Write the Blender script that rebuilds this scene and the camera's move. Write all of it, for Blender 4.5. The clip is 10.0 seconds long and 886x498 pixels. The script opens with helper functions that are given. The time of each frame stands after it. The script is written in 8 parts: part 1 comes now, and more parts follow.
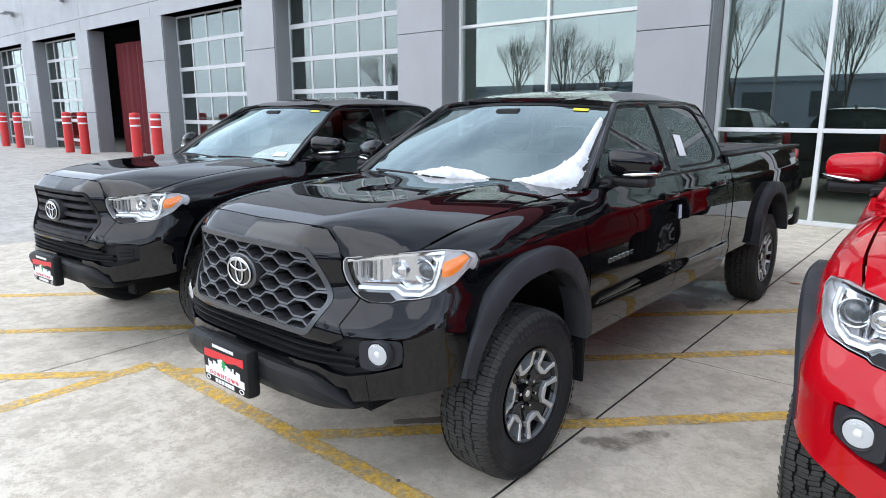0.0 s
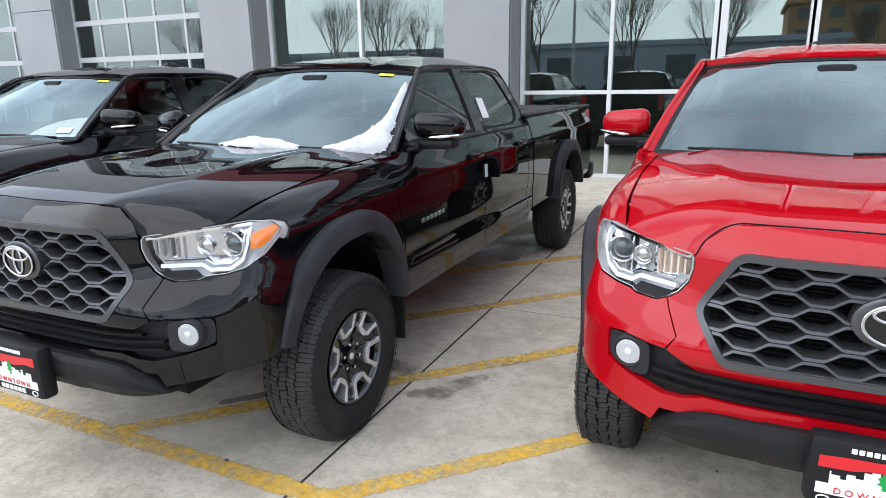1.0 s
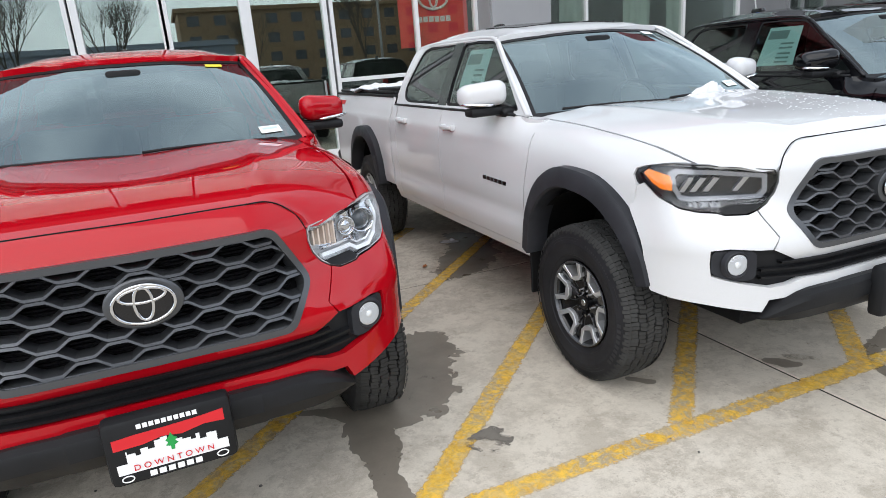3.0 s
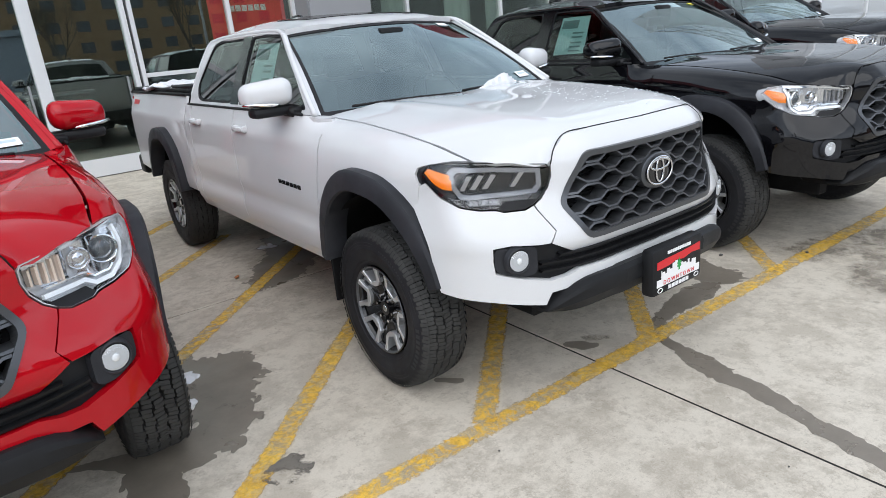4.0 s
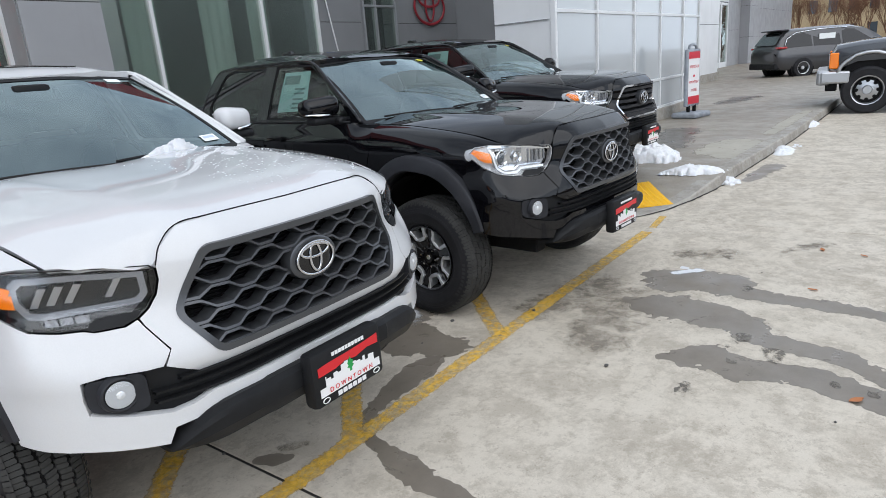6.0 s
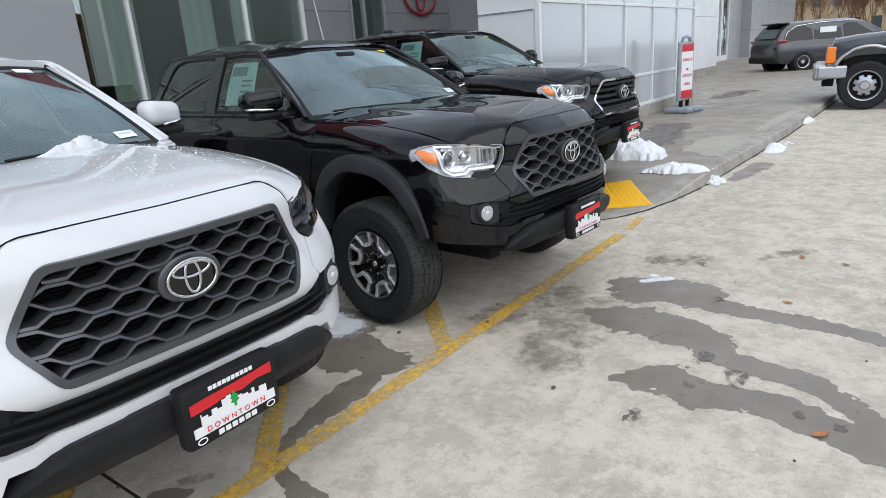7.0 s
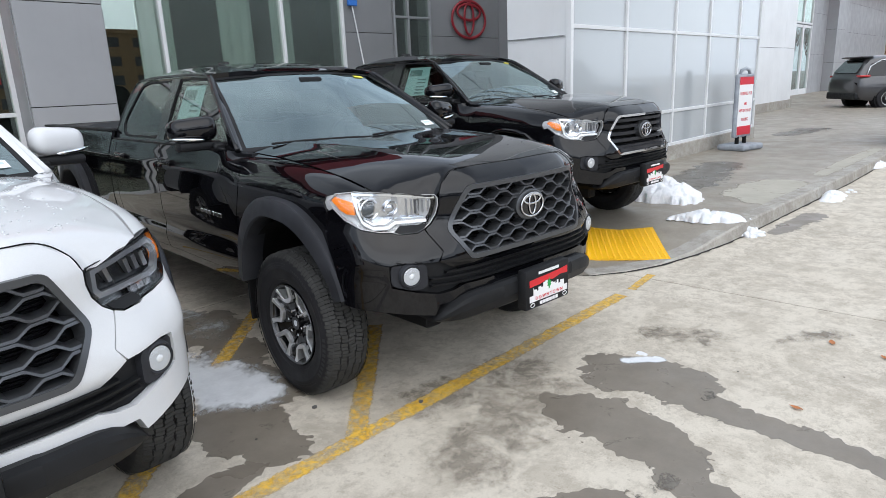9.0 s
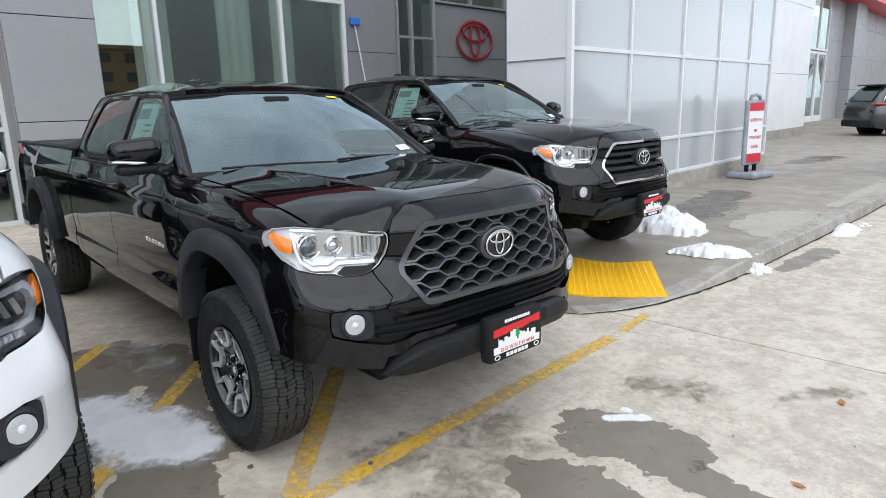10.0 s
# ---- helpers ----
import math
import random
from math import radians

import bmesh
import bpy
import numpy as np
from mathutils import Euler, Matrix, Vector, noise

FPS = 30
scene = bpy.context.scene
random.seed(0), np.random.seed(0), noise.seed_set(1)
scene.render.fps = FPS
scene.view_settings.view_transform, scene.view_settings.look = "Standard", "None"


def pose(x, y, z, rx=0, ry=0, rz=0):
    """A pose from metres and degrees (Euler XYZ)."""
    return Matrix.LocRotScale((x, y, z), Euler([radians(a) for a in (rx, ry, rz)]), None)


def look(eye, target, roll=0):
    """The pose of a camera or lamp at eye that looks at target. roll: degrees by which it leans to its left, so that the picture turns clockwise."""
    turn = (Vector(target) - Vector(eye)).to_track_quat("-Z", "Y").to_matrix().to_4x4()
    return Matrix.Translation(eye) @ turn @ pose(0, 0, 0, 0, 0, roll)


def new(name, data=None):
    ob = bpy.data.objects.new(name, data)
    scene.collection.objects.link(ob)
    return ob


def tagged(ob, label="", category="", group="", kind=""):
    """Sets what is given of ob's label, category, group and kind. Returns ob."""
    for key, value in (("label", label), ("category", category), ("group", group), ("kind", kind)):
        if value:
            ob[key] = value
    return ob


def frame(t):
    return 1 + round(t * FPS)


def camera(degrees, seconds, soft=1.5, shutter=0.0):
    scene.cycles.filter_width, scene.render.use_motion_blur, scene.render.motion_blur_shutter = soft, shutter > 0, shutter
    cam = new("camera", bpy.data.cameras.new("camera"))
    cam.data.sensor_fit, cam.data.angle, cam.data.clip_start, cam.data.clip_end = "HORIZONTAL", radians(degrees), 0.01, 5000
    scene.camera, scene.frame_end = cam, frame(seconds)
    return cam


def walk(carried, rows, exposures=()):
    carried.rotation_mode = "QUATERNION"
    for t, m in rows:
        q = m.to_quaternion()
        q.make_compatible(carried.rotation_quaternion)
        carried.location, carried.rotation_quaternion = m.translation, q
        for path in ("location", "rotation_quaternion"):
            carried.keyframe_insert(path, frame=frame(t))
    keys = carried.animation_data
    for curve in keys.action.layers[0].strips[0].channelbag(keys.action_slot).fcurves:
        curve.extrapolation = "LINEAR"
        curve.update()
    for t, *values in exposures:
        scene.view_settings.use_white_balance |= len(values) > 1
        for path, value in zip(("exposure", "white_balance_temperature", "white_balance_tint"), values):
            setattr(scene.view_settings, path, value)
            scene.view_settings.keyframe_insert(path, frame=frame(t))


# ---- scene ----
cam = camera(69.66, 10.0, 0.55)
# seconds, x, y, z, yaw, pitch, roll
ROWS = [
    (0.0, -0.000, 0.000, 1.549, 40.20, -11.92, 0.00),
    (0.5, 0.032, -0.011, 1.540, 34.15, -13.04, 0.27),
    (1.0, 0.094, 0.006, 1.538, 24.66, -14.79, 0.91),
    (1.5, 0.261, -0.008, 1.536, 13.08, -15.55, 1.85),
    (2.0, 0.436, -0.052, 1.528, -0.88, -16.28, 2.67),
    (2.5, 0.540, -0.050, 1.518, -11.12, -15.97, 3.39),
    (3.0, 0.653, -0.035, 1.509, -23.31, -16.50, 4.37),
    (4.5, 1.171, -0.024, 1.526, -41.01, -17.90, 3.84),
    (5.0, 1.353, -0.127, 1.528, -45.85, -15.79, 2.78),
    (5.5, 1.536, -0.149, 1.524, -51.55, -16.91, 5.02),
    (6.0, 1.763, -0.117, 1.519, -53.95, -16.09, 4.48),
    (7.5, 2.406, -0.226, 1.497, -53.35, -16.96, 3.69),
    (8.0, 2.646, -0.216, 1.510, -50.25, -14.16, 2.57),
    (8.5, 2.840, -0.248, 1.509, -50.21, -15.72, 5.16),
    (9.0, 3.076, -0.328, 1.504, -47.42, -14.56, 2.41),
    (9.5, 3.272, -0.348, 1.498, -46.34, -16.00, 3.60),
    (10.0, 3.497, -0.260, 1.508, -46.18, -12.78, 1.49),
]
walk(cam, [(t, pose(x, y, z, 90 + pitch, roll, yaw)) for t, x, y, z, yaw, pitch, roll in ROWS],
     [(0.0, 0.58, 6150, 10), (1.0, 0.56, 6300, 10), (2.0, 0.61, 6600, 10), (3.0, 0.35, 6500, 10), (4.3, 0.16, 6350, 10), (5.5, 0.00, 6350, 10), (7.5, 0.07, 6350, 10), (10.0, 0.30, 6400, 10)])

# ---- world, sun, exposure ----
world = bpy.data.worlds.new("overcast")
scene.world = world
world.use_nodes = True
wn, wl = world.node_tree.nodes, world.node_tree.links
wn.clear()
SUN_EL, SUN_AZ = radians(50), radians(211.6)
sky = wn.new("ShaderNodeTexSky")
sky.sky_type, sky.sun_disc, sky.sun_elevation, sky.sun_rotation = "NISHITA", False, SUN_EL, SUN_AZ
sky.dust_density, sky.air_density = 3.0, 1.0
geo = wn.new("ShaderNodeTexCoord")
cl = wn.new("ShaderNodeTexNoise")
cl.inputs["Scale"].default_value, cl.inputs["Detail"].default_value, cl.inputs["Distortion"].default_value = 2.2, 6.0, 0.5
smap = wn.new("ShaderNodeMapping")
smap.inputs["Scale"].default_value = (1, 1, 2.4)
ramp = wn.new("ShaderNodeValToRGB")
ramp.color_ramp.elements[0].position, ramp.color_ramp.elements[0].color = 0.32, (4.15, 4.75, 5.7, 1)
ramp.color_ramp.elements[1].position, ramp.color_ramp.elements[1].color = 0.68, (8.65, 9.4, 10.3, 1)
mix = wn.new("ShaderNodeMixRGB")
mix.inputs["Fac"].default_value = 0.88
bg = wn.new("ShaderNodeBackground")
bg.inputs["Strength"].default_value = 0.116
wo = wn.new("ShaderNodeOutputWorld")
wl.new(geo.outputs["Generated"], smap.inputs["Vector"])
wl.new(smap.outputs["Vector"], cl.inputs["Vector"])
wl.new(cl.outputs["Fac"], ramp.inputs["Fac"])
wl.new(sky.outputs["Color"], mix.inputs["Color1"])
wl.new(ramp.outputs["Color"], mix.inputs["Color2"])
sep = wn.new("ShaderNodeSeparateXYZ")
wl.new(geo.outputs["Generated"], sep.inputs["Vector"])
grad = wn.new("ShaderNodeMapRange")
grad.inputs["From Min"].default_value, grad.inputs["From Max"].default_value = 0.0, 0.9
grad.inputs["To Min"].default_value, grad.inputs["To Max"].default_value = 1.90, 1.05
wl.new(sep.outputs["Z"], grad.inputs["Value"])
gm = wn.new("ShaderNodeMixRGB")
gm.blend_type = "MULTIPLY"
gm.inputs["Fac"].default_value = 1.0
wl.new(mix.outputs["Color"], gm.inputs["Color1"])
wl.new(grad.outputs["Result"], gm.inputs["Color2"])
wl.new(gm.outputs["Color"], bg.inputs["Color"])
wl.new(bg.outputs["Background"], wo.inputs["Surface"])

sun_data = bpy.data.lights.new("sun", "SUN")
sun_data.energy, sun_data.angle, sun_data.color = 1.45, radians(80), (1.0, 0.97, 0.93)
sun_lamp = new("sun", sun_data)
sun_lamp.matrix_world = look((-8, -13, 18.2), (0, 0, 0))


# ---- materials ----
def base_mat(name, color, rough=0.5, metal=0.0, coat=0.0, spec=0.5):
    m = bpy.data.materials.new(name)
    m.use_nodes = True
    b = m.node_tree.nodes["Principled BSDF"]
    b.inputs["Base Color"].default_value = (*color, 1)
    b.inputs["Roughness"].default_value, b.inputs["Metallic"].default_value = rough, metal
    b.inputs["Coat Weight"].default_value, b.inputs["Coat Roughness"].default_value = coat, 0.03
    b.inputs["Specular IOR Level"].default_value = spec
    return m


def node(m, kind, **values):
    n = m.node_tree.nodes.new(kind)
    for k, v in values.items():
        n.inputs[k].default_value = v
    return n


def link(m, a, b):
    m.node_tree.links.new(a, b)


def coords(m, space="Object", scale=(1, 1, 1)):
    tc = node(m, "ShaderNodeTexCoord")
    mp = node(m, "ShaderNodeMapping", Scale=scale)
    link(m, tc.outputs[space], mp.inputs["Vector"])
    return mp.outputs["Vector"]


def noise_of(m, vec, scale, detail=4.0, rough=0.55, distort=0.0):
    n = node(m, "ShaderNodeTexNoise", Scale=scale, Detail=detail, Roughness=rough, Distortion=distort)
    link(m, vec, n.inputs["Vector"])
    return n.outputs["Fac"]


def ramp_of(m, fac, stops):
    r = node(m, "ShaderNodeValToRGB")
    e = r.color_ramp.elements
    e[0].position, e[0].color = stops[0][0], (*stops[0][1], 1)
    e[1].position, e[1].color = stops[1][0], (*stops[1][1], 1)
    for p, c in stops[2:]:
        x = e.new(p)
        x.color = (*c, 1)
    link(m, fac, r.inputs["Fac"])
    return r.outputs["Color"]


def mixed(m, fac, a, b, mode="MIX"):
    n = node(m, "ShaderNodeMixRGB")
    n.blend_type = mode
    for v, s in ((fac, "Fac"), (a, "Color1"), (b, "Color2")):
        if isinstance(v, (int, float)):
            n.inputs[s].default_value = v
        elif isinstance(v, tuple):
            n.inputs[s].default_value = (*v, 1)
        else:
            link(m, v, n.inputs[s])
    return n.outputs["Color"]


def bump(m, height, strength, dist=0.01):
    n = node(m, "ShaderNodeBump", Strength=strength, Distance=dist)
    link(m, height, n.inputs["Height"])
    link(m, n.outputs["Normal"], m.node_tree.nodes["Principled BSDF"].inputs["Normal"])


def set_in(m, socket, out):
    link(m, out, m.node_tree.nodes["Principled BSDF"].inputs[socket])


def rough_var(m, vec, scale, lo, hi):
    set_in(m, "Roughness", ramp_of(m, noise_of(m, vec, scale, 5), [(0.3, (lo,) * 3), (0.7, (hi,) * 3)]))


def paint(name, color, metal=0.0, rough=0.35, dirt=(0.25, 0.24, 0.22), dirt_amount=0.06, coat=1.0):
    m = base_mat(name, color, rough, metal, coat, 0.5 if metal else 0.0)
    m.node_tree.nodes["Principled BSDF"].inputs["Coat IOR"].default_value = 1.44
    v = coords(m)
    d = ramp_of(m, noise_of(m, v, 2.3, 8, 0.65), [(0.45, (0, 0, 0)), (0.85, (dirt_amount,) * 3)])
    f = ramp_of(m, noise_of(m, v, 260, 2), [(0.4, (0.975,) * 3), (0.6, (1.0,) * 3)])
    c = mixed(m, d, mixed(m, 1.0, color, f, "MULTIPLY"), dirt)
    set_in(m, "Base Color", c)
    b = m.node_tree.nodes["Principled BSDF"]
    link(m, ramp_of(m, noise_of(m, v, 5, 8, 0.7), [(0.45, (0.008,) * 3), (0.8, (0.045,) * 3)]), b.inputs["Coat Roughness"])
    return m


def rough_black(name, color=(0.010, 0.0104, 0.0115), rough=0.5, grain=220):
    m = base_mat(name, color, rough, spec=0.22)
    v = coords(m)
    set_in(m, "Base Color", ramp_of(m, noise_of(m, v, 6, 6), [(0.3, tuple(c * 0.8 for c in color)), (0.75, tuple(c * 1.5 for c in color))]))
    rough_var(m, v, 9, rough - 0.08, rough + 0.12)
    bump(m, noise_of(m, v, grain, 2), 0.12, 0.002)
    return m


def thin_glass(name, tint, r0=0.08, gloss_rough=0.0, gloss=(0.8, 0.8, 0.8)):
    """Clear sheet: r0 is the share that it mirrors face on; more at a glance."""
    m = bpy.data.materials.new(name)
    m.use_nodes = True
    nt = m.node_tree
    nt.nodes.clear()
    tr = nt.nodes.new("ShaderNodeBsdfTransparent")
    tr.inputs["Color"].default_value = (*tint, 1)
    gl_n = nt.nodes.new("ShaderNodeBsdfGlossy")
    gl_n.inputs["Roughness"].default_value = gloss_rough
    gl_n.inputs["Color"].default_value = (*gloss, 1)
    lw = nt.nodes.new("ShaderNodeLayerWeight")
    lw.inputs["Blend"].default_value = 0.5
    pw = nt.nodes.new("ShaderNodeMath")
    pw.operation = "POWER"
    pw.inputs[1].default_value = 4.0
    mr = nt.nodes.new("ShaderNodeMapRange")
    mr.inputs["To Min"].default_value, mr.inputs["To Max"].default_value = r0, 1.0
    mx = nt.nodes.new("ShaderNodeMixShader")
    out = nt.nodes.new("ShaderNodeOutputMaterial")
    nt.links.new(lw.outputs["Facing"], pw.inputs[0])
    nt.links.new(pw.outputs["Value"], mr.inputs["Value"])
    nt.links.new(mr.outputs["Result"], mx.inputs["Fac"])
    nt.links.new(tr.outputs["BSDF"], mx.inputs[1])
    nt.links.new(gl_n.outputs["BSDF"], mx.inputs[2])
    nt.links.new(mx.outputs["Shader"], out.inputs["Surface"])
    return m


PAINT = {
    "black": paint("black_paint", (0.0025, 0.0025, 0.0035), 0.0, 0.3, dirt_amount=0.008, coat=1.0),
    "red": paint("red_paint", (0.39, 0.0022, 0.008), 0.0, 0.4, dirt_amount=0.006, coat=1.0),
    "white": paint("white_paint", (0.62, 0.625, 0.635), 0.0, 0.35, (0.45, 0.42, 0.38), 0.10),
}
PLASTIC = rough_black("black_plastic")
FLARE = rough_black("flare_plastic", (0.022, 0.023, 0.027), 0.48)
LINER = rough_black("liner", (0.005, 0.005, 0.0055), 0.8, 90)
GLOSSY = base_mat("gloss_black", (0.006, 0.006, 0.007), 0.12)
GUNMETAL = base_mat("gunmetal", (0.085, 0.089, 0.096), 0.32, 0.6)
LAMPMID = base_mat("lamp_bowl", (0.62, 0.63, 0.65), 0.16, 1.0)
CHROME = base_mat("chrome", (0.82, 0.83, 0.85), 0.07, 1.0)
SILVER = base_mat("machined_alloy", (0.66, 0.67, 0.69), 0.30, 0.75)
RUBBER = rough_black("rubber", (0.016, 0.016, 0.018), 0.62, 130)
RUBBERWORN = rough_black("worn_rubber", (0.024, 0.024, 0.026), 0.55, 160)
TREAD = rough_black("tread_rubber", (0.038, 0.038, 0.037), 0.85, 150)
AMBER = base_mat("amber_plastic", (0.9, 0.22, 0.01), 0.15, 0, 0.6)
REDLAMP = base_mat("red_lamp_plastic", (0.35, 0.008, 0.01), 0.12, 0, 0.8)
LAMPCHROME = base_mat("lamp_reflector", (0.78, 0.80, 0.82), 0.12, 1.0)
LAMPWHITE = base_mat("lamp_white", (0.8, 0.82, 0.84), 0.2)
LAMPDARK = base_mat("lamp_dark", (0.015, 0.016, 0.018), 0.2, 0.2)
BULB = base_mat("fog_lens", (0.78, 0.79, 0.80), 0.15, 0.2, 1.0)
BADGE = base_mat("badge_chrome", (0.60, 0.61, 0.63), 0.10, 1.0)
FOGBOWL = base_mat("fog_bowl", (0.46, 0.47, 0.48), 0.30, 0.0)
COVER = thin_glass("lamp_cover", (0.97, 0.98, 0.99), 0.05)
WSHIELD = thin_glass("windshield_glass", (0.50, 0.60, 0.59), 0.30, 0.0, (0.67, 0.80, 0.81))
DARKGLASS = thin_glass("privacy_glass", (0.14, 0.16, 0.16), 0.055)
SIDEGLASS = thin_glass("side_glass", (0.40, 0.47, 0.46), 0.07)
DOORGLASS = thin_glass("door_glass", (0.80, 0.86, 0.84), 0.13, 0.0, (0.74, 0.79, 0.76))
FACADEGLASS = thin_glass("facade_glass", (0.84, 0.90, 0.87), 0.25, 0.0, (0.70, 0.77, 0.715))
INTERIOR = rough_black("cabin_fabric", (0.05, 0.05, 0.052), 0.8, 300)
PAPER = base_mat("paper", (0.78, 0.80, 0.80), 0.7)
PAPERGREEN = base_mat("green_paper", (0.52, 0.80, 0.75), 0.7)
INK = base_mat("ink", (0.12, 0.14, 0.15), 0.7)
YELLOWTAG = base_mat("yellow_tag", (0.75, 0.66, 0.04), 0.6)
BLUETAG = base_mat("pale_blue_tag", (0.50, 0.60, 0.72), 0.5)
PLATERED = base_mat("plate_red", (0.60, 0.012, 0.02), 0.35)
PLATEWHITE = base_mat("plate_white", (0.80, 0.80, 0.80), 0.4)
PLATEGREEN = base_mat("plate_green", (0.01, 0.30, 0.06), 0.4)
DECAL = base_mat("grey_decal", (0.16, 0.16, 0.17), 0.4)
DECALRED = base_mat("red_decal", (0.5, 0.02, 0.02), 0.4)


def snow_mat():
    m = base_mat("snow", (0.84, 0.86, 0.89), 0.75)
    b = m.node_tree.nodes["Principled BSDF"]
    b.inputs["Subsurface Weight"].default_value = 0.15
    b.inputs["Subsurface Radius"].default_value = (0.02, 0.025, 0.03)
    v = coords(m)
    set_in(m, "Base Color", ramp_of(m, noise_of(m, v, 14, 6), [(0.3, (0.66, 0.68, 0.71)), (0.6, (0.80, 0.81, 0.83))]))
    bump(m, noise_of(m, v, 60, 6, 0.7), 0.7, 0.012)
    return m


SNOW = snow_mat()


def concrete(name, light, dark, stain=(0.20, 0.165, 0.125), amount=1.0, rough=(0.62, 0.92)):
    m = base_mat(name, light, 0.85)
    v = coords(m)
    big = noise_of(m, v, 0.45, 6, 0.6, 0.5)
    mid = noise_of(m, v, 3.6, 12, 0.78, 0.15)
    fine = noise_of(m, v, 150, 3, 0.6)
    speck = noise_of(m, v, 38, 6, 0.75)
    c = ramp_of(m, big, [(0.32, dark), (0.62, light)])
    c = mixed(m, ramp_of(m, mid, [(0.46, (0, 0, 0)), (0.57, (0.75 * amount,) * 3)]), c, tuple(x * 0.70 + y * 0.22 for x, y in zip(dark, stain)))
    c = mixed(m, ramp_of(m, noise_of(m, v, 9.0, 12, 0.80, 0.1), [(0.53, (0, 0, 0)), (0.58, (0.45 * amount,) * 3)]), c, tuple(x * 0.5 + y * 0.4 for x, y in zip(dark, stain)))
    c = mixed(m, ramp_of(m, noise_of(m, v, 1.3, 12, 0.82, 0.2), [(0.55, (0, 0, 0)), (0.60, (0.40 * amount,) * 3)]), c, tuple(x * 0.45 + y * 0.4 for x, y in zip(dark, stain)))
    area = ramp_of(m, noise_of(m, v, 0.55, 4, 0.6, 0.3), [(0.44, (0.10,) * 3), (0.58, (1, 1, 1))])
    mott = ramp_of(m, noise_of(m, v, 12, 12, 0.86), [(0.50, (0, 0, 0)), (0.56, (0.62 * amount,) * 3)])
    c = mixed(m, mixed(m, 1.0, mott, area, "MULTIPLY"), c, tuple(x * 0.52 + y * 0.40 for x, y in zip(dark, stain)))
    c = mixed(m, ramp_of(m, speck, [(0.59, (0, 0, 0)), (0.66, (0.34 * amount,) * 3)]), c, tuple(x * 0.75 for x in stain))
    c = mixed(m, ramp_of(m, noise_of(m, v, 85, 4, 0.8), [(0.62, (0, 0, 0)), (0.72, (0.22 * amount,) * 3)]), c, tuple(x * 0.5 for x in stain))
    c = mixed(m, 0.10, c, ramp_of(m, fine, [(0.35, (0.25,) * 3), (0.65, (0.80,) * 3)]), "OVERLAY")
    set_in(m, "Base Color", c)
    rough_var(m, v, 3, *rough)
    bump(m, mixed(m, 0.7, fine, mid), 0.14, 0.004)
    return m


CONCRETE = concrete("concrete", (0.61, 0.555, 0.47), (0.555, 0.50, 0.415), (0.20, 0.16, 0.115), 1.15)
WALKCON = concrete("walk_concrete", (0.31, 0.275, 0.225), (0.225, 0.20, 0.162), (0.15, 0.13, 0.105), 0.45, (0.34, 0.62))
KERB = concrete("kerb_concrete", (0.42, 0.40, 0.36), (0.30, 0.28, 0.25))
ASPHALT = concrete("far_paving", (0.46, 0.44, 0.41), (0.37, 0.355, 0.33))
JOINTDARK = rough_black("joint_filler", (0.03, 0.028, 0.026), 0.9, 80)


def wet_mat(name, lo, hi, cut, rough=(0.2, 0.55), fade=0.10, soft=0.10, full=1.0, islands=1.0):
    """A film that lies on the slabs, thinning out towards its edge and broken by dry islands."""
    m = base_mat(name, lo, 0.35)
    v = coords(m, "Object")
    set_in(m, "Base Color", ramp_of(m, noise_of(m, v, 4, 8, 0.7), [(0.3, lo), (0.7, hi)]))
    rough_var(m, v, 3, *rough)
    bump(m, noise_of(m, v, 120, 3), 0.15, 0.003)
    tc = node(m, "ShaderNodeTexCoord")
    sp = node(m, "ShaderNodeSeparateXYZ")
    link(m, tc.outputs["UV"], sp.inputs["Vector"])
    thin = ramp_of(m, sp.outputs["X"], [(0.0, (0, 0, 0)), (soft, (full,) * 3)])
    thin.node.color_ramp.interpolation = "EASE"
    dry = ramp_of(m, noise_of(m, v, 5.5, 12, 0.72, 0.4), [(cut, (1 - islands,) * 3), (cut + fade, (1, 1, 1))])
    set_in(m, "Alpha", mixed(m, 1.0, thin, dry, "MULTIPLY"))
    return m


WET = wet_mat("wet_concrete", (0.175, 0.150, 0.120), (0.240, 0.208, 0.168), 0.30, (0.22, 0.55), 0.10, 0.06, 0.94, 0.7)
DAMP = wet_mat("damp_concrete", (0.22, 0.19, 0.15), (0.30, 0.26, 0.21), 0.36, (0.5, 0.8), 0.25, 0.7, 0.7, 1.0)
ICE = wet_mat("thin_ice", (0.70, 0.72, 0.745), (0.84, 0.86, 0.88), 0.28, (0.28, 0.5), 0.30, 0.55, 1.0, 0.15)
SLUSH = wet_mat("thin_slush", (0.50, 0.52, 0.52), (0.66, 0.68, 0.68), 0.46, (0.25, 0.5), 0.16, 0.5, 0.62, 1.0)
OIL = wet_mat("dark_stain", (0.11, 0.098, 0.085), (0.20, 0.18, 0.15), 0.47, (0.6, 0.9))


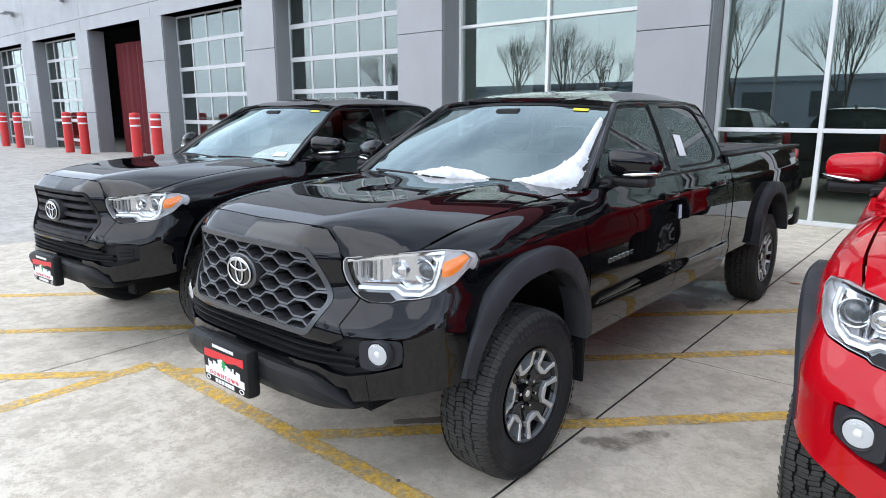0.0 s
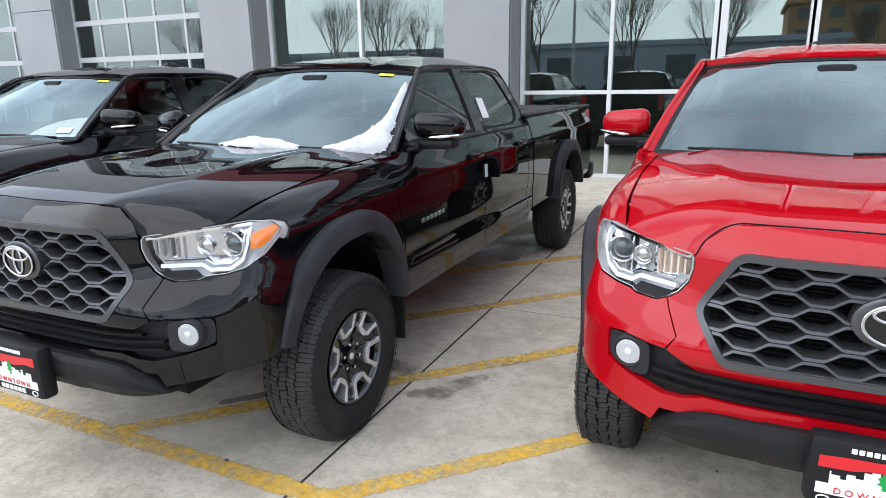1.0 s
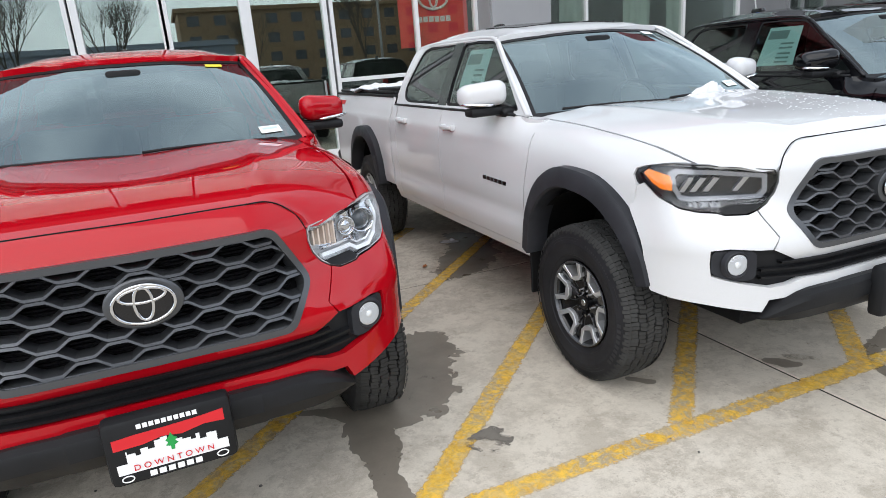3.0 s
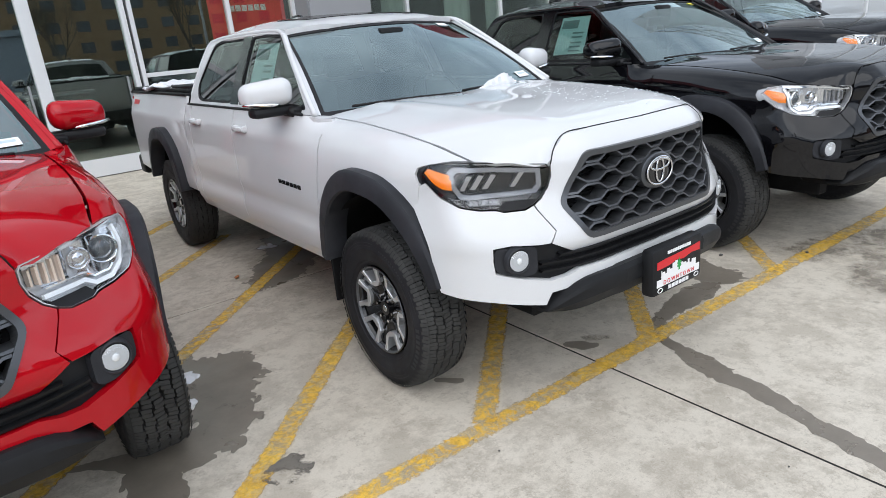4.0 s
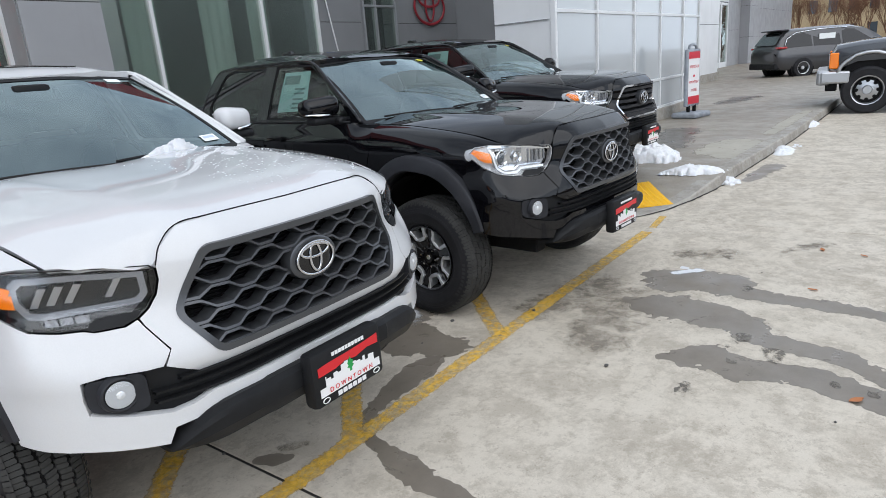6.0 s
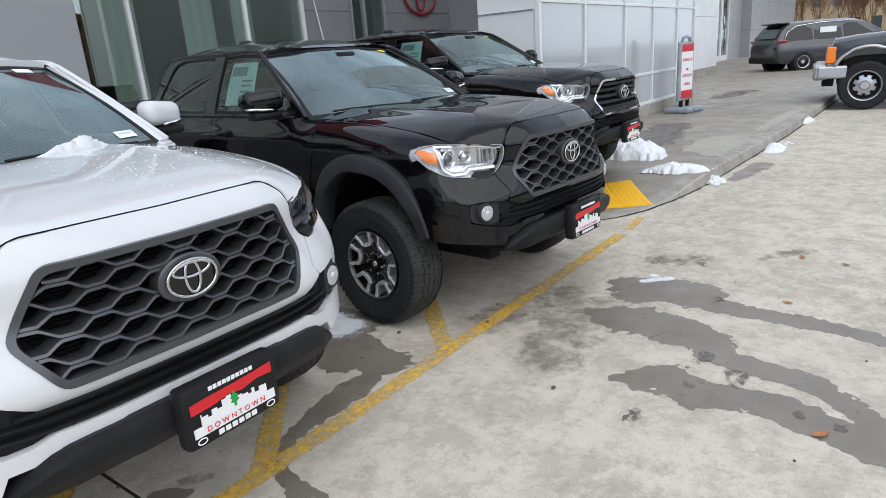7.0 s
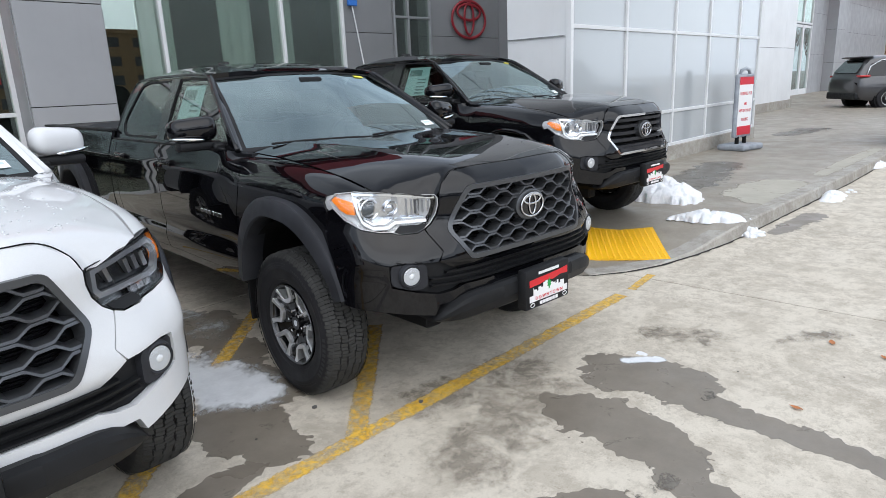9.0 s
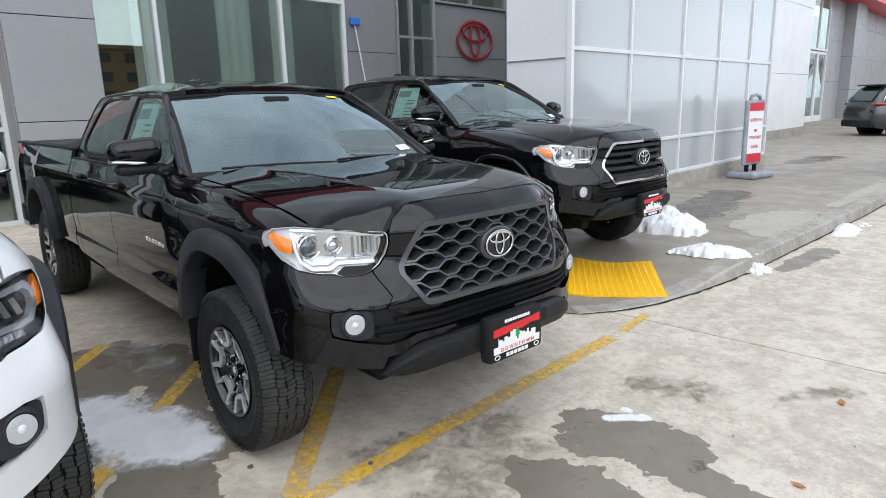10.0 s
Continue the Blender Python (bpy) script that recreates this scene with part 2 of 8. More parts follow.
def line_paint():
    m = base_mat("yellow_line_paint", (0.66, 0.43, 0.06), 0.7)
    v = coords(m)
    c = ramp_of(m, noise_of(m, v, 9, 8, 0.7), [(0.35, (0.74, 0.42, 0.030)), (0.65, (0.88, 0.55, 0.065))])
    worn = ramp_of(m, noise_of(m, v, 16, 10, 0.8, 0.6), [(0.47, (0, 0, 0)), (0.54, (0.9,) * 3)])
    area = ramp_of(m, noise_of(m, v, 0.9, 3), [(0.38, (0.45,) * 3), (0.56, (1, 1, 1))])
    worn = mixed(m, 1.0, worn, area, "MULTIPLY")
    c = mixed(m, worn, c, (0.50, 0.41, 0.26))
    c = mixed(m, ramp_of(m, noise_of(m, v, 34, 8, 0.82), [(0.585, (0, 0, 0)), (0.64, (0.75,) * 3)]), c, (0.34, 0.22, 0.08))
    set_in(m, "Base Color", c)
    # worn through in places and along both edges
    sp = node(m, "ShaderNodeSeparateXYZ")
    tc = node(m, "ShaderNodeTexCoord")
    link(m, tc.outputs["UV"], sp.inputs["Vector"])
    side = node(m, "ShaderNodeMath")
    side.operation = "PINGPONG"
    side.inputs[1].default_value = 0.5
    link(m, sp.outputs["Y"], side.inputs[0])
    rag = node(m, "ShaderNodeMath")
    rag.operation = "MULTIPLY_ADD"
    link(m, noise_of(m, v, 42, 8, 0.75), rag.inputs[0])
    rag.inputs[1].default_value = 0.62
    link(m, side.outputs["Value"], rag.inputs[2])
    edge_a = ramp_of(m, rag.outputs["Value"], [(0.33, (0, 0, 0)), (0.44, (0.93,) * 3)])
    thin = ramp_of(m, noise_of(m, v, 26, 10, 0.82, 0.3), [(0.42, (1, 1, 1)), (0.60, (0.35,) * 3)])
    thin = mixed(m, area, (1, 1, 1), thin)
    set_in(m, "Alpha", mixed(m, 1.0, edge_a, thin, "MULTIPLY"))
    bump(m, noise_of(m, v, 90, 4), 0.2, 0.003)
    return m


LINE = line_paint()


def panel_metal(name, color):
    m = base_mat(name, color, 0.42, 0.0)
    v = coords(m)
    c = ramp_of(m, noise_of(m, v, 0.9, 6, 0.6), [(0.3, tuple(x * 0.93 for x in color)), (0.7, tuple(min(1, x * 1.04) for x in color))])
    streak = noise_of(m, coords(m, "Object", (6, 6, 0.4)), 1.0, 6, 0.6)
    c = mixed(m, ramp_of(m, streak, [(0.55, (0, 0, 0)), (0.8, (0.25,) * 3)]), c, tuple(x * 0.72 for x in color))
    set_in(m, "Base Color", c)
    rough_var(m, v, 2, 0.35, 0.55)
    return m


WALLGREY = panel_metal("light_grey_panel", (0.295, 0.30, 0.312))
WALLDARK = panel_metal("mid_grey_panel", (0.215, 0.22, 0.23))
WALLWHITE = panel_metal("white_wall_panel", (0.70, 0.71, 0.72))
WHITEPANE = base_mat("white_backed_glass", (0.40, 0.425, 0.44), 0.12, 0.0, 0.5)
FRAME = base_mat("white_aluminium", (0.64, 0.65, 0.66), 0.35)
FRAMEGREY = base_mat("grey_aluminium", (0.30, 0.31, 0.32), 0.4, 0.4)
DOORPANEL = panel_metal("garage_white", (0.48, 0.49, 0.50))
BOLLARD = base_mat("bollard_red", (0.55, 0.03, 0.03), 0.45)
BOLLARDWHITE = base_mat("reflective_white", (0.8, 0.8, 0.8), 0.5)
# near-black for the unlit rooms: their dimness is put into the colour
ROOMDARK = rough_black("shaded_room_wall", (0.06, 0.06, 0.06), 0.9, 40)
ROOMRED = base_mat("room_red", (0.10, 0.004, 0.008), 0.8)
FASCIARED = base_mat("fascia_red", (0.22, 0.010, 0.018), 0.45)
SIGNRED = base_mat("sign_red", (0.58, 0.03, 0.05), 0.4)
BANNERRED = base_mat("banner_red", (0.86, 0.045, 0.06), 0.6)
EMBLEMRED = base_mat("emblem_red", (0.22, 0.010, 0.018), 0.35)
SIGNGREY = rough_black("grey_sign_plastic", (0.24, 0.26, 0.29), 0.6, 100)
TACTILE = base_mat("tactile_yellow", (0.86, 0.47, 0.006), 0.55)
LIGHTTAN = concrete("pale_tan_render", (0.40, 0.30, 0.17), (0.34, 0.25, 0.14))
BARK = rough_black("bark", (0.06, 0.05, 0.04), 0.9, 60)
BRICKTAN = base_mat("tan_render", (0.22, 0.14, 0.075), 0.85)
BRICKBROWN = base_mat("brown_brick", (0.22, 0.12, 0.08), 0.85)
FARGLASS = base_mat("far_window", (0.05, 0.06, 0.07), 0.1)
BLUEGREY = base_mat("blue_grey_render", (0.20, 0.23, 0.28), 0.8)
VANPAINT = paint("grey_metallic_paint", (0.055, 0.055, 0.059), 0.6, 0.35)
DULLCHROME = base_mat("dull_chrome", (0.46, 0.47, 0.49), 0.28, 0.9)
PICKPAINT = paint("dark_grey_paint", (0.045, 0.05, 0.06), 0.3, 0.4)
BLUE = base_mat("blue_plastic", (0.03, 0.16, 0.55), 0.4)


# ---- mesh helpers ----
def link_mesh(name, me, parent=None, label=""):
    ob = new(name, me)
    if parent is not None:
        ob.parent = parent
    if label:
        ob["label"] = label
    return ob


def raw(name, verts, faces, mat, normals=None, smooth=False):
    me = bpy.data.meshes.new(name)
    me.from_pydata([tuple(v) for v in verts], [], [tuple(f) for f in faces])
    me.materials.append(mat)
    if smooth or normals is not None:
        me.polygons.foreach_set("use_smooth", [True] * len(me.polygons))
    if normals is not None:
        me.normals_split_custom_set_from_vertices([tuple(n) for n in normals])
    me.update()
    return me


def from_bm(name, bm, mat, smooth=False, angle=None):
    if angle is not None:
        for e in bm.edges:
            if len(e.link_faces) == 2:
                e.smooth = e.calc_face_angle(0) < radians(angle)
    me = bpy.data.meshes.new(name)
    bm.to_mesh(me)
    bm.free()
    me.materials.append(mat)
    if smooth or angle is not None:
        me.polygons.foreach_set("use_smooth", [True] * len(me.polygons))
    return me


def part(name, bm, material, parent, label="", angle=None):
    """One mesh part, from a bmesh or a ready mesh."""
    me = from_bm(name, bm, material, angle=angle) if isinstance(bm, bmesh.types.BMesh) else bm
    return link_mesh(name, me, parent, label)


def box(bm, lo, hi, bevel=0.0, seg=1, m=None):
    c = [(a + b) / 2 for a, b in zip(lo, hi)]
    s = [b - a for a, b in zip(lo, hi)]
    mat = Matrix.Translation(c) @ Matrix.Diagonal((*s, 1))
    r = bmesh.ops.create_cube(bm, size=1, matrix=(m @ mat) if m else mat)
    if bevel:
        es = list({e for v in r["verts"] for e in v.link_edges})
        bmesh.ops.bevel(bm, geom=es, offset=bevel, segments=seg, profile=0.5, affect="EDGES")
    return bm


def boxm(lo, hi, bevel=0.0, seg=1, m=None):
    return box(bmesh.new(), lo, hi, bevel, seg, m)


def cyl(bm, p, q, r, seg=16, r2=None, caps=True):
    p, q = Vector(p), Vector(q)
    d = q - p
    m = Matrix.Translation((p + q) / 2) @ d.to_track_quat("Z", "Y").to_matrix().to_4x4()
    bmesh.ops.create_cone(bm, cap_ends=caps, segments=seg, radius1=r, radius2=r if r2 is None else r2, depth=d.length, matrix=m)
    return bm


def ball(bm, c, r, m=None, u=12, v=8):
    mm = Matrix.Translation(c) @ Matrix.Diagonal((r[0], r[1], r[2], 1))
    bmesh.ops.create_uvsphere(bm, u_segments=u, v_segments=v, radius=1, matrix=(m @ mm) if m else mm)
    return bm


def tube_mesh(name, pts, r, mat, closed=False, seg=8, flat=1.0):
    """A round bar along points; flat squeezes it across its second axis."""
    n = len(pts)
    pts = [Vector(p) for p in pts]
    vs, fs = [], []
    for i, p in enumerate(pts):
        a, b = (pts[(i - 1) % n], pts[(i + 1) % n]) if closed else (pts[max(i - 1, 0)], pts[min(i + 1, n - 1)])
        t = (b - a).normalized()
        up = Vector((0, 1, 0)) if abs(t.y) < 0.9 else Vector((1, 0, 0))
        s = t.cross(up).normalized()
        u = s.cross(t)
        rr = r[i] if isinstance(r, (list, tuple)) else r
        for k in range(seg):
            g = 2 * math.pi * k / seg
            vs.append(p + rr * (math.cos(g) * s + flat * math.sin(g) * u))
    for i in range(n if closed else n - 1):
        j = (i + 1) % n
        for k in range(seg):
            l = (k + 1) % seg
            fs.append((i * seg + k, i * seg + l, j * seg + l, j * seg + k))
    if not closed:
        fs.append(tuple(range(seg))[::-1])
        fs.append(tuple((n - 1) * seg + k for k in range(seg)))
    return raw(name, vs, fs, mat, smooth=True)


def inside(p, poly):
    p = np.asarray(p, float)
    q = np.asarray(poly, float)
    x, y = p[:, 0], p[:, 1]
    r = np.zeros(len(p), bool)
    for (ax, ay), (bx, by) in zip(q, np.roll(q, -1, 0)):
        hit = (ay > y) != (by > y)
        r ^= hit & (x < (bx - ax) * (y - ay) / (by - ay + 1e-12) + ax)
    return r


def dense(loop, step):
    out = []
    for a, b in zip(loop, loop[1:] + loop[:1]):
        n = max(1, int(math.hypot(b[0] - a[0], b[1] - a[1]) / step + 0.5))
        out += [(a[0] + (b[0] - a[0]) * i / n, a[1] + (b[1] - a[1]) * i / n) for i in range(n)]
    return out


def rounded(loop, r, n=4):
    """A loop with its corners cut round."""
    out, k = [], len(loop)
    for i in range(k):
        a, b, c = Vector(loop[i - 1]), Vector(loop[i]), Vector(loop[(i + 1) % k])
        d = min(r, (a - b).length * 0.45, (c - b).length * 0.45)
        p, q = b + (a - b).normalized() * d, b + (c - b).normalized() * d
        for j in range(n + 1):
            t = j / n
            v = p * (1 - t) ** 2 + b * 2 * t * (1 - t) + q * t * t
            out.append((v.x, v.y))
    return out


from mathutils.geometry import delaunay_2d_cdt


def panel(name, outline, holes, step, fmap, mat, thick=0.012, out=None):
    """A curved sheet: a flat outline with holes, filled with small triangles and bent by fmap(u, v) into space, with turned-in edges.
    out: a direction to which its face looks."""
    loops = [dense(list(l), step) for l in [outline] + list(holes)]
    pts, edges = [], []
    for l in loops:
        k = len(pts)
        pts += l
        edges += [(k + i, k + (i + 1) % len(l)) for i in range(len(l))]
    o = np.array(outline)
    us, vs = np.arange(o[:, 0].min(), o[:, 0].max(), step), np.arange(o[:, 1].min(), o[:, 1].max(), step)
    g = np.array([(u, v) for u in us for v in vs]).reshape(-1, 2)
    if len(g):
        keep = inside(g, loops[0])
        for h in loops[1:]:
            keep &= ~inside(g, h)
        g = g[keep]
        edge_pts = np.array(pts)
        if len(g):
            g = g[np.array([np.min(np.hypot(edge_pts[:, 0] - x, edge_pts[:, 1] - y)) > 0.45 * step for x, y in g])]
        pts = pts + [tuple(x) for x in g]
    v2, _, tris = delaunay_2d_cdt([Vector(p) for p in pts], edges, [], 0, 1e-6)[:3]
    v2 = [(v[0], v[1]) for v in v2]
    cen = np.array([np.mean([v2[i] for i in t], 0) for t in tris])
    keep = inside(cen, loops[0])
    for h in loops[1:]:
        keep &= ~inside(cen, h)
    tris = [t for t, k in zip(tris, keep) if k]
    P = [Vector(fmap(*v)) for v in v2]
    e = 1e-3
    N = []
    for (u, v) in v2:
        n = (Vector(fmap(u + e, v)) - Vector(fmap(u - e, v))).cross(Vector(fmap(u, v + e)) - Vector(fmap(u, v - e)))
        N.append(n.normalized() if n.length > 1e-12 else Vector((0, 0, 1)))
    if out is not None:
        o = Vector(out)
        if sum(n.dot(o) for n in N) < 0:
            N = [-n for n in N]
    faces = []
    for t in tris:
        a, b, c = t
        n = (P[b] - P[a]).cross(P[c] - P[a])
        faces.append((a, b, c) if n.dot(N[a] + N[b] + N[c]) >= 0 else (a, c, b))
    count = {}
    for t in faces:
        for a, b in zip(t, t[1:] + t[:1]):
            count[(a, b)] = 1
    rim = [(a, b) for a, b in count if (b, a) not in count]
    verts, norms = list(P), list(N)
    for a, b in rim:
        k = len(verts)
        s = (P[b] - P[a]).cross(N[a]).normalized()
        verts += [P[a], P[b], P[b] - N[b] * thick, P[a] - N[a] * thick]
        norms += [s] * 4
        faces.append((k, k + 3, k + 2, k + 1))
    return raw(name, verts, faces, mat, norms)


def interp(x, table):
    """A smooth curve through a table of (x, y)."""
    if x <= table[0][0]:
        return table[0][1] + (x - table[0][0]) * (table[1][1] - table[0][1]) / (table[1][0] - table[0][0])
    if x >= table[-1][0]:
        return table[-1][1] + (x - table[-1][0]) * (table[-1][1] - table[-2][1]) / (table[-1][0] - table[-2][0])
    n = len(table)
    for i in range(n - 1):
        if x <= table[i + 1][0]:
            break
    sl = [(table[k + 1][1] - table[k][1]) / (table[k + 1][0] - table[k][0]) for k in range(n - 1)]

    def tangent(k):
        if k == 0:
            return sl[0]
        if k == n - 1:
            return sl[-1]
        a, b = sl[k - 1], sl[k]
        return 0.0 if a * b <= 0 else 2 * a * b / (a + b)

    h = table[i + 1][0] - table[i][0]
    t = (x - table[i][0]) / h
    return ((2 * t ** 3 - 3 * t * t + 1) * table[i][1] + (t ** 3 - 2 * t * t + t) * h * tangent(i)
            + (3 * t * t - 2 * t ** 3) * table[i + 1][1] + (t ** 3 - t * t) * h * tangent(i + 1))


def sm(x, a=0.0, b=1.0):
    t = min(1.0, max(0.0, (x - a) / (b - a)))
    return t * t * (3 - 2 * t)


def thing(name, m, label, category, group=""):
    e = new(name)
    e.matrix_world = m
    return tagged(e, label, category, group)


# ---- ground ----
def ground_z(x, y):
    return 0.22 * sm(-x, 9, 24) + 0.10 * sm(x, 18, 30) * sm(y, 0.5, 3)


def grid_mesh(name, xs, ys, zf, mat, drop=0.0):
    vs = [(x, y, zf(x, y) - drop) for y in ys for x in xs]
    n = len(xs)
    fs = [(j * n + i, j * n + i + 1, (j + 1) * n + i + 1, (j + 1) * n + i) for j in range(len(ys) - 1) for i in range(n - 1)]
    return raw(name, vs, fs, mat, smooth=True)


gx = [-400, -150, -80, -50, -40, -34, -28, -24, -21, -18, -15, -12, -9, -4, 2, 8, 14, 18, 20, 22, 24, 27, 30, 40, 60, 120, 400]
gy = [-400, -150, -60, -30, -16, -8, -4, 0, 0.5, 1.2, 2, 3, 6, 9, 12, 20, 60, 400]
ground = link_mesh("ground", grid_mesh("ground", gx, gy, ground_z, ASPHALT, 0.012))
tagged(ground, "pale stained concrete paving of a dealership forecourt", "ground", "", "structure")

# cast slabs with open joints
JX = [-9.0, -4.27, -1.37, 3.07, 7.52, 12.1, 16.6]
JY = [-9.5, -5.0, -0.55, 3.98, 6.75, 10.28]
pavement = new("pavement")
tagged(pavement, "worn pale concrete slabs with dark joints", "pavement", "", "structure")
joint_bed = link_mesh("joint_bed", from_bm("joint_bed", boxm((JX[0], JY[0], -0.02), (JX[-1], JY[-1], -0.0045)), JOINTDARK), pavement)
for i in range(len(JX) - 1):
    for j in range(len(JY) - 1):
        g = 0.0065
        bm = boxm((JX[i] + g, JY[j] + g, -0.05), (JX[i + 1] - g, JY[j + 1] - g, 0.0), 0.004)
        part("slab", bm, CONCRETE, pavement)

# hairline cracks along the slabs
def crack(pts, w, seed):
    rnd = random.Random(seed)
    a, b = Vector(pts[0]), Vector(pts[1])
    n = 26
    vs, fs = [], []
    d = (b - a).normalized()
    s = Vector((-d.y, d.x))
    off = 0
    for i in range(n + 1):
        off = off * 0.7 + rnd.uniform(-0.02, 0.02)
        p = a.lerp(b, i / n) + s * off
        ww = w * rnd.uniform(0.4, 1.2)
        vs += [(p.x + s.x * ww, p.y + s.y * ww, 0.0022), (p.x - s.x * ww, p.y - s.y * ww, 0.0022)]
    fs = [(2 * i, 2 * i + 1, 2 * i + 3, 2 * i + 2) for i in range(n)]
    return raw("crack", vs, fs, JOINTDARK)


# painted lines: strips, each with uneven ends and edges
def stripe(a, b, w, seed):
    z = 0.0016 + 0.00004 * seed
    rnd = random.Random(seed)
    a, b = Vector(a), Vector(b)
    d = (b - a).normalized()
    s = Vector((-d.y, d.x))
    n = max(2, int((b - a).length / 0.06))
    vs = []
    for i in range(n + 1):
        p = a.lerp(b, i / n)
        for q in (1, -1):
            o = p + s * q * (w / 2 + 0.006 + rnd.uniform(-0.004, 0.004))
            vs.append((o.x, o.y, z))
    fs = [(2 * i, 2 * i + 1, 2 * i + 3, 2 * i + 2) for i in range(n)]
    me = raw("painted_line", vs, fs, LINE)
    uv = me.uv_layers.new(name="across")
    for lp in me.loops:
        uv.data[lp.index].uv = (0.06 * (lp.vertex_index // 2), lp.vertex_index % 2)
    return me


LINES = [((-3.84, 1.74), (7.05, 1.69), 0.10), ((-3.86, -0.6), (-3.86, 1.72), 0.11), ((7.2, 1.69), (7.62, 1.73), 0.06)]
for c, x0, x1 in ((8.0, -7.6, -4.0), (6.6, -6.3, 0.0), (5.38, -5.4, -3.92), (5.38, -3.6, 1.2), (4.15, -2.4, 2.4), (2.95, -1.2, 2.6),
                  (1.76, -0.02, 3.4), (0.55, 1.18, 4.6), (-0.62, 2.36, 4.8), (-1.70, 3.42, 5.6), (-2.92, 4.62, 5.6)):
    LINES.append(((x0, x0 + c), (x1, x1 + c), 0.10))
for k, (a, b, w) in enumerate(LINES):
    o = link_mesh("painted_line", stripe(a, b, w, k))
    tagged(o, "worn yellow painted parking line on concrete", "parking line", "painted parking lines")


# water, ice and stains that lie on the slabs
def film_mesh(name, strokes, seed, mat, z, cell=0.022, ragged=1.0):
    """A thin ragged film: the outline of strokes of (x, y, half width), broken up by noise at three sizes."""
    allp = [p for st in strokes for p in st]
    g = max(p[2] for p in allp) * 1.7
    x0, x1 = min(p[0] for p in allp) - g, max(p[0] for p in allp) + g
    y0, y1 = min(p[1] for p in allp) - g, max(p[1] for p in allp) + g
    nx, ny = int((x1 - x0) / cell) + 1, int((y1 - y0) / cell) + 1

    def field(x, y):
        best = 9.0
        for st in strokes:
            for p, q in zip(st, st[1:]):
                dx, dy = q[0] - p[0], q[1] - p[1]
                k = max(0.0, min(1.0, ((x - p[0]) * dx + (y - p[1]) * dy) / max(1e-9, dx * dx + dy * dy)))
                best = min(best, math.hypot(x - p[0] - dx * k, y - p[1] - dy * k) / (p[2] + (q[2] - p[2]) * k))
        if best > 2.2:
            return best - 1
        v = Vector((x, y, seed))
        return best - 1 + ragged * (0.55 * noise.noise(v * 4.5) + 0.40 * noise.noise(v * 12) + 0.34 * noise.noise(v * 27) + 0.24 * noise.noise(v * 58))
    F = [[field(x0 + cell * i, y0 + cell * j) for i in range(nx + 1)] for j in range(ny + 1)]
    vs, fs, ids = [], [], {}

    deep = []

    def vert(x, y, f=0.0):
        k = (round(x, 5), round(y, 5))
        if k not in ids:
            ids[k] = len(vs)
            vs.append((x, y, z))
            deep.append(min(1.0, -f))
        return ids[k]
    for j in range(ny):
        for i in range(nx):
            c = [(x0 + cell * a, y0 + cell * b, F[b][a]) for a, b in ((i, j), (i + 1, j), (i + 1, j + 1), (i, j + 1))]
            poly = []
            for a, b in zip(c, c[1:] + c[:1]):
                if a[2] < 0:
                    poly.append(vert(a[0], a[1], a[2]))
                if (a[2] < 0) != (b[2] < 0):
                    k = a[2] / (a[2] - b[2])
                    poly.append(vert(a[0] + (b[0] - a[0]) * k, a[1] + (b[1] - a[1]) * k))
            poly = [p for n, p in enumerate(poly) if p != poly[n - 1]]
            if len(set(poly)) > 2 and len(set(poly)) == len(poly):
                fs.append(tuple(poly))
    me = raw(name, vs, fs, mat)
    uv = me.uv_layers.new(name="depth")
    for lp in me.loops:
        uv.data[lp.index].uv = (deep[lp.vertex_index], 0.5)
    return me


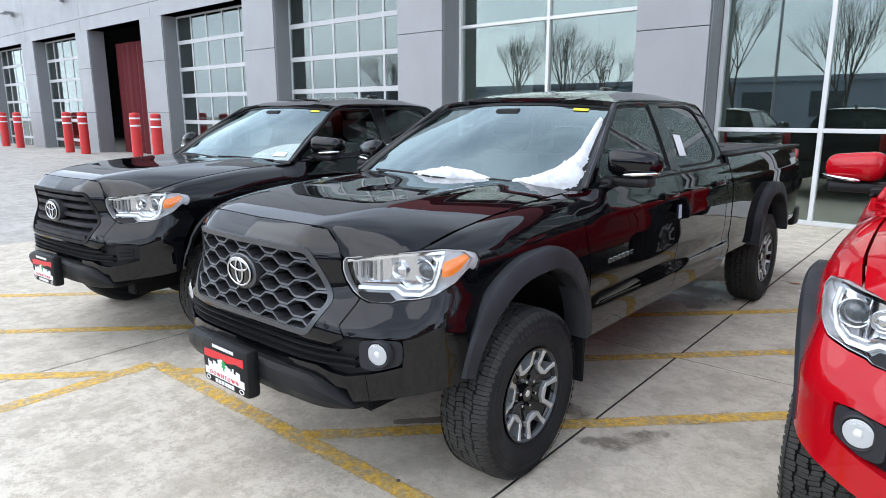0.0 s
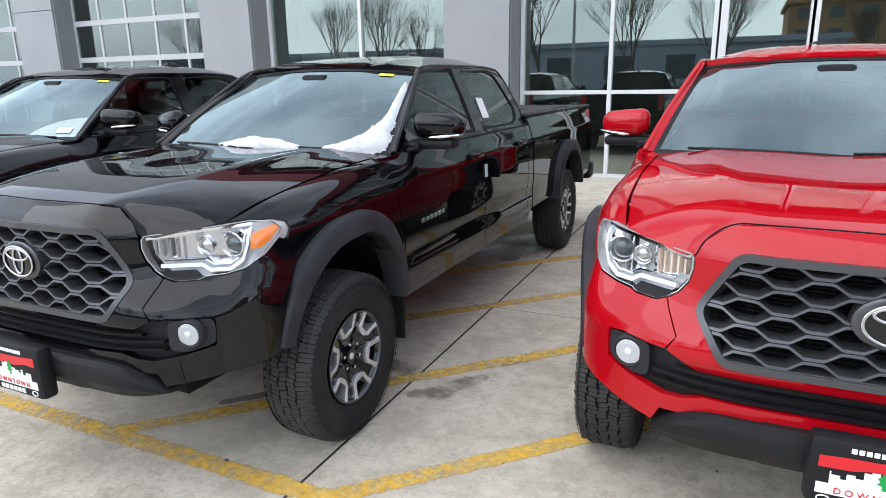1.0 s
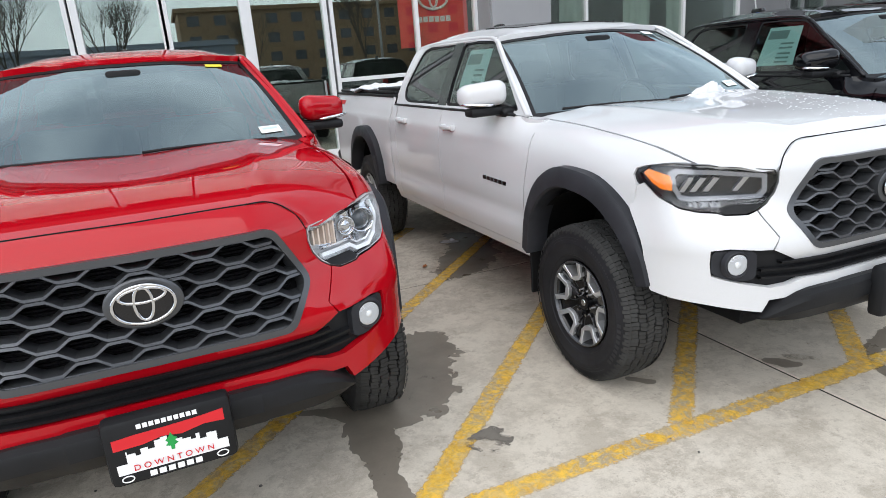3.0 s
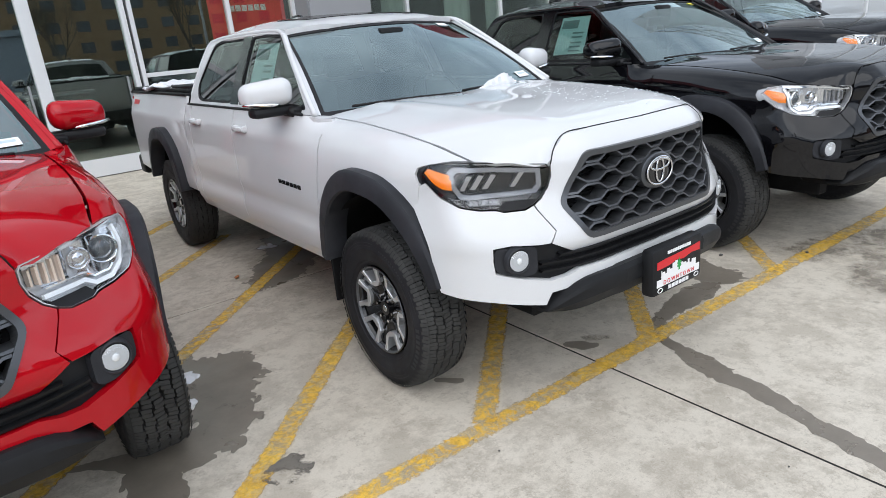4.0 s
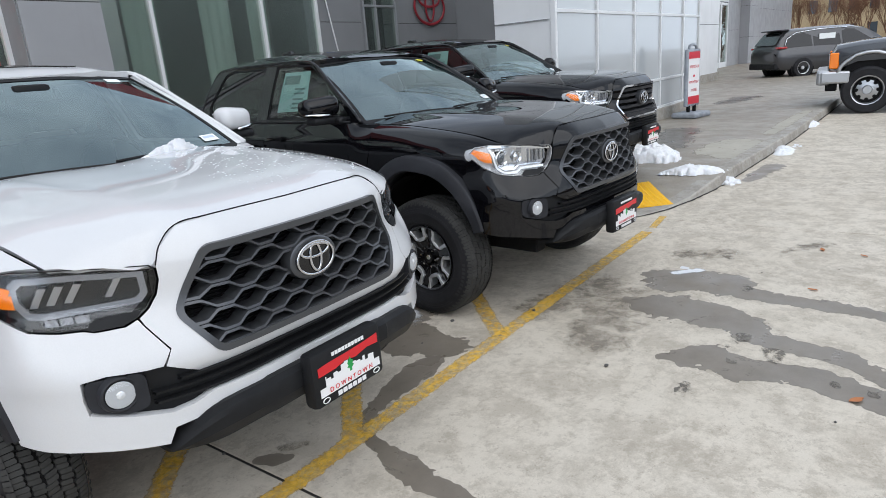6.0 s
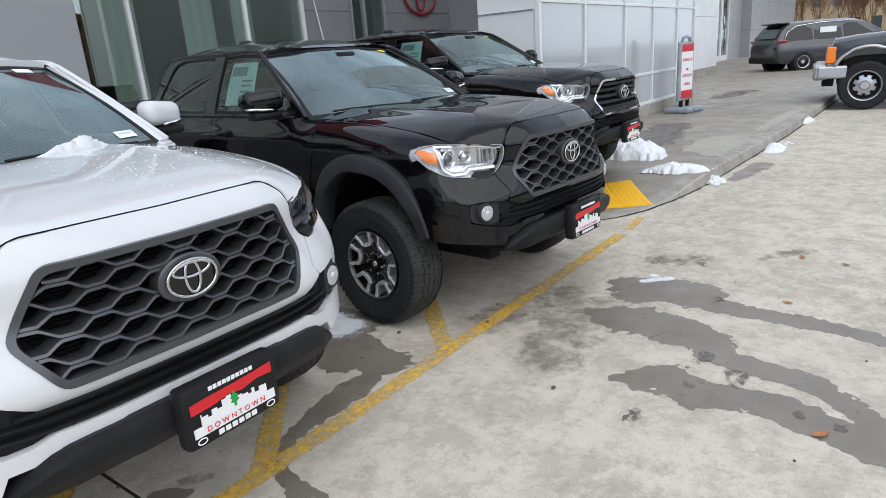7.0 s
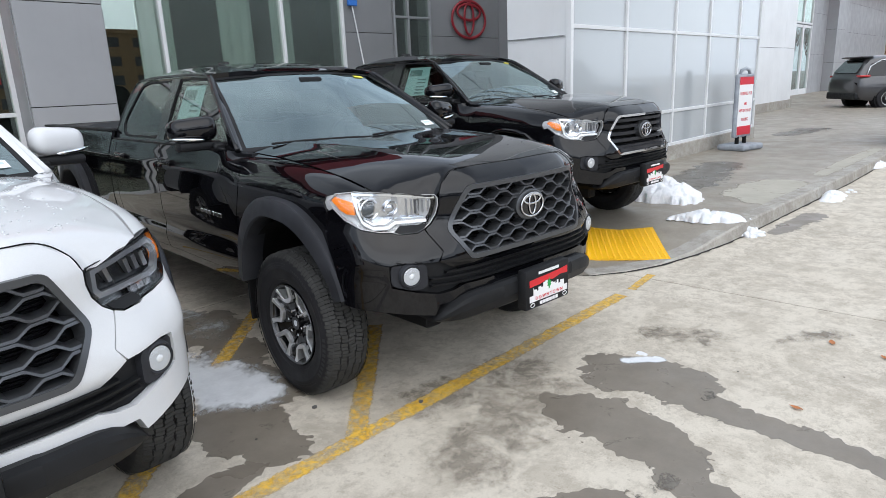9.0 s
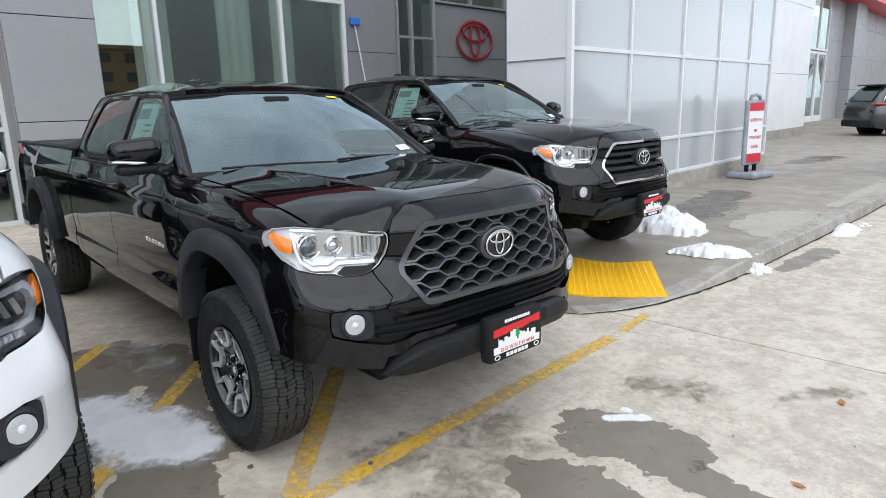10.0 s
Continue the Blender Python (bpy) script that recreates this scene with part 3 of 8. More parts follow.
WETS = [
    [[(5.99, 1.27, 0.09), (5.93, 1.11, 0.20), (5.97, 0.95, 0.21), (5.97, 0.82, 0.19), (5.88, 0.64, 0.12), (5.82, 0.47, 0.10), (5.82, 0.20, 0.08), (5.77, -0.05, 0.075), (5.73, -0.20, 0.08), (5.66, -0.93, 0.08)]],
    [[(5.46, 1.22, 0.07), (5.44, 1.11, 0.15), (5.44, 0.95, 0.22), (5.42, 0.79, 0.22), (5.36, 0.63, 0.16), (5.20, 0.45, 0.10), (5.18, 0.33, 0.10), (5.12, 0.09, 0.09), (5.05, -0.02, 0.08), (4.94, -0.15, 0.075), (4.81, -0.28, 0.11)],
     [(4.77, 0.83, 0.04), (4.82, 0.71, 0.11), (4.85, 0.59, 0.15), (4.83, 0.46, 0.15), (4.84, 0.35, 0.14), (4.87, 0.25, 0.09), (4.85, 0.14, 0.11), (4.82, 0.04, 0.12), (4.77, -0.06, 0.10), (4.74, -0.23, 0.13), (4.66, -0.73, 0.12)]],
    [[(4.42, 2.69, 0.22), (4.40, 2.42, 0.20), (4.36, 2.11, 0.19), (4.34, 1.92, 0.15), (4.22, 1.86, 0.08), (3.97, 1.85, 0.08), (3.67, 1.81, 0.06), (3.54, 1.77, 0.035), (3.46, 1.66, 0.03), (3.41, 1.49, 0.055), (3.34, 1.31, 0.075), (3.33, 1.16, 0.05), (3.30, 1.01, 0.045), (3.25, 0.84, 0.045), (3.15, 0.4, 0.05)]],
    [[(4.56, 3.52, 0.25), (4.72, 3.87, 0.30), (4.87, 3.72, 0.28), (4.90, 3.37, 0.16), (4.66, 2.72, 0.20), (4.60, 2.39, 0.16)]],
    [[(3.11, 1.96, 0.030), (3.14, 1.90, 0.048), (3.18, 1.86, 0.028)]],
    [[(1.72, 3.05, 0.20), (1.56, 2.58, 0.13), (1.40, 2.44, 0.16), (1.22, 2.42, 0.12), (1.19, 2.12, 0.08), (1.17, 1.95, 0.055), (1.2, 1.72, 0.04)], [(1.5, 2.76, 0.2), (1.36, 3.5, 0.22)], [(1.24, 2.48, 0.08), (1.10, 2.60, 0.04), (0.98, 2.66, 0.02)]],
    [[(2.45, 4.15, 0.2), (2.75, 4.45, 0.22), (2.85, 4.95, 0.16)]],
    [[(-2.02, 5.28, 0.22), (-1.88, 5.62, 0.36), (-1.66, 5.90, 0.26)], [(-1.68, 5.24, 0.1), (-1.9, 5.6, 0.2)]],
    [[(-2.13, 2.16, 0.022), (-1.97, 2.33, 0.03)]],
    [[(2.50, 2.08, 0.03), (2.44, 2.15, 0.025)]],
    [[(9.49, 1.39, 0.06), (9.84, 1.35, 0.12), (10.54, 1.27, 0.13)]],
]
DAMPS = [
    [[(6.50, 1.25, 0.10), (6.58, 1.08, 0.17), (6.70, 0.93, 0.14)]],
    [[(-1.28, 2.62, 0.06), (-1.18, 2.70, 0.11), (-1.10, 2.82, 0.10), (-1.04, 2.92, 0.05)]],
    [[(-1.56, 2.88, 0.07), (-1.44, 2.84, 0.08)]],
    [[(3.22, 1.94, 0.03), (3.29, 1.88, 0.03)]],
    [[(-1.02, 3.08, 0.05), (-0.90, 3.22, 0.06)]],
    [[(6.84, 0.59, 0.05), (7.14, 0.37, 0.09)]],
    [[(5.14, 1.72, 0.25), (5.54, 1.42, 0.3), (4.84, 1.17, 0.25)]],
]
for k, strokes in enumerate(WETS):
    tagged(link_mesh("wet_patch", film_mesh("wet_patch", strokes, 3 + 7 * k, WET, 0.0008 + 0.00004 * k, 0.015, 0.8)), "dark ragged patch of meltwater on pale concrete", "puddle", "wet patches")
for k, strokes in enumerate(DAMPS):
    tagged(link_mesh("damp_spot", film_mesh("damp_spot", strokes, 5 + 9 * k, DAMP, 0.00030 + 0.00004 * k, 0.02, 1.0)), "faint brownish damp spot drying on concrete", "stain", "damp spots")
for k, strokes in enumerate(([[(4.38, 3.19, 0.26), (4.44, 2.97, 0.32), (4.50, 2.75, 0.32), (4.54, 2.55, 0.27), (4.64, 2.41, 0.12)]], [[(6.07, 1.15, 0.05), (6.18, 1.03, 0.05)]], [[(2.66, 4.88, 0.05), (2.74, 4.84, 0.05)]])):
    tagged(link_mesh("ice_patch", film_mesh("ice_patch", strokes, 90 + k, ICE, 0.0034, 0.014, 0.55)), "soft grey-white film of melting ice on concrete", "ice")
tagged(link_mesh("slush_patch", film_mesh("slush_patch", [[(4.80, 4.09, 0.12), (4.86, 3.85, 0.18), (4.88, 3.52, 0.17), (4.89, 3.33, 0.12)]], 97, SLUSH, 0.0030, 0.014, 0.9)), "thin broken film of slush on wet concrete", "ice")
for i, (c, r) in enumerate((((4.49, 0.61), 0.07), ((5.07, 0.55), 0.055), ((5.17, 0.52), 0.05), ((5.03, 0.35), 0.07), ((4.88, 0.52), 0.05), ((4.83, 0.07), 0.045), ((4.82, -0.09), 0.04), ((5.95, 0.66), 0.05), ((1.63, 2.03), 0.08), ((0.9, 1.5), 0.03))):
    tagged(link_mesh("gravel_stain", film_mesh("gravel_stain", [[(c[0] - r * 0.4, c[1], r * 0.8), (c[0] + r * 0.4, c[1] + r * 0.2, r * 0.7)]], 40 + i, OIL, 0.0026 + 0.00004 * i, 0.01, 1.3)), "small dark crumbly stain on concrete", "stain", "small dark stains")
LEAF = base_mat("dry_leaf", (0.42, 0.16, 0.06), 0.8)
for i, (x, y, r, turn) in enumerate(((6.96, 0.36, 0.024, 20), (6.06, 0.31, 0.020, 80), (4.71, -0.02, 0.026, 140), (2.26, 4.34, 0.025, 60), (-1.2, 6.5, 0.03, 10), (6.9, 0.1, 0.02, 50))):
    vs = [(r * 1.5 * (u - 0.5) * 2, r * w * math.sin(math.pi * u), 0.004 + 0.35 * r * (u - 0.5) ** 2 + 0.25 * r * abs(w)) for u in (0.0, 0.15, 0.35, 0.55, 0.75, 0.9, 1.0) for w in (-0.7, 0.0, 0.7)]
    o = link_mesh("leaf", raw("leaf", vs, [(3 * k + q, 3 * k + q + 1, 3 * k + q + 4, 3 * k + q + 3) for k in range(6) for q in (0, 1)], LEAF, smooth=True))
    o.matrix_world = pose(x, y, 0.002, 0, 0, turn)
    tagged(o, "small curled brown leaf lying on concrete", "leaf", "fallen leaves")
PEBBLE = rough_black("pebble", (0.09, 0.085, 0.08), 0.8, 90)
rnd = random.Random(64)
for x, y, r in [(5.04, 1.71, 0.012), (4.68, 2.08, 0.014), (4.54, 1.03, 0.014), (-1.75, 1.77, 0.010)] + [(rnd.uniform(-2, 7), rnd.uniform(-0.2, 2.6), rnd.uniform(0.003, 0.008)) for _ in range(26)]:
    bm = bmesh.new()
    bmesh.ops.create_icosphere(bm, subdivisions=1, radius=r)
    for v in bm.verts:
        v.co = Vector((v.co.x * rnd.uniform(0.8, 1.4), v.co.y * rnd.uniform(0.7, 1.1), v.co.z * 0.6))
    o = link_mesh("pebble", from_bm("pebble", bm, PEBBLE))
    o.matrix_world = pose(x, y, r * 0.5)
    tagged(o, "small dark pebble on the concrete", "pebble", "pebbles")
tagged(link_mesh("crack", crack([(-1.37, 6.6), (-0.2, 6.2)], 0.006, 3)), "thin dark crack in concrete", "crack")


# ---- buildings ----
GY, PY = 10.3, 9.75  # the glass line and the face of the piers


def wall_block(name, lo, hi, mat, label, parent=None):
    o = link_mesh(name, from_bm(name, boxm(lo, hi, 0.006), mat), parent)
    if parent is None:
        tagged(o, label, "wall", "", "structure")
    return o


def groove_wall(name, x0, x1, y, depth, z0, z1, joints, mat, label, vjoints=()):
    """A wall of flat metal panels with open joints between them."""
    w = new(name)
    tagged(w, label, "wall", "", "structure")
    part("backing", boxm((x0 + 0.01, y + 0.02, z0), (x1 - 0.01, y + depth, z1)), JOINTDARK, w)
    zs, xs = [z0] + list(joints) + [z1], [x0] + list(vjoints) + [x1]
    for a, b in zip(zs, zs[1:]):
        for c, d in zip(xs, xs[1:]):
            ga, gb = (0.006 if a > z0 else 0), (0.006 if b < z1 else 0)
            gc, gd = (0.006 if c > x0 else 0), (0.006 if d < x1 else 0)
            part("panel", boxm((c + gc, y, a + ga), (d - gd, y + depth - 0.001, b - gb), 0.003), mat, w)
    return w


TOP = 6.4
groove_wall("wall_pier_1", -9.46, -8.27, PY, 0.75, 0, TOP, (1.55, 3.13, 4.75), WALLGREY, "light grey metal panel pier with dark joints")
groove_wall("wall_pier_2", -4.36, -3.26, PY, 0.75, 0, TOP, (1.42, 2.80, 4.2), WALLGREY, "light grey metal panel pier with dark joints")
groove_wall("wall_pier_3", 5.80, 6.92, PY, 0.75, 0, TOP, (1.42, 2.80, 4.2), WALLGREY, "light grey metal panel pier with dark joints")
# thin sheets over the pier sides, a darker grey than the faces
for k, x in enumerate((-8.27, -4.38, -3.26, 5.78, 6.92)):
    wall_block(f"wall_return_{k + 1}", (x + 0.002, PY + 0.04, 0), (x + 0.022, GY + 0.1, TOP), WALLDARK, "metal side of a pier in a darker grey than its face")


def glazing(name, x0, x1, z0, z1, xs, zs, label, w=0.06, frame=FRAME, y=GY):
    """A glazed bay: outer frame, upright and level bars, and a pane in every field."""
    o = new(name)
    tagged(o, label, "window", "", "structure")
    ex, ez = [x0] + list(xs) + [x1], [z0] + list(zs) + [z1]
    for x in ex:
        ww = w
        part("mullion", boxm((x - ww / 2, y - 0.06, z0), (x + ww / 2, y + 0.07, z1), 0.004), frame, o)
    for z in ez:
        for a, b in zip(ex, ex[1:]):
            part("transom", boxm((a + w / 2, y - 0.055, z - w / 2 if z > z0 else z), (b - w / 2, y + 0.065, z + w / 2 if z > z0 else z + w), 0.004), frame, o)
    for a, b in zip(ex, ex[1:]):
        for c, d in zip(ez, ez[1:]):
            p = part("pane", boxm((a + w / 2 - 0.01, y - 0.003, c), (b - w / 2 + 0.01, y + 0.003, d)), FACADEGLASS, o)
            p.visible_shadow = False
    return o


glazing("window_1", -8.22, -4.40, 0.0, TOP, (-6.22,), (1.33, 3.22, 4.8), "tall showroom window with white aluminium bars, reflecting trees and sky")
glazing("window_2", -3.20, -0.36, 0.0, TOP, (-1.80,), (1.33, 3.5, 5.0), "tall showroom window with white aluminium bars, reflecting trees and sky")
glazing("window_3", 3.27, 5.76, 0.0, TOP, (4.68,), (1.33, 3.5, 5.0), "tall showroom window with white aluminium bars and dark room behind")
glazing("window_4", 6.98, 11.70, 0.0, TOP, (8.0, 10.28), (0.9, 3.5, 5.0), "tall showroom window with white aluminium bars and dark room behind")

# entrance doors between broad white posts
for k, (a, b) in enumerate(((-0.20, 0.80), (0.92, 1.90), (2.06, 3.13))):
    d = new(f"door_{k + 1}")
    tagged(d, "white-framed glass entrance door, closed", "door", "glass entrance doors", "structure")
    part("frame", boxm((a - 0.10, GY - 0.08, 0), (a, GY + 0.09, TOP), 0.006), FRAME, d)
    part("frame", boxm((b, GY - 0.08, 0), (b + 0.07, GY + 0.09, TOP), 0.006), FRAME, d)
    part("bottom_rail", boxm((a, GY - 0.03, 0.01), (b, GY + 0.03, 0.26), 0.004), FRAME, d)
    part("top_rail", boxm((a, GY - 0.03, 2.75), (b, GY + 0.03, 2.87), 0.004), FRAME, d)
    part("handle", boxm((b - 0.11, GY - 0.09, 0.9), (b - 0.08, GY - 0.06, 1.35), 0.008), FRAMEGREY, d)
    p = part("pane", boxm((a, GY - 0.003, 0.25), (b, GY + 0.003, 2.76)), FACADEGLASS, d)
    p.visible_shadow = False
    p = part("pane", boxm((a, GY - 0.003, 2.86), (b, GY + 0.003, TOP)), FACADEGLASS, d)
    p.visible_shadow = False

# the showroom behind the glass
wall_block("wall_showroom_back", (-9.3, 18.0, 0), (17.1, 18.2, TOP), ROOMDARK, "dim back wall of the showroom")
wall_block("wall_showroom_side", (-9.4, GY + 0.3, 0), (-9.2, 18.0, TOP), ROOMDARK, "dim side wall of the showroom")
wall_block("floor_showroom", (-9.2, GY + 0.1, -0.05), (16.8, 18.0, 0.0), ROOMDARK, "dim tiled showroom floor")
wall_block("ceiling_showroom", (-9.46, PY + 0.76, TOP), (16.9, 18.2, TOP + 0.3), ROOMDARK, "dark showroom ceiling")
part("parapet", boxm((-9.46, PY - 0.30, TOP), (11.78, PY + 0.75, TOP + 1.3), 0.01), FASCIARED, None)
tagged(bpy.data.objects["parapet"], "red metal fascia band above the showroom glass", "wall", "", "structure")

# end wall added to close the room, so no sky shows behind the panes
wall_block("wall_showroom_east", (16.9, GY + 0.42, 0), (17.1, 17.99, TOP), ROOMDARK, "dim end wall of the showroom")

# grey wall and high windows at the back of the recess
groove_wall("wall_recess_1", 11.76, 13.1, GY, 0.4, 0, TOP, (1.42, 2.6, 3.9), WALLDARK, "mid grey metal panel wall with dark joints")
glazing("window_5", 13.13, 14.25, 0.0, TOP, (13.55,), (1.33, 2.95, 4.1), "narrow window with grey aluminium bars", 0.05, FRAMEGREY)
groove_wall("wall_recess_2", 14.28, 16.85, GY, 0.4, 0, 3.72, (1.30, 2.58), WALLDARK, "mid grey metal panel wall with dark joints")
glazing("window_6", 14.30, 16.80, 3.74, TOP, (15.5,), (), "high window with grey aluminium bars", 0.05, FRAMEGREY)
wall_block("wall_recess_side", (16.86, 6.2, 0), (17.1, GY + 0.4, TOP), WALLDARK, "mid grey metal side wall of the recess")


def ring_curve(name, cx, cy, cz, a, b, r, mat, n=40, flat=0.6):
    return tube_mesh(name, [(cx + a * math.cos(2 * math.pi * i / n), cy, cz + b * math.sin(2 * math.pi * i / n)) for i in range(n)], r, mat, True, 8, flat)


wl_sign = thing("wall_emblem", pose(15.62, GY - 0.05, 2.98), "red oval ring emblem mounted on a grey wall", "emblem")
part("ring", ring_curve("ring", 0, 0, 0, 0.62, 0.43, 0.038, EMBLEMRED), None, wl_sign)
part("inner_ring", ring_curve("inner_ring", 0, 0, 0.02, 0.17, 0.37, 0.034, EMBLEMRED), None, wl_sign)
part("cross_ring", ring_curve("cross_ring", 0, 0, 0.17, 0.42, 0.18, 0.034, EMBLEMRED), None, wl_sign)

# service wing with five lifting doors
OPEN = [(-13.64, -9.46), (-19.16, -14.93), (-24.48, -20.53), (-29.8, -25.5), (-35.4, -31.1)]
OT = 4.42
groove_wall("wall_service_top", -48, -9.47, PY, 0.55, OT, 7.5, (4.85,), WALLGREY, "light grey metal wall above lifting doors", (-42, -36, -30.5, -25.0, -19.8, -14.3))
prev = -9.46
for k, (a, b) in enumerate(OPEN):
    nxt = OPEN[k + 1][1] if k + 1 < len(OPEN) else -48
    groove_wall(f"wall_service_{k + 1}", nxt, a, PY, 0.55, 0, OT, (1.62, 3.15), WALLGREY, "light grey metal panel pier between lifting doors")
    # jamb sheet, a darker grey than the pier face
    wall_block(f"wall_jamb_{k + 1}", (a + 0.002, PY + 0.03, 0), (a + 0.03, PY + 0.55, OT), WALLDARK, "side of a door opening in a darker grey than the wall face")
    if k == 2:
        continue
    d = new("garage_door")
    tagged(d, "white sectional lifting door with rows of glass panes, shut", "garage door", "lifting doors", "structure")
    y0, y1 = PY + 0.44, PY + 0.50
    zs = [0.0, 0.56, 1.33, 2.11, 2.88, 3.66, OT - 0.01]
    xs = [a + 0.03 + (b - a - 0.04) * i / 5 for i in range(6)]
    part("bottom_panel", boxm((xs[0], y0, 0), (xs[-1], y1, 0.12), 0.004), DOORPANEL, d)
    for z in zs[1:]:
        part("rail", boxm((xs[0], y0, z - 0.055), (xs[-1], y1, z + 0.055 if z < OT - 0.1 else z), 0.004), DOORPANEL, d)
    for i, x in enumerate(xs):
        w = 0.03 if 0 < i < 5 else 0.05
        part("stile", boxm((x - w, y0 + 0.004, 0.12), (x + w, y1 - 0.004, OT - 0.06), 0.003), DOORPANEL, d)
    for c, e in zip(zs, zs[1:]):
        for f, g in zip(xs, xs[1:]):
            p = part("pane", boxm((f + 0.02, y0 + 0.02, c + 0.04), (g - 0.02, y0 + 0.026, e - 0.04)), DOORGLASS, d)
            p.visible_shadow = False
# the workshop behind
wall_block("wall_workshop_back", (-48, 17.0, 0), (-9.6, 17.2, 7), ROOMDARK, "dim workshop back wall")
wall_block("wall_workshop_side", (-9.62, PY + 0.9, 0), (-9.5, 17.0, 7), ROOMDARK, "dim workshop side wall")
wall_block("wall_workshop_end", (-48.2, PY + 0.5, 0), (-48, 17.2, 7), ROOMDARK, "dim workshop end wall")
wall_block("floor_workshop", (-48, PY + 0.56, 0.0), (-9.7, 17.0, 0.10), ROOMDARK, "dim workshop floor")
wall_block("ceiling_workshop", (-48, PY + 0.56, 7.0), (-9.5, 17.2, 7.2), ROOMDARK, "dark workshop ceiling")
cur = link_mesh("hanging_curtain", raw("hanging_curtain", [(-24.3 + 0.1 * i, PY + 0.85 + 0.09 * math.sin(i * 1.7), z) for z in (0.12, 4.0) for i in range(38)],
                                      [(i, i + 1, 39 + i, 38 + i) for i in range(37)], ROOMRED, smooth=True))
tagged(cur, "dark red curtain hanging inside an open workshop door", "curtain")
for x in (-31.5, -26.2):
    wlamp = thing("wall_lamp", pose(x, PY, 5.6), "grey flat wall lamp on a metal wall", "wall lamp", "wall lamps")
    part("bracket", boxm((-0.06, -0.12, -0.08), (0.06, 0.0, 0.08), 0.01), FRAMEGREY, wlamp)
    part("head", boxm((-0.35, -0.45, 0.0), (0.35, -0.12, 0.07), 0.02), FRAMEGREY, wlamp)

# red bollards in pairs before the service doors
for x, y in ((-18.72, 9.1), (-20.05, 9.1), (-24.0, 9.1), (-25.4, 9.1), (-30.6, 9.1), (-32.4, 9.1)):
    bo = thing("bollard", pose(x, y, ground_z(x, y) - 0.01), "red steel bollard with two white bands", "bollard", "red bollards")
    bm = cyl(bmesh.new(), (0, 0, 0), (0, 0, 1.38), 0.15, 20)
    ball(bm, (0, 0, 1.38), (0.15, 0.15, 0.06), None, 20, 8)
    part("post", bm, BOLLARD, bo, angle=40)
    for z in (1.02, 1.24):
        part("band", cyl(bmesh.new(), (0, 0, z), (0, 0, z + 0.05), 0.153, 20, caps=False), BOLLARDWHITE, bo, "white reflective band", 40)

# ---- raised walk, ramp and kerb ----
def smooth_line(p, step):
    out = []
    for a, b in zip(p, p[1:]):
        n = max(1, int(math.hypot(b[0] - a[0], b[1] - a[1]) / step))
        out += [(a[0] + (b[0] - a[0]) * i / n, a[1] + (b[1] - a[1]) * i / n) for i in range(n)]
    return out + [p[-1]]


def walk_z(x, y):
    return max(ground_z(x, y) + 0.003, 0.125 * max(sm(x, 7.9, 9.3), sm(y, 2.2, 3.0)))


edge = [(x - 0.05, y - 0.025) for x, y in [(7.22, 10.26), (7.22, 2.7), (7.26, 2.4), (7.38, 2.14), (7.62, 1.97), (7.95, 1.83), (8.4, 1.73), (8.9, 1.66), (9.4, 1.62), (10.5, 1.58), (13, 1.47), (17, 1.42), (23, 1.38), (30, 1.35), (48, 1.3), (48, 10.285)]]
raised = new("pavement_raised")
tagged(raised, "damp grey raised concrete walk with a ramp", "pavement", "", "structure")
ramp_edge = [(7.17, 4.0)] + edge[1:10] + [(10.45, 4.0)]
walk_edge = [(7.17, 10.26), (7.17, 4.005), (10.455, 4.005)] + edge[9:]
part("ramp_slab", panel("ramp_slab", ramp_edge, [], 0.11, lambda x, y: (x, y, walk_z(x, y)), WALKCON, 0.14, (0, 0, 1)), None, raised)
part("walk_slab", panel("walk_slab", walk_edge, [], 0.6, lambda x, y: (x, y, walk_z(x, y)), WALKCON, 0.14, (0, 0, 1)), None, raised)
kerb_pts = edge[3:15]
vs, fs = [], []
for i, (x, y) in enumerate(kerb_pts):
    z = walk_z(x, y)
    a, b = kerb_pts[max(i - 1, 0)], kerb_pts[min(i + 1, len(kerb_pts) - 1)]
    d = Vector((b[0] - a[0], b[1] - a[1])).normalized()
    n = Vector((-d.y, d.x))
    for o, zz in ((0.15, z + 0.004), (0.0, z + 0.004), (-0.015, z - 0.012), (-0.03, -0.01)):
        vs.append((x + n.x * o, y + n.y * o, zz))
for i in range(len(kerb_pts) - 1):
    for k in range(3):
        fs.append((4 * i + k, 4 * i + k + 1, 4 * i + 5 + k, 4 * i + 4 + k))
kerb = link_mesh("kerb", raw("kerb", vs, fs, KERB))
tagged(kerb, "chipped pale concrete kerb along the raised walk", "kerb", "", "structure")

DRY = wet_mat("dry_concrete", (0.40, 0.375, 0.315), (0.50, 0.47, 0.40), 0.30, (0.6, 0.85), 0.10, 0.16, 0.85, 0.6)
DARKWET = wet_mat("dark_wet_walk", (0.12, 0.105, 0.085), (0.17, 0.15, 0.122), 0.30, (0.2, 0.45), 0.16, 0.2, 0.8, 0.6)
for k, st in enumerate(([[(10.35, 1.82, 0.16), (10.75, 1.98, 0.34), (11.25, 1.98, 0.38), (11.75, 1.95, 0.30)]], [[(13.13, 2.76, 0.05), (13.09, 2.42, 0.05)]], [[(12.6, 1.72, 0.10), (14.2, 1.70, 0.13), (16.0, 1.65, 0.10)]])):
    tagged(link_mesh("dry_patch", film_mesh("dry_patch", st, 140 + k, DRY, 0.1285, 0.022, 0.35)), "pale dried area on the damp concrete walk", "dry patch", "dry patches")
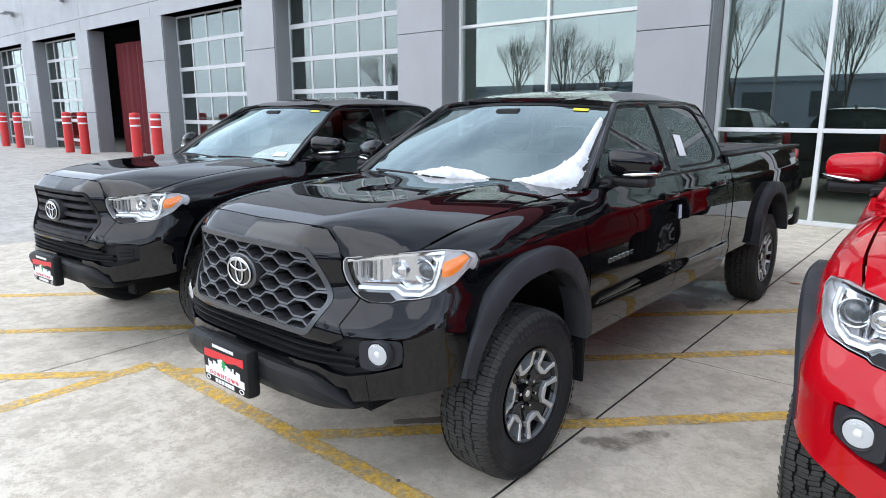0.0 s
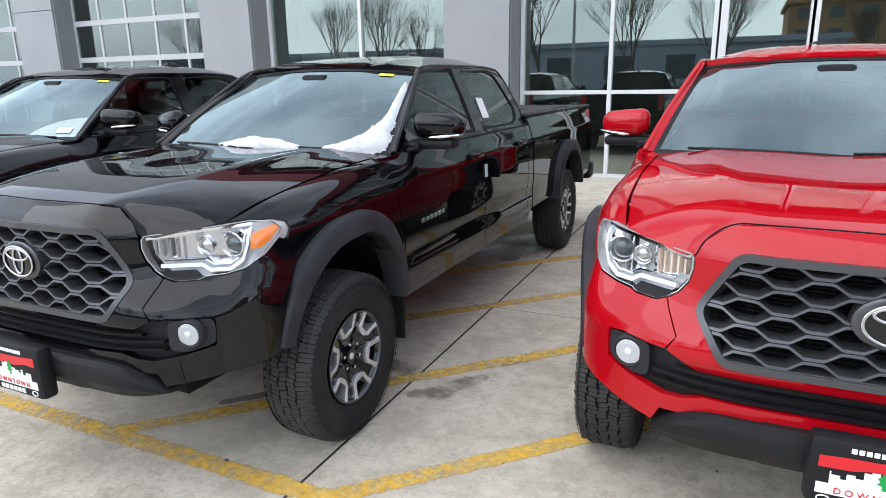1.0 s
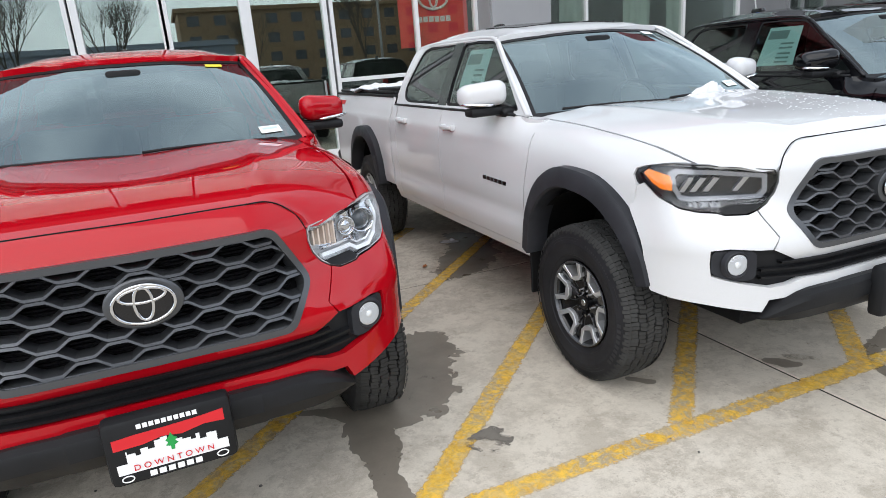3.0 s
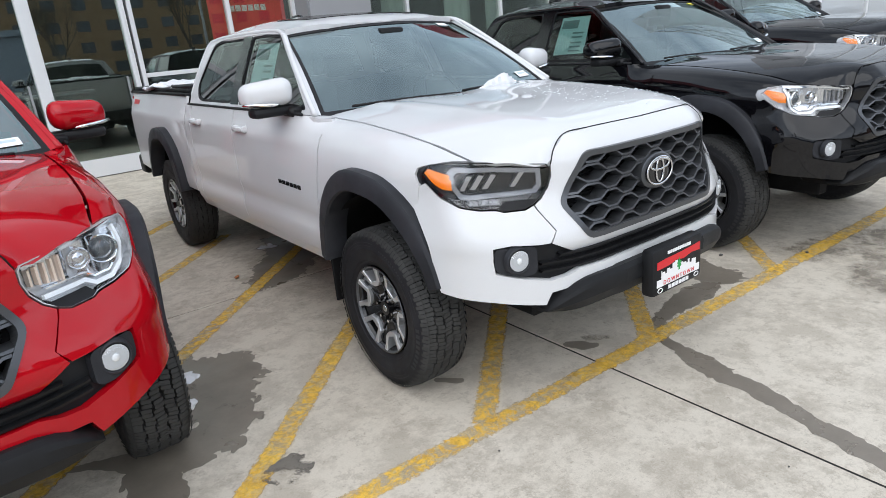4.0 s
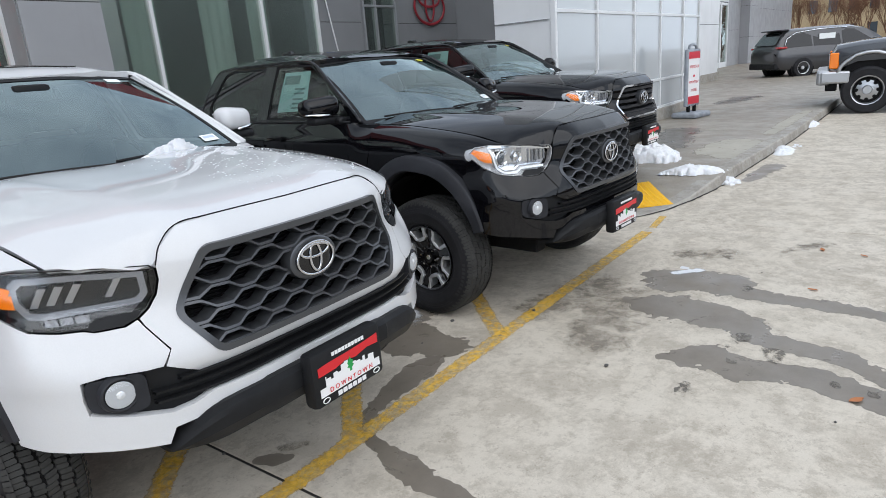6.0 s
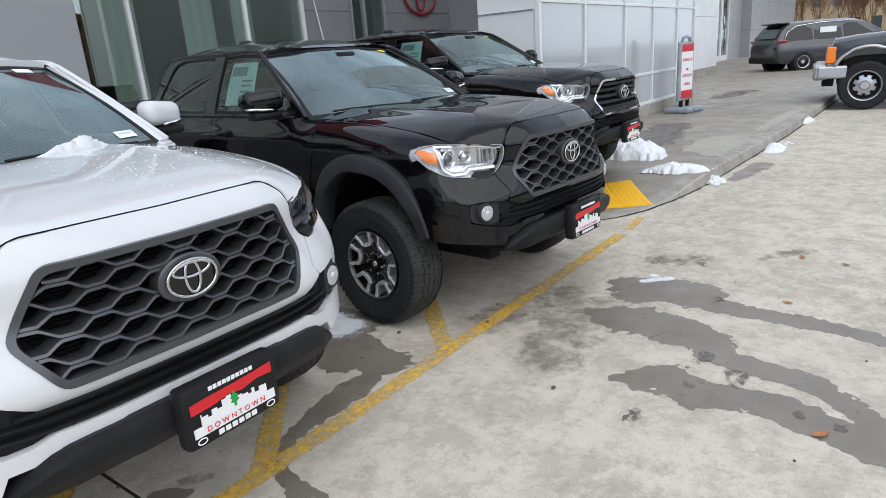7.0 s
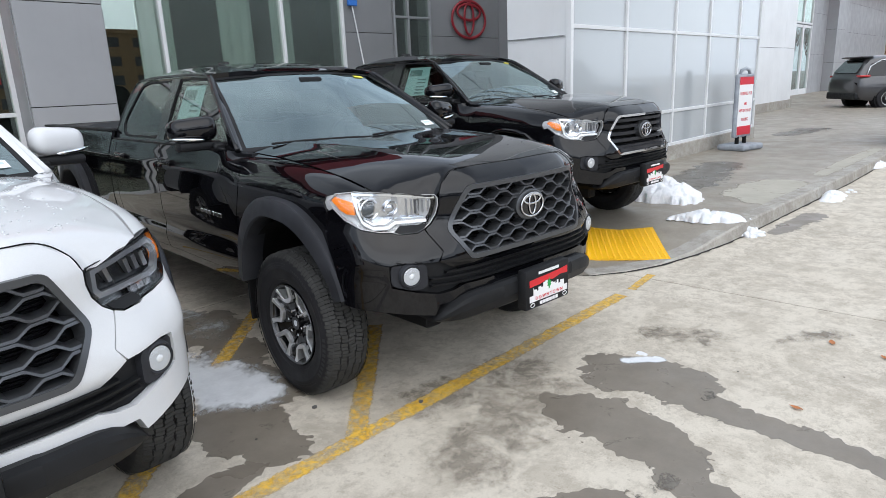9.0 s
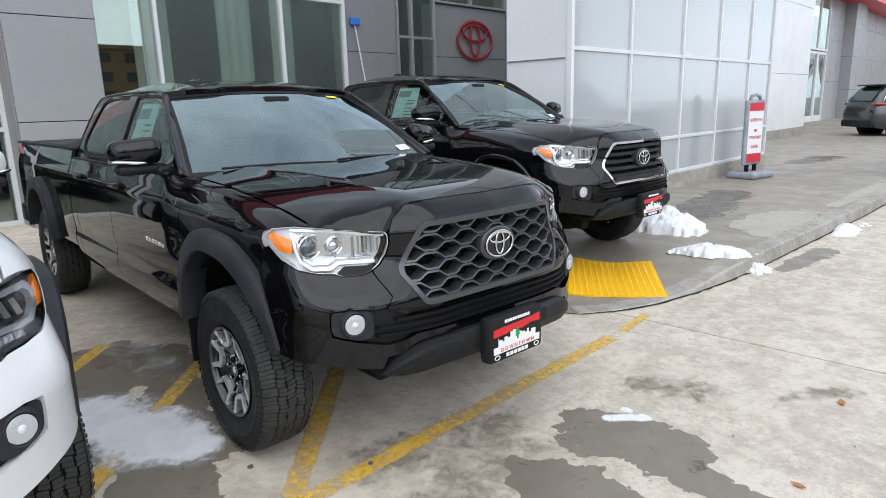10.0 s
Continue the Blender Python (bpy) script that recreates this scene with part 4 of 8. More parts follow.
for k, st in enumerate(([[(9.55, 3.35, 0.30), (10.6, 2.9, 0.34), (11.9, 3.0, 0.36), (13.2, 3.2, 0.30)]], [[(18.2, 3.7, 0.25), (19.9, 3.5, 0.4)]])):
    tagged(link_mesh("wet_walk_patch", film_mesh("wet_walk_patch", st, 150 + k, DARKWET, 0.1275, 0.03, 0.6)), "dark wet area on the raised concrete walk", "wet patch", "wet walk patches")

pad = thing("tactile_pad", pose(8.07, 2.505, 0, 0, 0, 35), "yellow tactile paving pad with raised domes on a ramp", "tactile paving")
PM = pad.matrix_world.copy()


def pad_z(u, v):
    def at(a, b):
        w = PM @ Vector((a, b, 0))
        return walk_z(w.x, w.y)
    return max(at(u, v), at(0, 0) + u * (at(0.42, 0) - at(-0.42, 0)) / 0.84 + v * (at(0, 0.5) - at(0, -0.5))) + 0.008


part("plate", panel("plate", [(-0.42, -0.6), (0.42, -0.6), (0.42, 0.6), (-0.42, 0.6)], [], 0.1, lambda u, v: (u, v, pad_z(u, v) + 0.006), TACTILE, 0.012, (0, 0, 1)), None, pad)
bm = bmesh.new()
for i in range(16):
    for j in range(23):
        u, v = -0.39 + i * 0.052, -0.57 + j * 0.052
        cyl(bm, (u, v, pad_z(u, v) + 0.004), (u, v, pad_z(u, v) + 0.012), 0.014, 6, 0.008)
o = part("dome_relief", bm, TACTILE, pad)
o["kind"] = "stuff"

# dark open joint along the foot of the kerb
vs, fs = [], []
rnd = random.Random(12)
foot = smooth_line([(x, y) for x, y in edge[2:14]], 0.08)
for i, (x, y) in enumerate(foot):
    w = rnd.uniform(0.008, 0.028)
    vs += [(x, y - 0.020, 0.0035), (x, y - 0.030 - w, 0.0035)]
gap = link_mesh("joint_gap", raw("joint_gap", vs, [(2 * i, 2 * i + 1, 2 * i + 3, 2 * i + 2) for i in range(len(foot) - 1)], JOINTDARK))
tagged(gap, "dark ragged joint along the foot of a kerb", "joint", "", "structure")

# ---- white glazed block ----
BX0, BX1, BY = 10.27, 17.45, 4.125
blk = new("wall_white_block")
tagged(blk, "white-backed glass wall in white aluminium bars on a concrete plinth", "wall", "", "structure")
part("core", boxm((BX0 + 0.02, BY + 0.05, 0.1), (BX1 - 0.02, 5.10, 7.0), 0.01), WALLWHITE, blk)
part("plinth", boxm((BX0 - 0.02, BY - 0.05, 0.10), (BX1 + 0.03, BY + 0.06, 0.36), 0.012), KERB, blk)
part("corner_post", boxm((BX0, BY - 0.03, 0.36), (BX0 + 0.06, BY + 0.05, 7.0), 0.006), WALLWHITE, blk)
xs = [BX0 + 0.03, 11.75, 13.39, 14.81, 16.27, BX1]
zs = [0.38, 0.92, 2.13, 3.35, 4.6, 5.8, 7.0]
for a, b in zip(xs, xs[1:]):
    for c, d in zip(zs, zs[1:]):
        part("pane", boxm((a + 0.02, BY + 0.0, c + 0.02), (b - 0.02, BY + 0.04, d - 0.02)), WHITEPANE, blk)
for x in xs[1:]:
    part("mullion", boxm((x - 0.025, BY - 0.03, 0.36), (x + 0.025, BY + 0.05, 7.0), 0.004), FRAME, blk)
for z in zs:
    for a, b in zip(xs, xs[1:]):
        part("transom", boxm((a + 0.026, BY - 0.025, z - 0.025), (b - 0.026, BY + 0.045, z + 0.025), 0.004), FRAME, blk)
for z in (2.02, 4.2):
    part("side_joint", boxm((BX0 - 0.003, BY + 0.08, z), (BX0 + 0.03, 5.08, z + 0.008)), FRAMEGREY, blk)

# further wing beyond the block
groove_wall("wall_far_pier", 24.2, 29.3, 6.55, 2.5, 0.1, 8.0, (2.2, 4.4), WALLWHITE, "white panelled wall of the far wing")
wall_block("wall_far_plinth", (24.15, 6.5, 0.05), (29.35, 6.6, 0.42), KERB, "concrete plinth of the far wing")
FY = 9.6
groove_wall("wall_far_grey", 43.75, 47.0, FY, 0.4, 0.0, 7.4, (2.2, 4.4), WALLGREY, "light grey panelled wall beside a glass entrance", (44.8, 45.9))
groove_wall("wall_far_column", 47.02, 49.5, FY - 0.55, 0.9, 0.0, 7.4, (1.75, 3.6, 5.4), WALLGREY, "light grey panelled column of the far wing")
groove_wall("wall_far_panels", 49.52, 66.0, FY, 0.4, 0.0, 7.4, (1.75, 3.6, 5.4), WALLGREY, "light grey panelled wall of the far wing", (52.2, 54.9, 57.6, 60.3, 63.0))
glazing("window_7", 29.6, 40.3, 0.1, 6.5, (32.2, 34.8, 37.4), (2.6, 4.2), "tall showroom window of the far wing", 0.07, FRAMEGREY, FY)
glazing("window_8", 40.4, 43.7, 3.75, 6.5, (42.0,), (), "window above a glass entrance door", 0.09, FRAME, FY)
for k, (a, b) in enumerate(((40.4, 42.05), (42.05, 43.7))):
    d = new(f"door_far_{k + 1}")
    tagged(d, "white-framed glass entrance door of the far wing, closed", "door", "far entrance doors", "structure")
    for x in (a + 0.006, b - 0.126):
        part("stile", boxm((x, FY - 0.07, 0.0), (x + 0.12, FY + 0.06, 3.70), 0.006), FRAME, d)
    part("bottom_rail", boxm((a + 0.13, FY - 0.05, 0.0), (b - 0.13, FY + 0.04, 0.42), 0.006), FRAME, d)
    part("top_rail", boxm((a + 0.13, FY - 0.05, 3.56), (b - 0.13, FY + 0.04, 3.70), 0.006), FRAME, d)
    p = part("pane", boxm((a + 0.12, FY - 0.003, 0.41), (b - 0.12, FY + 0.003, 3.57)), DOORGLASS, d)
    p.visible_shadow = False
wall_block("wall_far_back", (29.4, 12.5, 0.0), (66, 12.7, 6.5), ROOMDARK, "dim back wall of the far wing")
wall_block("canopy", (33.5, 8.2, 6.5), (66, 9.58, 7.4), SIGNRED, "red canopy band on the far wing")


# ---- pickup trucks ----
# In a truck's own frame f runs forward from the front axle, l to its left, z up from the ground: (l, -f, z).
SHEETS = {}


def sheet(key, make):
    if key not in SHEETS:
        SHEETS[key] = make()
    return SHEETS[key]


def half_w(f):
    return interp(f, [(-4.7, 0.855), (-4.2, 0.878), (-3.6, 0.888), (-2.6, 0.886), (-1.5, 0.889), (-0.5, 0.889), (-0.1, 0.890), (0.15, 0.880), (0.33, 0.848), (0.5, 0.80), (0.62, 0.74)])


def lside(f, z):
    l = half_w(f)
    if z > 0.93:
        l -= 0.055 * ((z - 0.93) / 0.3) ** 2
    if z < 0.62:
        l -= 0.035 * ((0.62 - z) / 0.14) ** 1.5
    l -= 0.013 * math.exp(-((z - 0.70) / 0.05) ** 2) * sm(f, -2.75, -2.45) * sm(-f, 0.35, 0.6)
    l += 0.008 * math.exp(-((z - 1.08) / 0.045) ** 2)
    return l


def lc(f):
    return interp(f, [(-0.6, 0.735), (0.0, 0.748), (0.3, 0.742), (0.52, 0.715)])


def ze(f):
    return interp(f, [(-0.6, 1.190), (-0.2, 1.176), (0.0, 1.160), (0.3, 1.122), (0.52, 1.066), (0.62, 1.048), (0.68, 1.030), (0.74, 1.012)])


def fender_map(side):
    def fm(f, t):
        if t <= 1.0:
            return (side * lside(f, t), -f, t)
        q = (t - 1.0) / 0.2
        a, c = (lside(f, 1.0), 1.0), (lc(f) + 0.004, ze(f) - 0.002)
        b = (lside(f, 1.0) - 0.018, ze(f) - 0.022)
        l = a[0] * (1 - q) ** 2 + 2 * b[0] * q * (1 - q) + c[0] * q * q
        z = a[1] * (1 - q) ** 2 + 2 * b[1] * q * (1 - q) + c[1] * q * q
        return (side * l, -f, z)
    return fm


def side_map(side, off=0.0):
    return lambda f, z: (side * (lside(f, z) + off), -f, z)


def door_map(side):
    fm, sd = fender_map(side), side_map(side)

    def dm(f, z):
        w = sm(f, -0.66, -0.44)
        if z <= 1.0 or w <= 0:
            return sd(f, z)
        a, b = sd(f, z), fm(f, 1.0 + (z - 1.0) * 0.2 / 0.205)
        return tuple(p * (1 - w) + q * w for p, q in zip(a, b))
    return dm


def gl(z):
    return 0.812 - 0.37 * (z - 1.2) - 0.20 * (z - 1.2) ** 2


def cab_map(side, off=0.0):
    return lambda f, z: (side * (gl(z) + off), -f, z)


S_ = [0, 0.3, 0.45, 0.55, 0.65, 0.75, 0.85, 0.95, 1.05, 1.15]
UL = list(zip(S_, [0, 0.300, 0.448, 0.535, 0.620, 0.700, 0.768, 0.818, 0.850, 0.870]))
UF = list(zip(S_, [0.800, 0.784, 0.722, 0.668, 0.612, 0.545, 0.465, 0.372, 0.275, 0.18]))
BL = list(zip(S_, [0, 0.300, 0.448, 0.545, 0.640, 0.726, 0.796, 0.846, 0.874, 0.890]))
BF = list(zip(S_, [0.812, 0.806, 0.785, 0.750, 0.702, 0.640, 0.565, 0.475, 0.378, 0.28]))


def front(s, z, off=0.0):
    """The front of the truck: s runs round it from the middle, z up; off is forward."""
    a, sg = abs(s), (1 if s >= 0 else -1)
    w = sm(z, 0.73, 0.96)
    l = interp(a, UL) * w + interp(a, BL) * (1 - w)
    f = interp(a, UF) * w + interp(a, BF) * (1 - w)
    full = math.exp(-((a - 0.90) / 0.095) ** 2) * sm(z, 0.68, 0.90) * (1 - sm(z, 0.99, 1.07))
    return (sg * (l + 0.012 * full), -(f + 0.052 * full + off), z)


def front_off(off):
    return lambda s, z: front(s, z, off)


def nose(s, z):
    l, y, z = front(s, z)
    y += 0.085 * max(0.0, min(1.2, (z - 1.015) / 0.125)) ** 2 + 0.03 * max(0.0, (0.76 - z) / 0.07) ** 2
    return (l, y, z)


def hood_z(l, f):
    zc = interp(f, [(-0.6, 1.222), (-0.3, 1.226), (0.0, 1.216), (0.4, 1.192), (0.6, 1.162), (0.68, 1.141), (0.74, 1.121)])
    le = interp(f, [(-0.6, 0.735), (0.0, 0.744), (0.3, 0.737), (0.52, 0.713), (0.58, 0.662), (0.645, 0.581), (0.684, 0.500), (0.74, 0.500)])
    a = abs(l)
    z = ze(f) + (zc - ze(f)) * (1 - max(0.0, min(1.1, (a - 0.32) / (le - 0.32))) ** 2.1)
    z += 0.007 * math.exp(-((a - 0.43 - 0.08 * (0.3 - f)) / 0.05) ** 2) * sm(-f, -0.62, 0.0)
    z -= 0.010 * math.exp(-(a / 0.2) ** 2) * sm(-f, -0.5, 0.3)
    return z


def mirror_half(h):
    """A whole outline from its right half, given from the middle of the top round to the middle of the bottom."""
    return h + [(-x, y) for x, y in reversed(h) if x > 1e-6]


def hexagon(grow=0.0):
    h = [(0, 1.056 + grow), (0.372 + grow * 0.6, 1.056 + grow), (0.474 + grow * 1.1, 0.882), (0.392 + grow * 0.6, 0.752 - grow), (0, 0.752 - grow)]
    return mirror_half(h)


def hex_half(z, inset=0.012):
    return interp(z, [(0.74, 0.384), (0.752, 0.392), (0.882, 0.474), (1.056, 0.372), (1.07, 0.364)]) - inset


FLARE_OUT = [(0.445, 0.585), (0.405, 0.72), (0.315, 0.875), (0.18, 0.980), (0.02, 1.012), (-0.15, 1.002), (-0.32, 0.905), (-0.42, 0.745), (-0.455, 0.55)]
FLARE_IN = [(0.375, 0.565), (0.348, 0.655), (0.272, 0.785), (0.155, 0.885), (0.01, 0.918), (-0.13, 0.908), (-0.265, 0.825), (-0.35, 0.695), (-0.385, 0.53)]


def smooth_path(p, n=4):
    out = []
    for i in range(len(p) - 1):
        a, b, c, d = p[max(i - 1, 0)], p[i], p[i + 1], p[min(i + 2, len(p) - 1)]
        for k in range(n):
            t = k / n
            out.append(tuple(0.5 * (2 * b[j] + (c[j] - a[j]) * t + (2 * a[j] - 5 * b[j] + 4 * c[j] - d[j]) * t * t + (3 * b[j] - a[j] - 3 * c[j] + d[j]) * t ** 3) for j in (0, 1)))
    return out + [p[-1]]


def flare_mesh(side, hub, rear):
    o, i = smooth_path(FLARE_OUT), smooth_path(FLARE_IN)
    vs, fs = [], []
    k = 6
    for (fo, zo), (fi, zi) in zip(o, i):
        if rear:
            lo = 0.945
            fo, fi = -fo, -fi
        else:
            lo = interp(fo, [(-0.46, 0.930), (0.0, 0.938), (0.15, 0.930), (0.31, 0.905), (0.40, 0.882), (0.45, 0.868)])
        for t, l, inn in ((0.0, lo - 0.075, 0), (0.02, lo - 0.012, 0), (0.18, lo, 0), (0.92, lo + 0.006, 0), (1.0, lo - 0.004, 0), (1.02, lo - 0.11, 0)):
            vs.append((side * l, -(hub + fo + (fi - fo) * t), zo + (zi - zo) * t))
    n = len(o)
    for a in range(n - 1):
        for b in range(k - 1):
            q = (a * k + b, a * k + b + 1, (a + 1) * k + b + 1, (a + 1) * k + b)
            fs.append(q if side * (-1 if rear else 1) < 0 else q[::-1])
    for a in (0, n - 1):
        fs.append(tuple(a * k + b for b in range(k)))
    bm = bmesh.new()
    me = raw("flare", vs, fs, FLARE)
    bm.from_mesh(me)
    bmesh.ops.recalc_face_normals(bm, faces=bm.faces)
    return from_bm("flare", bm, FLARE, angle=35)


def arch_mid(hub, rear=False):
    p = [((a[0] + b[0]) / 2, (a[1] + b[1]) / 2) for a, b in zip(smooth_path(FLARE_OUT), smooth_path(FLARE_IN))]
    if rear:
        p = [(-f, z) for f, z in p][::-1]
    return [(hub + f, z) for f, z in p]


# --- wheels: the axle runs along x, the outer face looks to +x ---
R_TYRE = 0.374


def tyre_mesh():
    half = [(0.078, 0.205), (0.098, 0.211), (0.106, 0.222), (0.1085, 0.232), (0.1125, 0.236), (0.1135, 0.240), (0.1165, 0.262), (0.1180, 0.285), (0.1192, 0.288), (0.1192, 0.292), (0.1172, 0.296),
            (0.1130, 0.325), (0.1075, 0.342), (0.1060, 0.344), (0.1000, 0.356), (0.0900, 0.3600), (0.050, 0.3635), (0.0, 0.3645)]
    prof = [(-x, r) for x, r in half] + [(x, r) for x, r in reversed(half[:-1])]
    n = 84
    vs, fs = [], []
    for i in range(n):
        g = 2 * math.pi * i / n
        for x, r in prof:
            vs.append((x, r * math.cos(g), r * math.sin(g)))
    m = len(prof)
    for i in range(n):
        for k in range(m - 1):
            j = (i + 1) % n
            fs.append((i * m + k, i * m + k + 1, j * m + k + 1, j * m + k))
    carcass = len(fs)
    rnd = random.Random(5)

    def drop(x):
        return 0.22 * max(0.0, abs(x) - 0.060) ** 1.0 + 2.2 * max(0.0, abs(x) - 0.075) ** 1.6

    def block(c, r0, r1):
        """A tread block over the corners c, each (x, angle)."""
        k, q = len(vs), len(c)
        mx, mg = sum(p[0] for p in c) / q, sum(p[1] for p in c) / q
        for r, e in ((r0, 1.0), (r1, 0.93)):
            for x, g in c:
                xx, gg = mx + (x - mx) * e, mg + (g - mg) * e
                rr = r - drop(xx)
                vs.append((xx, rr * math.cos(gg), rr * math.sin(gg)))
        for a in range(q):
            fs.append((k + a, k + (a + 1) % q, k + q + (a + 1) % q, k + q + a))
        fs.append(tuple(k + q + a for a in range(q)))

    N = 60
    st = 2 * math.pi / N
    for row, (a, b, ph) in enumerate(((-0.100, -0.066, 0.0), (-0.0575, -0.0245, 0.4), (-0.0165, 0.0165, 0.9), (0.0245, 0.0575, 0.2), (0.066, 0.100, 0.55))):
        for i in range(N):
            g, z = st * (i + ph), 0.0030 * (1 if i % 2 else -1)
            sk = st * (0.16 if row in (1, 3) else -0.16 if row == 2 else 0.0)
            for h, (t0, t1) in enumerate(((0.0, 0.465), (0.485, 0.945))):
                w = rnd.uniform(-0.012, 0.012) * st
                x0, x1 = a + (z if row > 0 else 0), b + (z if row < 4 else 0)
                xm0, xm1 = (x0 - 0.003 if row > 0 else x0), (x1 + 0.003 if row < 4 else x1)
                ga, gb = g + st * t0 + w, g + st * t1 + w
                gm = (ga + gb) / 2
                block([(x0, ga), (x1, ga + sk), (xm1, gm + sk), (x1, gb + sk), (x0, gb), (xm0, gm)], 0.360, R_TYRE - 0.0006 * rnd.random())
    for sd in (-1, 1):
        for i in range(N):
            g = st * (i + (0.0 if sd < 0 else 0.55))
            for t0, t1, low in ((0.0, 0.42, 0.334), (0.48, 0.90, 0.345)):
                k = len(vs)
                for x, r in ((0.0960, 0.366), (0.1045, 0.355), (0.1125, low)):
                    for gg in (g + st * t0, g + st * t1):
                        vs.append((sd * (x + 0.0035), (r + 0.002) * math.cos(gg), (r + 0.002) * math.sin(gg)))
                fs.append((k, k + 1, k + 3, k + 2))
                fs.append((k + 2, k + 3, k + 5, k + 4))
    out = []
    for nm, ff in (("wheel", fs[:carcass]), ("tread", fs[carcass:])):
        bm = bmesh.new()
        bm.from_mesh(raw(nm, vs, ff, RUBBER if nm == "wheel" else TREAD))
        bmesh.ops.delete(bm, geom=[v for v in bm.verts if not v.link_faces], context="VERTS")
        bmesh.ops.recalc_face_normals(bm, faces=bm.faces)
        me = from_bm(nm, bm, RUBBER if nm == "wheel" else TREAD, angle=28)
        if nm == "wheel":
            # tread floor faces near-black: shade down in the grooves, put into the colour
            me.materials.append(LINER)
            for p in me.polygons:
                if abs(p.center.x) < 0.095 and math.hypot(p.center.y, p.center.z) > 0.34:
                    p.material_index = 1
        out.append(me)
    return out


def sidewall_marks():
    """Raised moulding on the tyre's outer wall: two long arcs and rows of low bars where lettering stands."""
    vs, fs = [], []

    def arc(g0, g1, ra, rb, n):
        k = len(vs)
        for i in range(n + 1):
            g = g0 + (g1 - g0) * i / n
            for r in (ra, rb):
                x = 0.1190 if r < 0.30 else 0.1190 - 0.0042 * (r - 0.296) / 0.029
                vs.append((x + 0.0008, r * math.cos(g), r * math.sin(g)))
        fs.extend((k + 2 * i, k + 2 * i + 1, k + 2 * i + 3, k + 2 * i + 2) for i in range(n))
    for c in (0.0, math.pi):
        for i in range(9):
            arc(c + 0.085 * i, c + 0.085 * i + 0.055, 0.300, 0.322, 2)
        for i in range(14):
            arc(c + 1.35 + 0.05 * i, c + 1.35 + 0.05 * i + 0.03, 0.304, 0.312, 1)
        arc(c + 0.95, c + 1.25, 0.318, 0.321, 8)
        arc(c + 2.2, c + 2.95, 0.318, 0.321, 14)
        arc(c + 2.25, c + 2.9, 0.305, 0.3075, 14)
    return raw("sidewall_mark", vs, fs, RUBBERWORN)


def lathe(name, prof, mat, n=48, angle=30):
    vs, fs, m = [], [], len(prof)
    for i in range(n):
        g = 2 * math.pi * i / n
        vs += [(x, r * math.cos(g), r * math.sin(g)) for x, r in prof]
    for i in range(n):
        j = (i + 1) % n
        fs += [(i * m + k, j * m + k, j * m + k + 1, i * m + k + 1) for k in range(m - 1)]
    bm = bmesh.new()
    bm.from_mesh(raw(name, vs, fs, mat))
    bmesh.ops.recalc_face_normals(bm, faces=bm.faces)
    return from_bm(name, bm, mat, angle=angle)


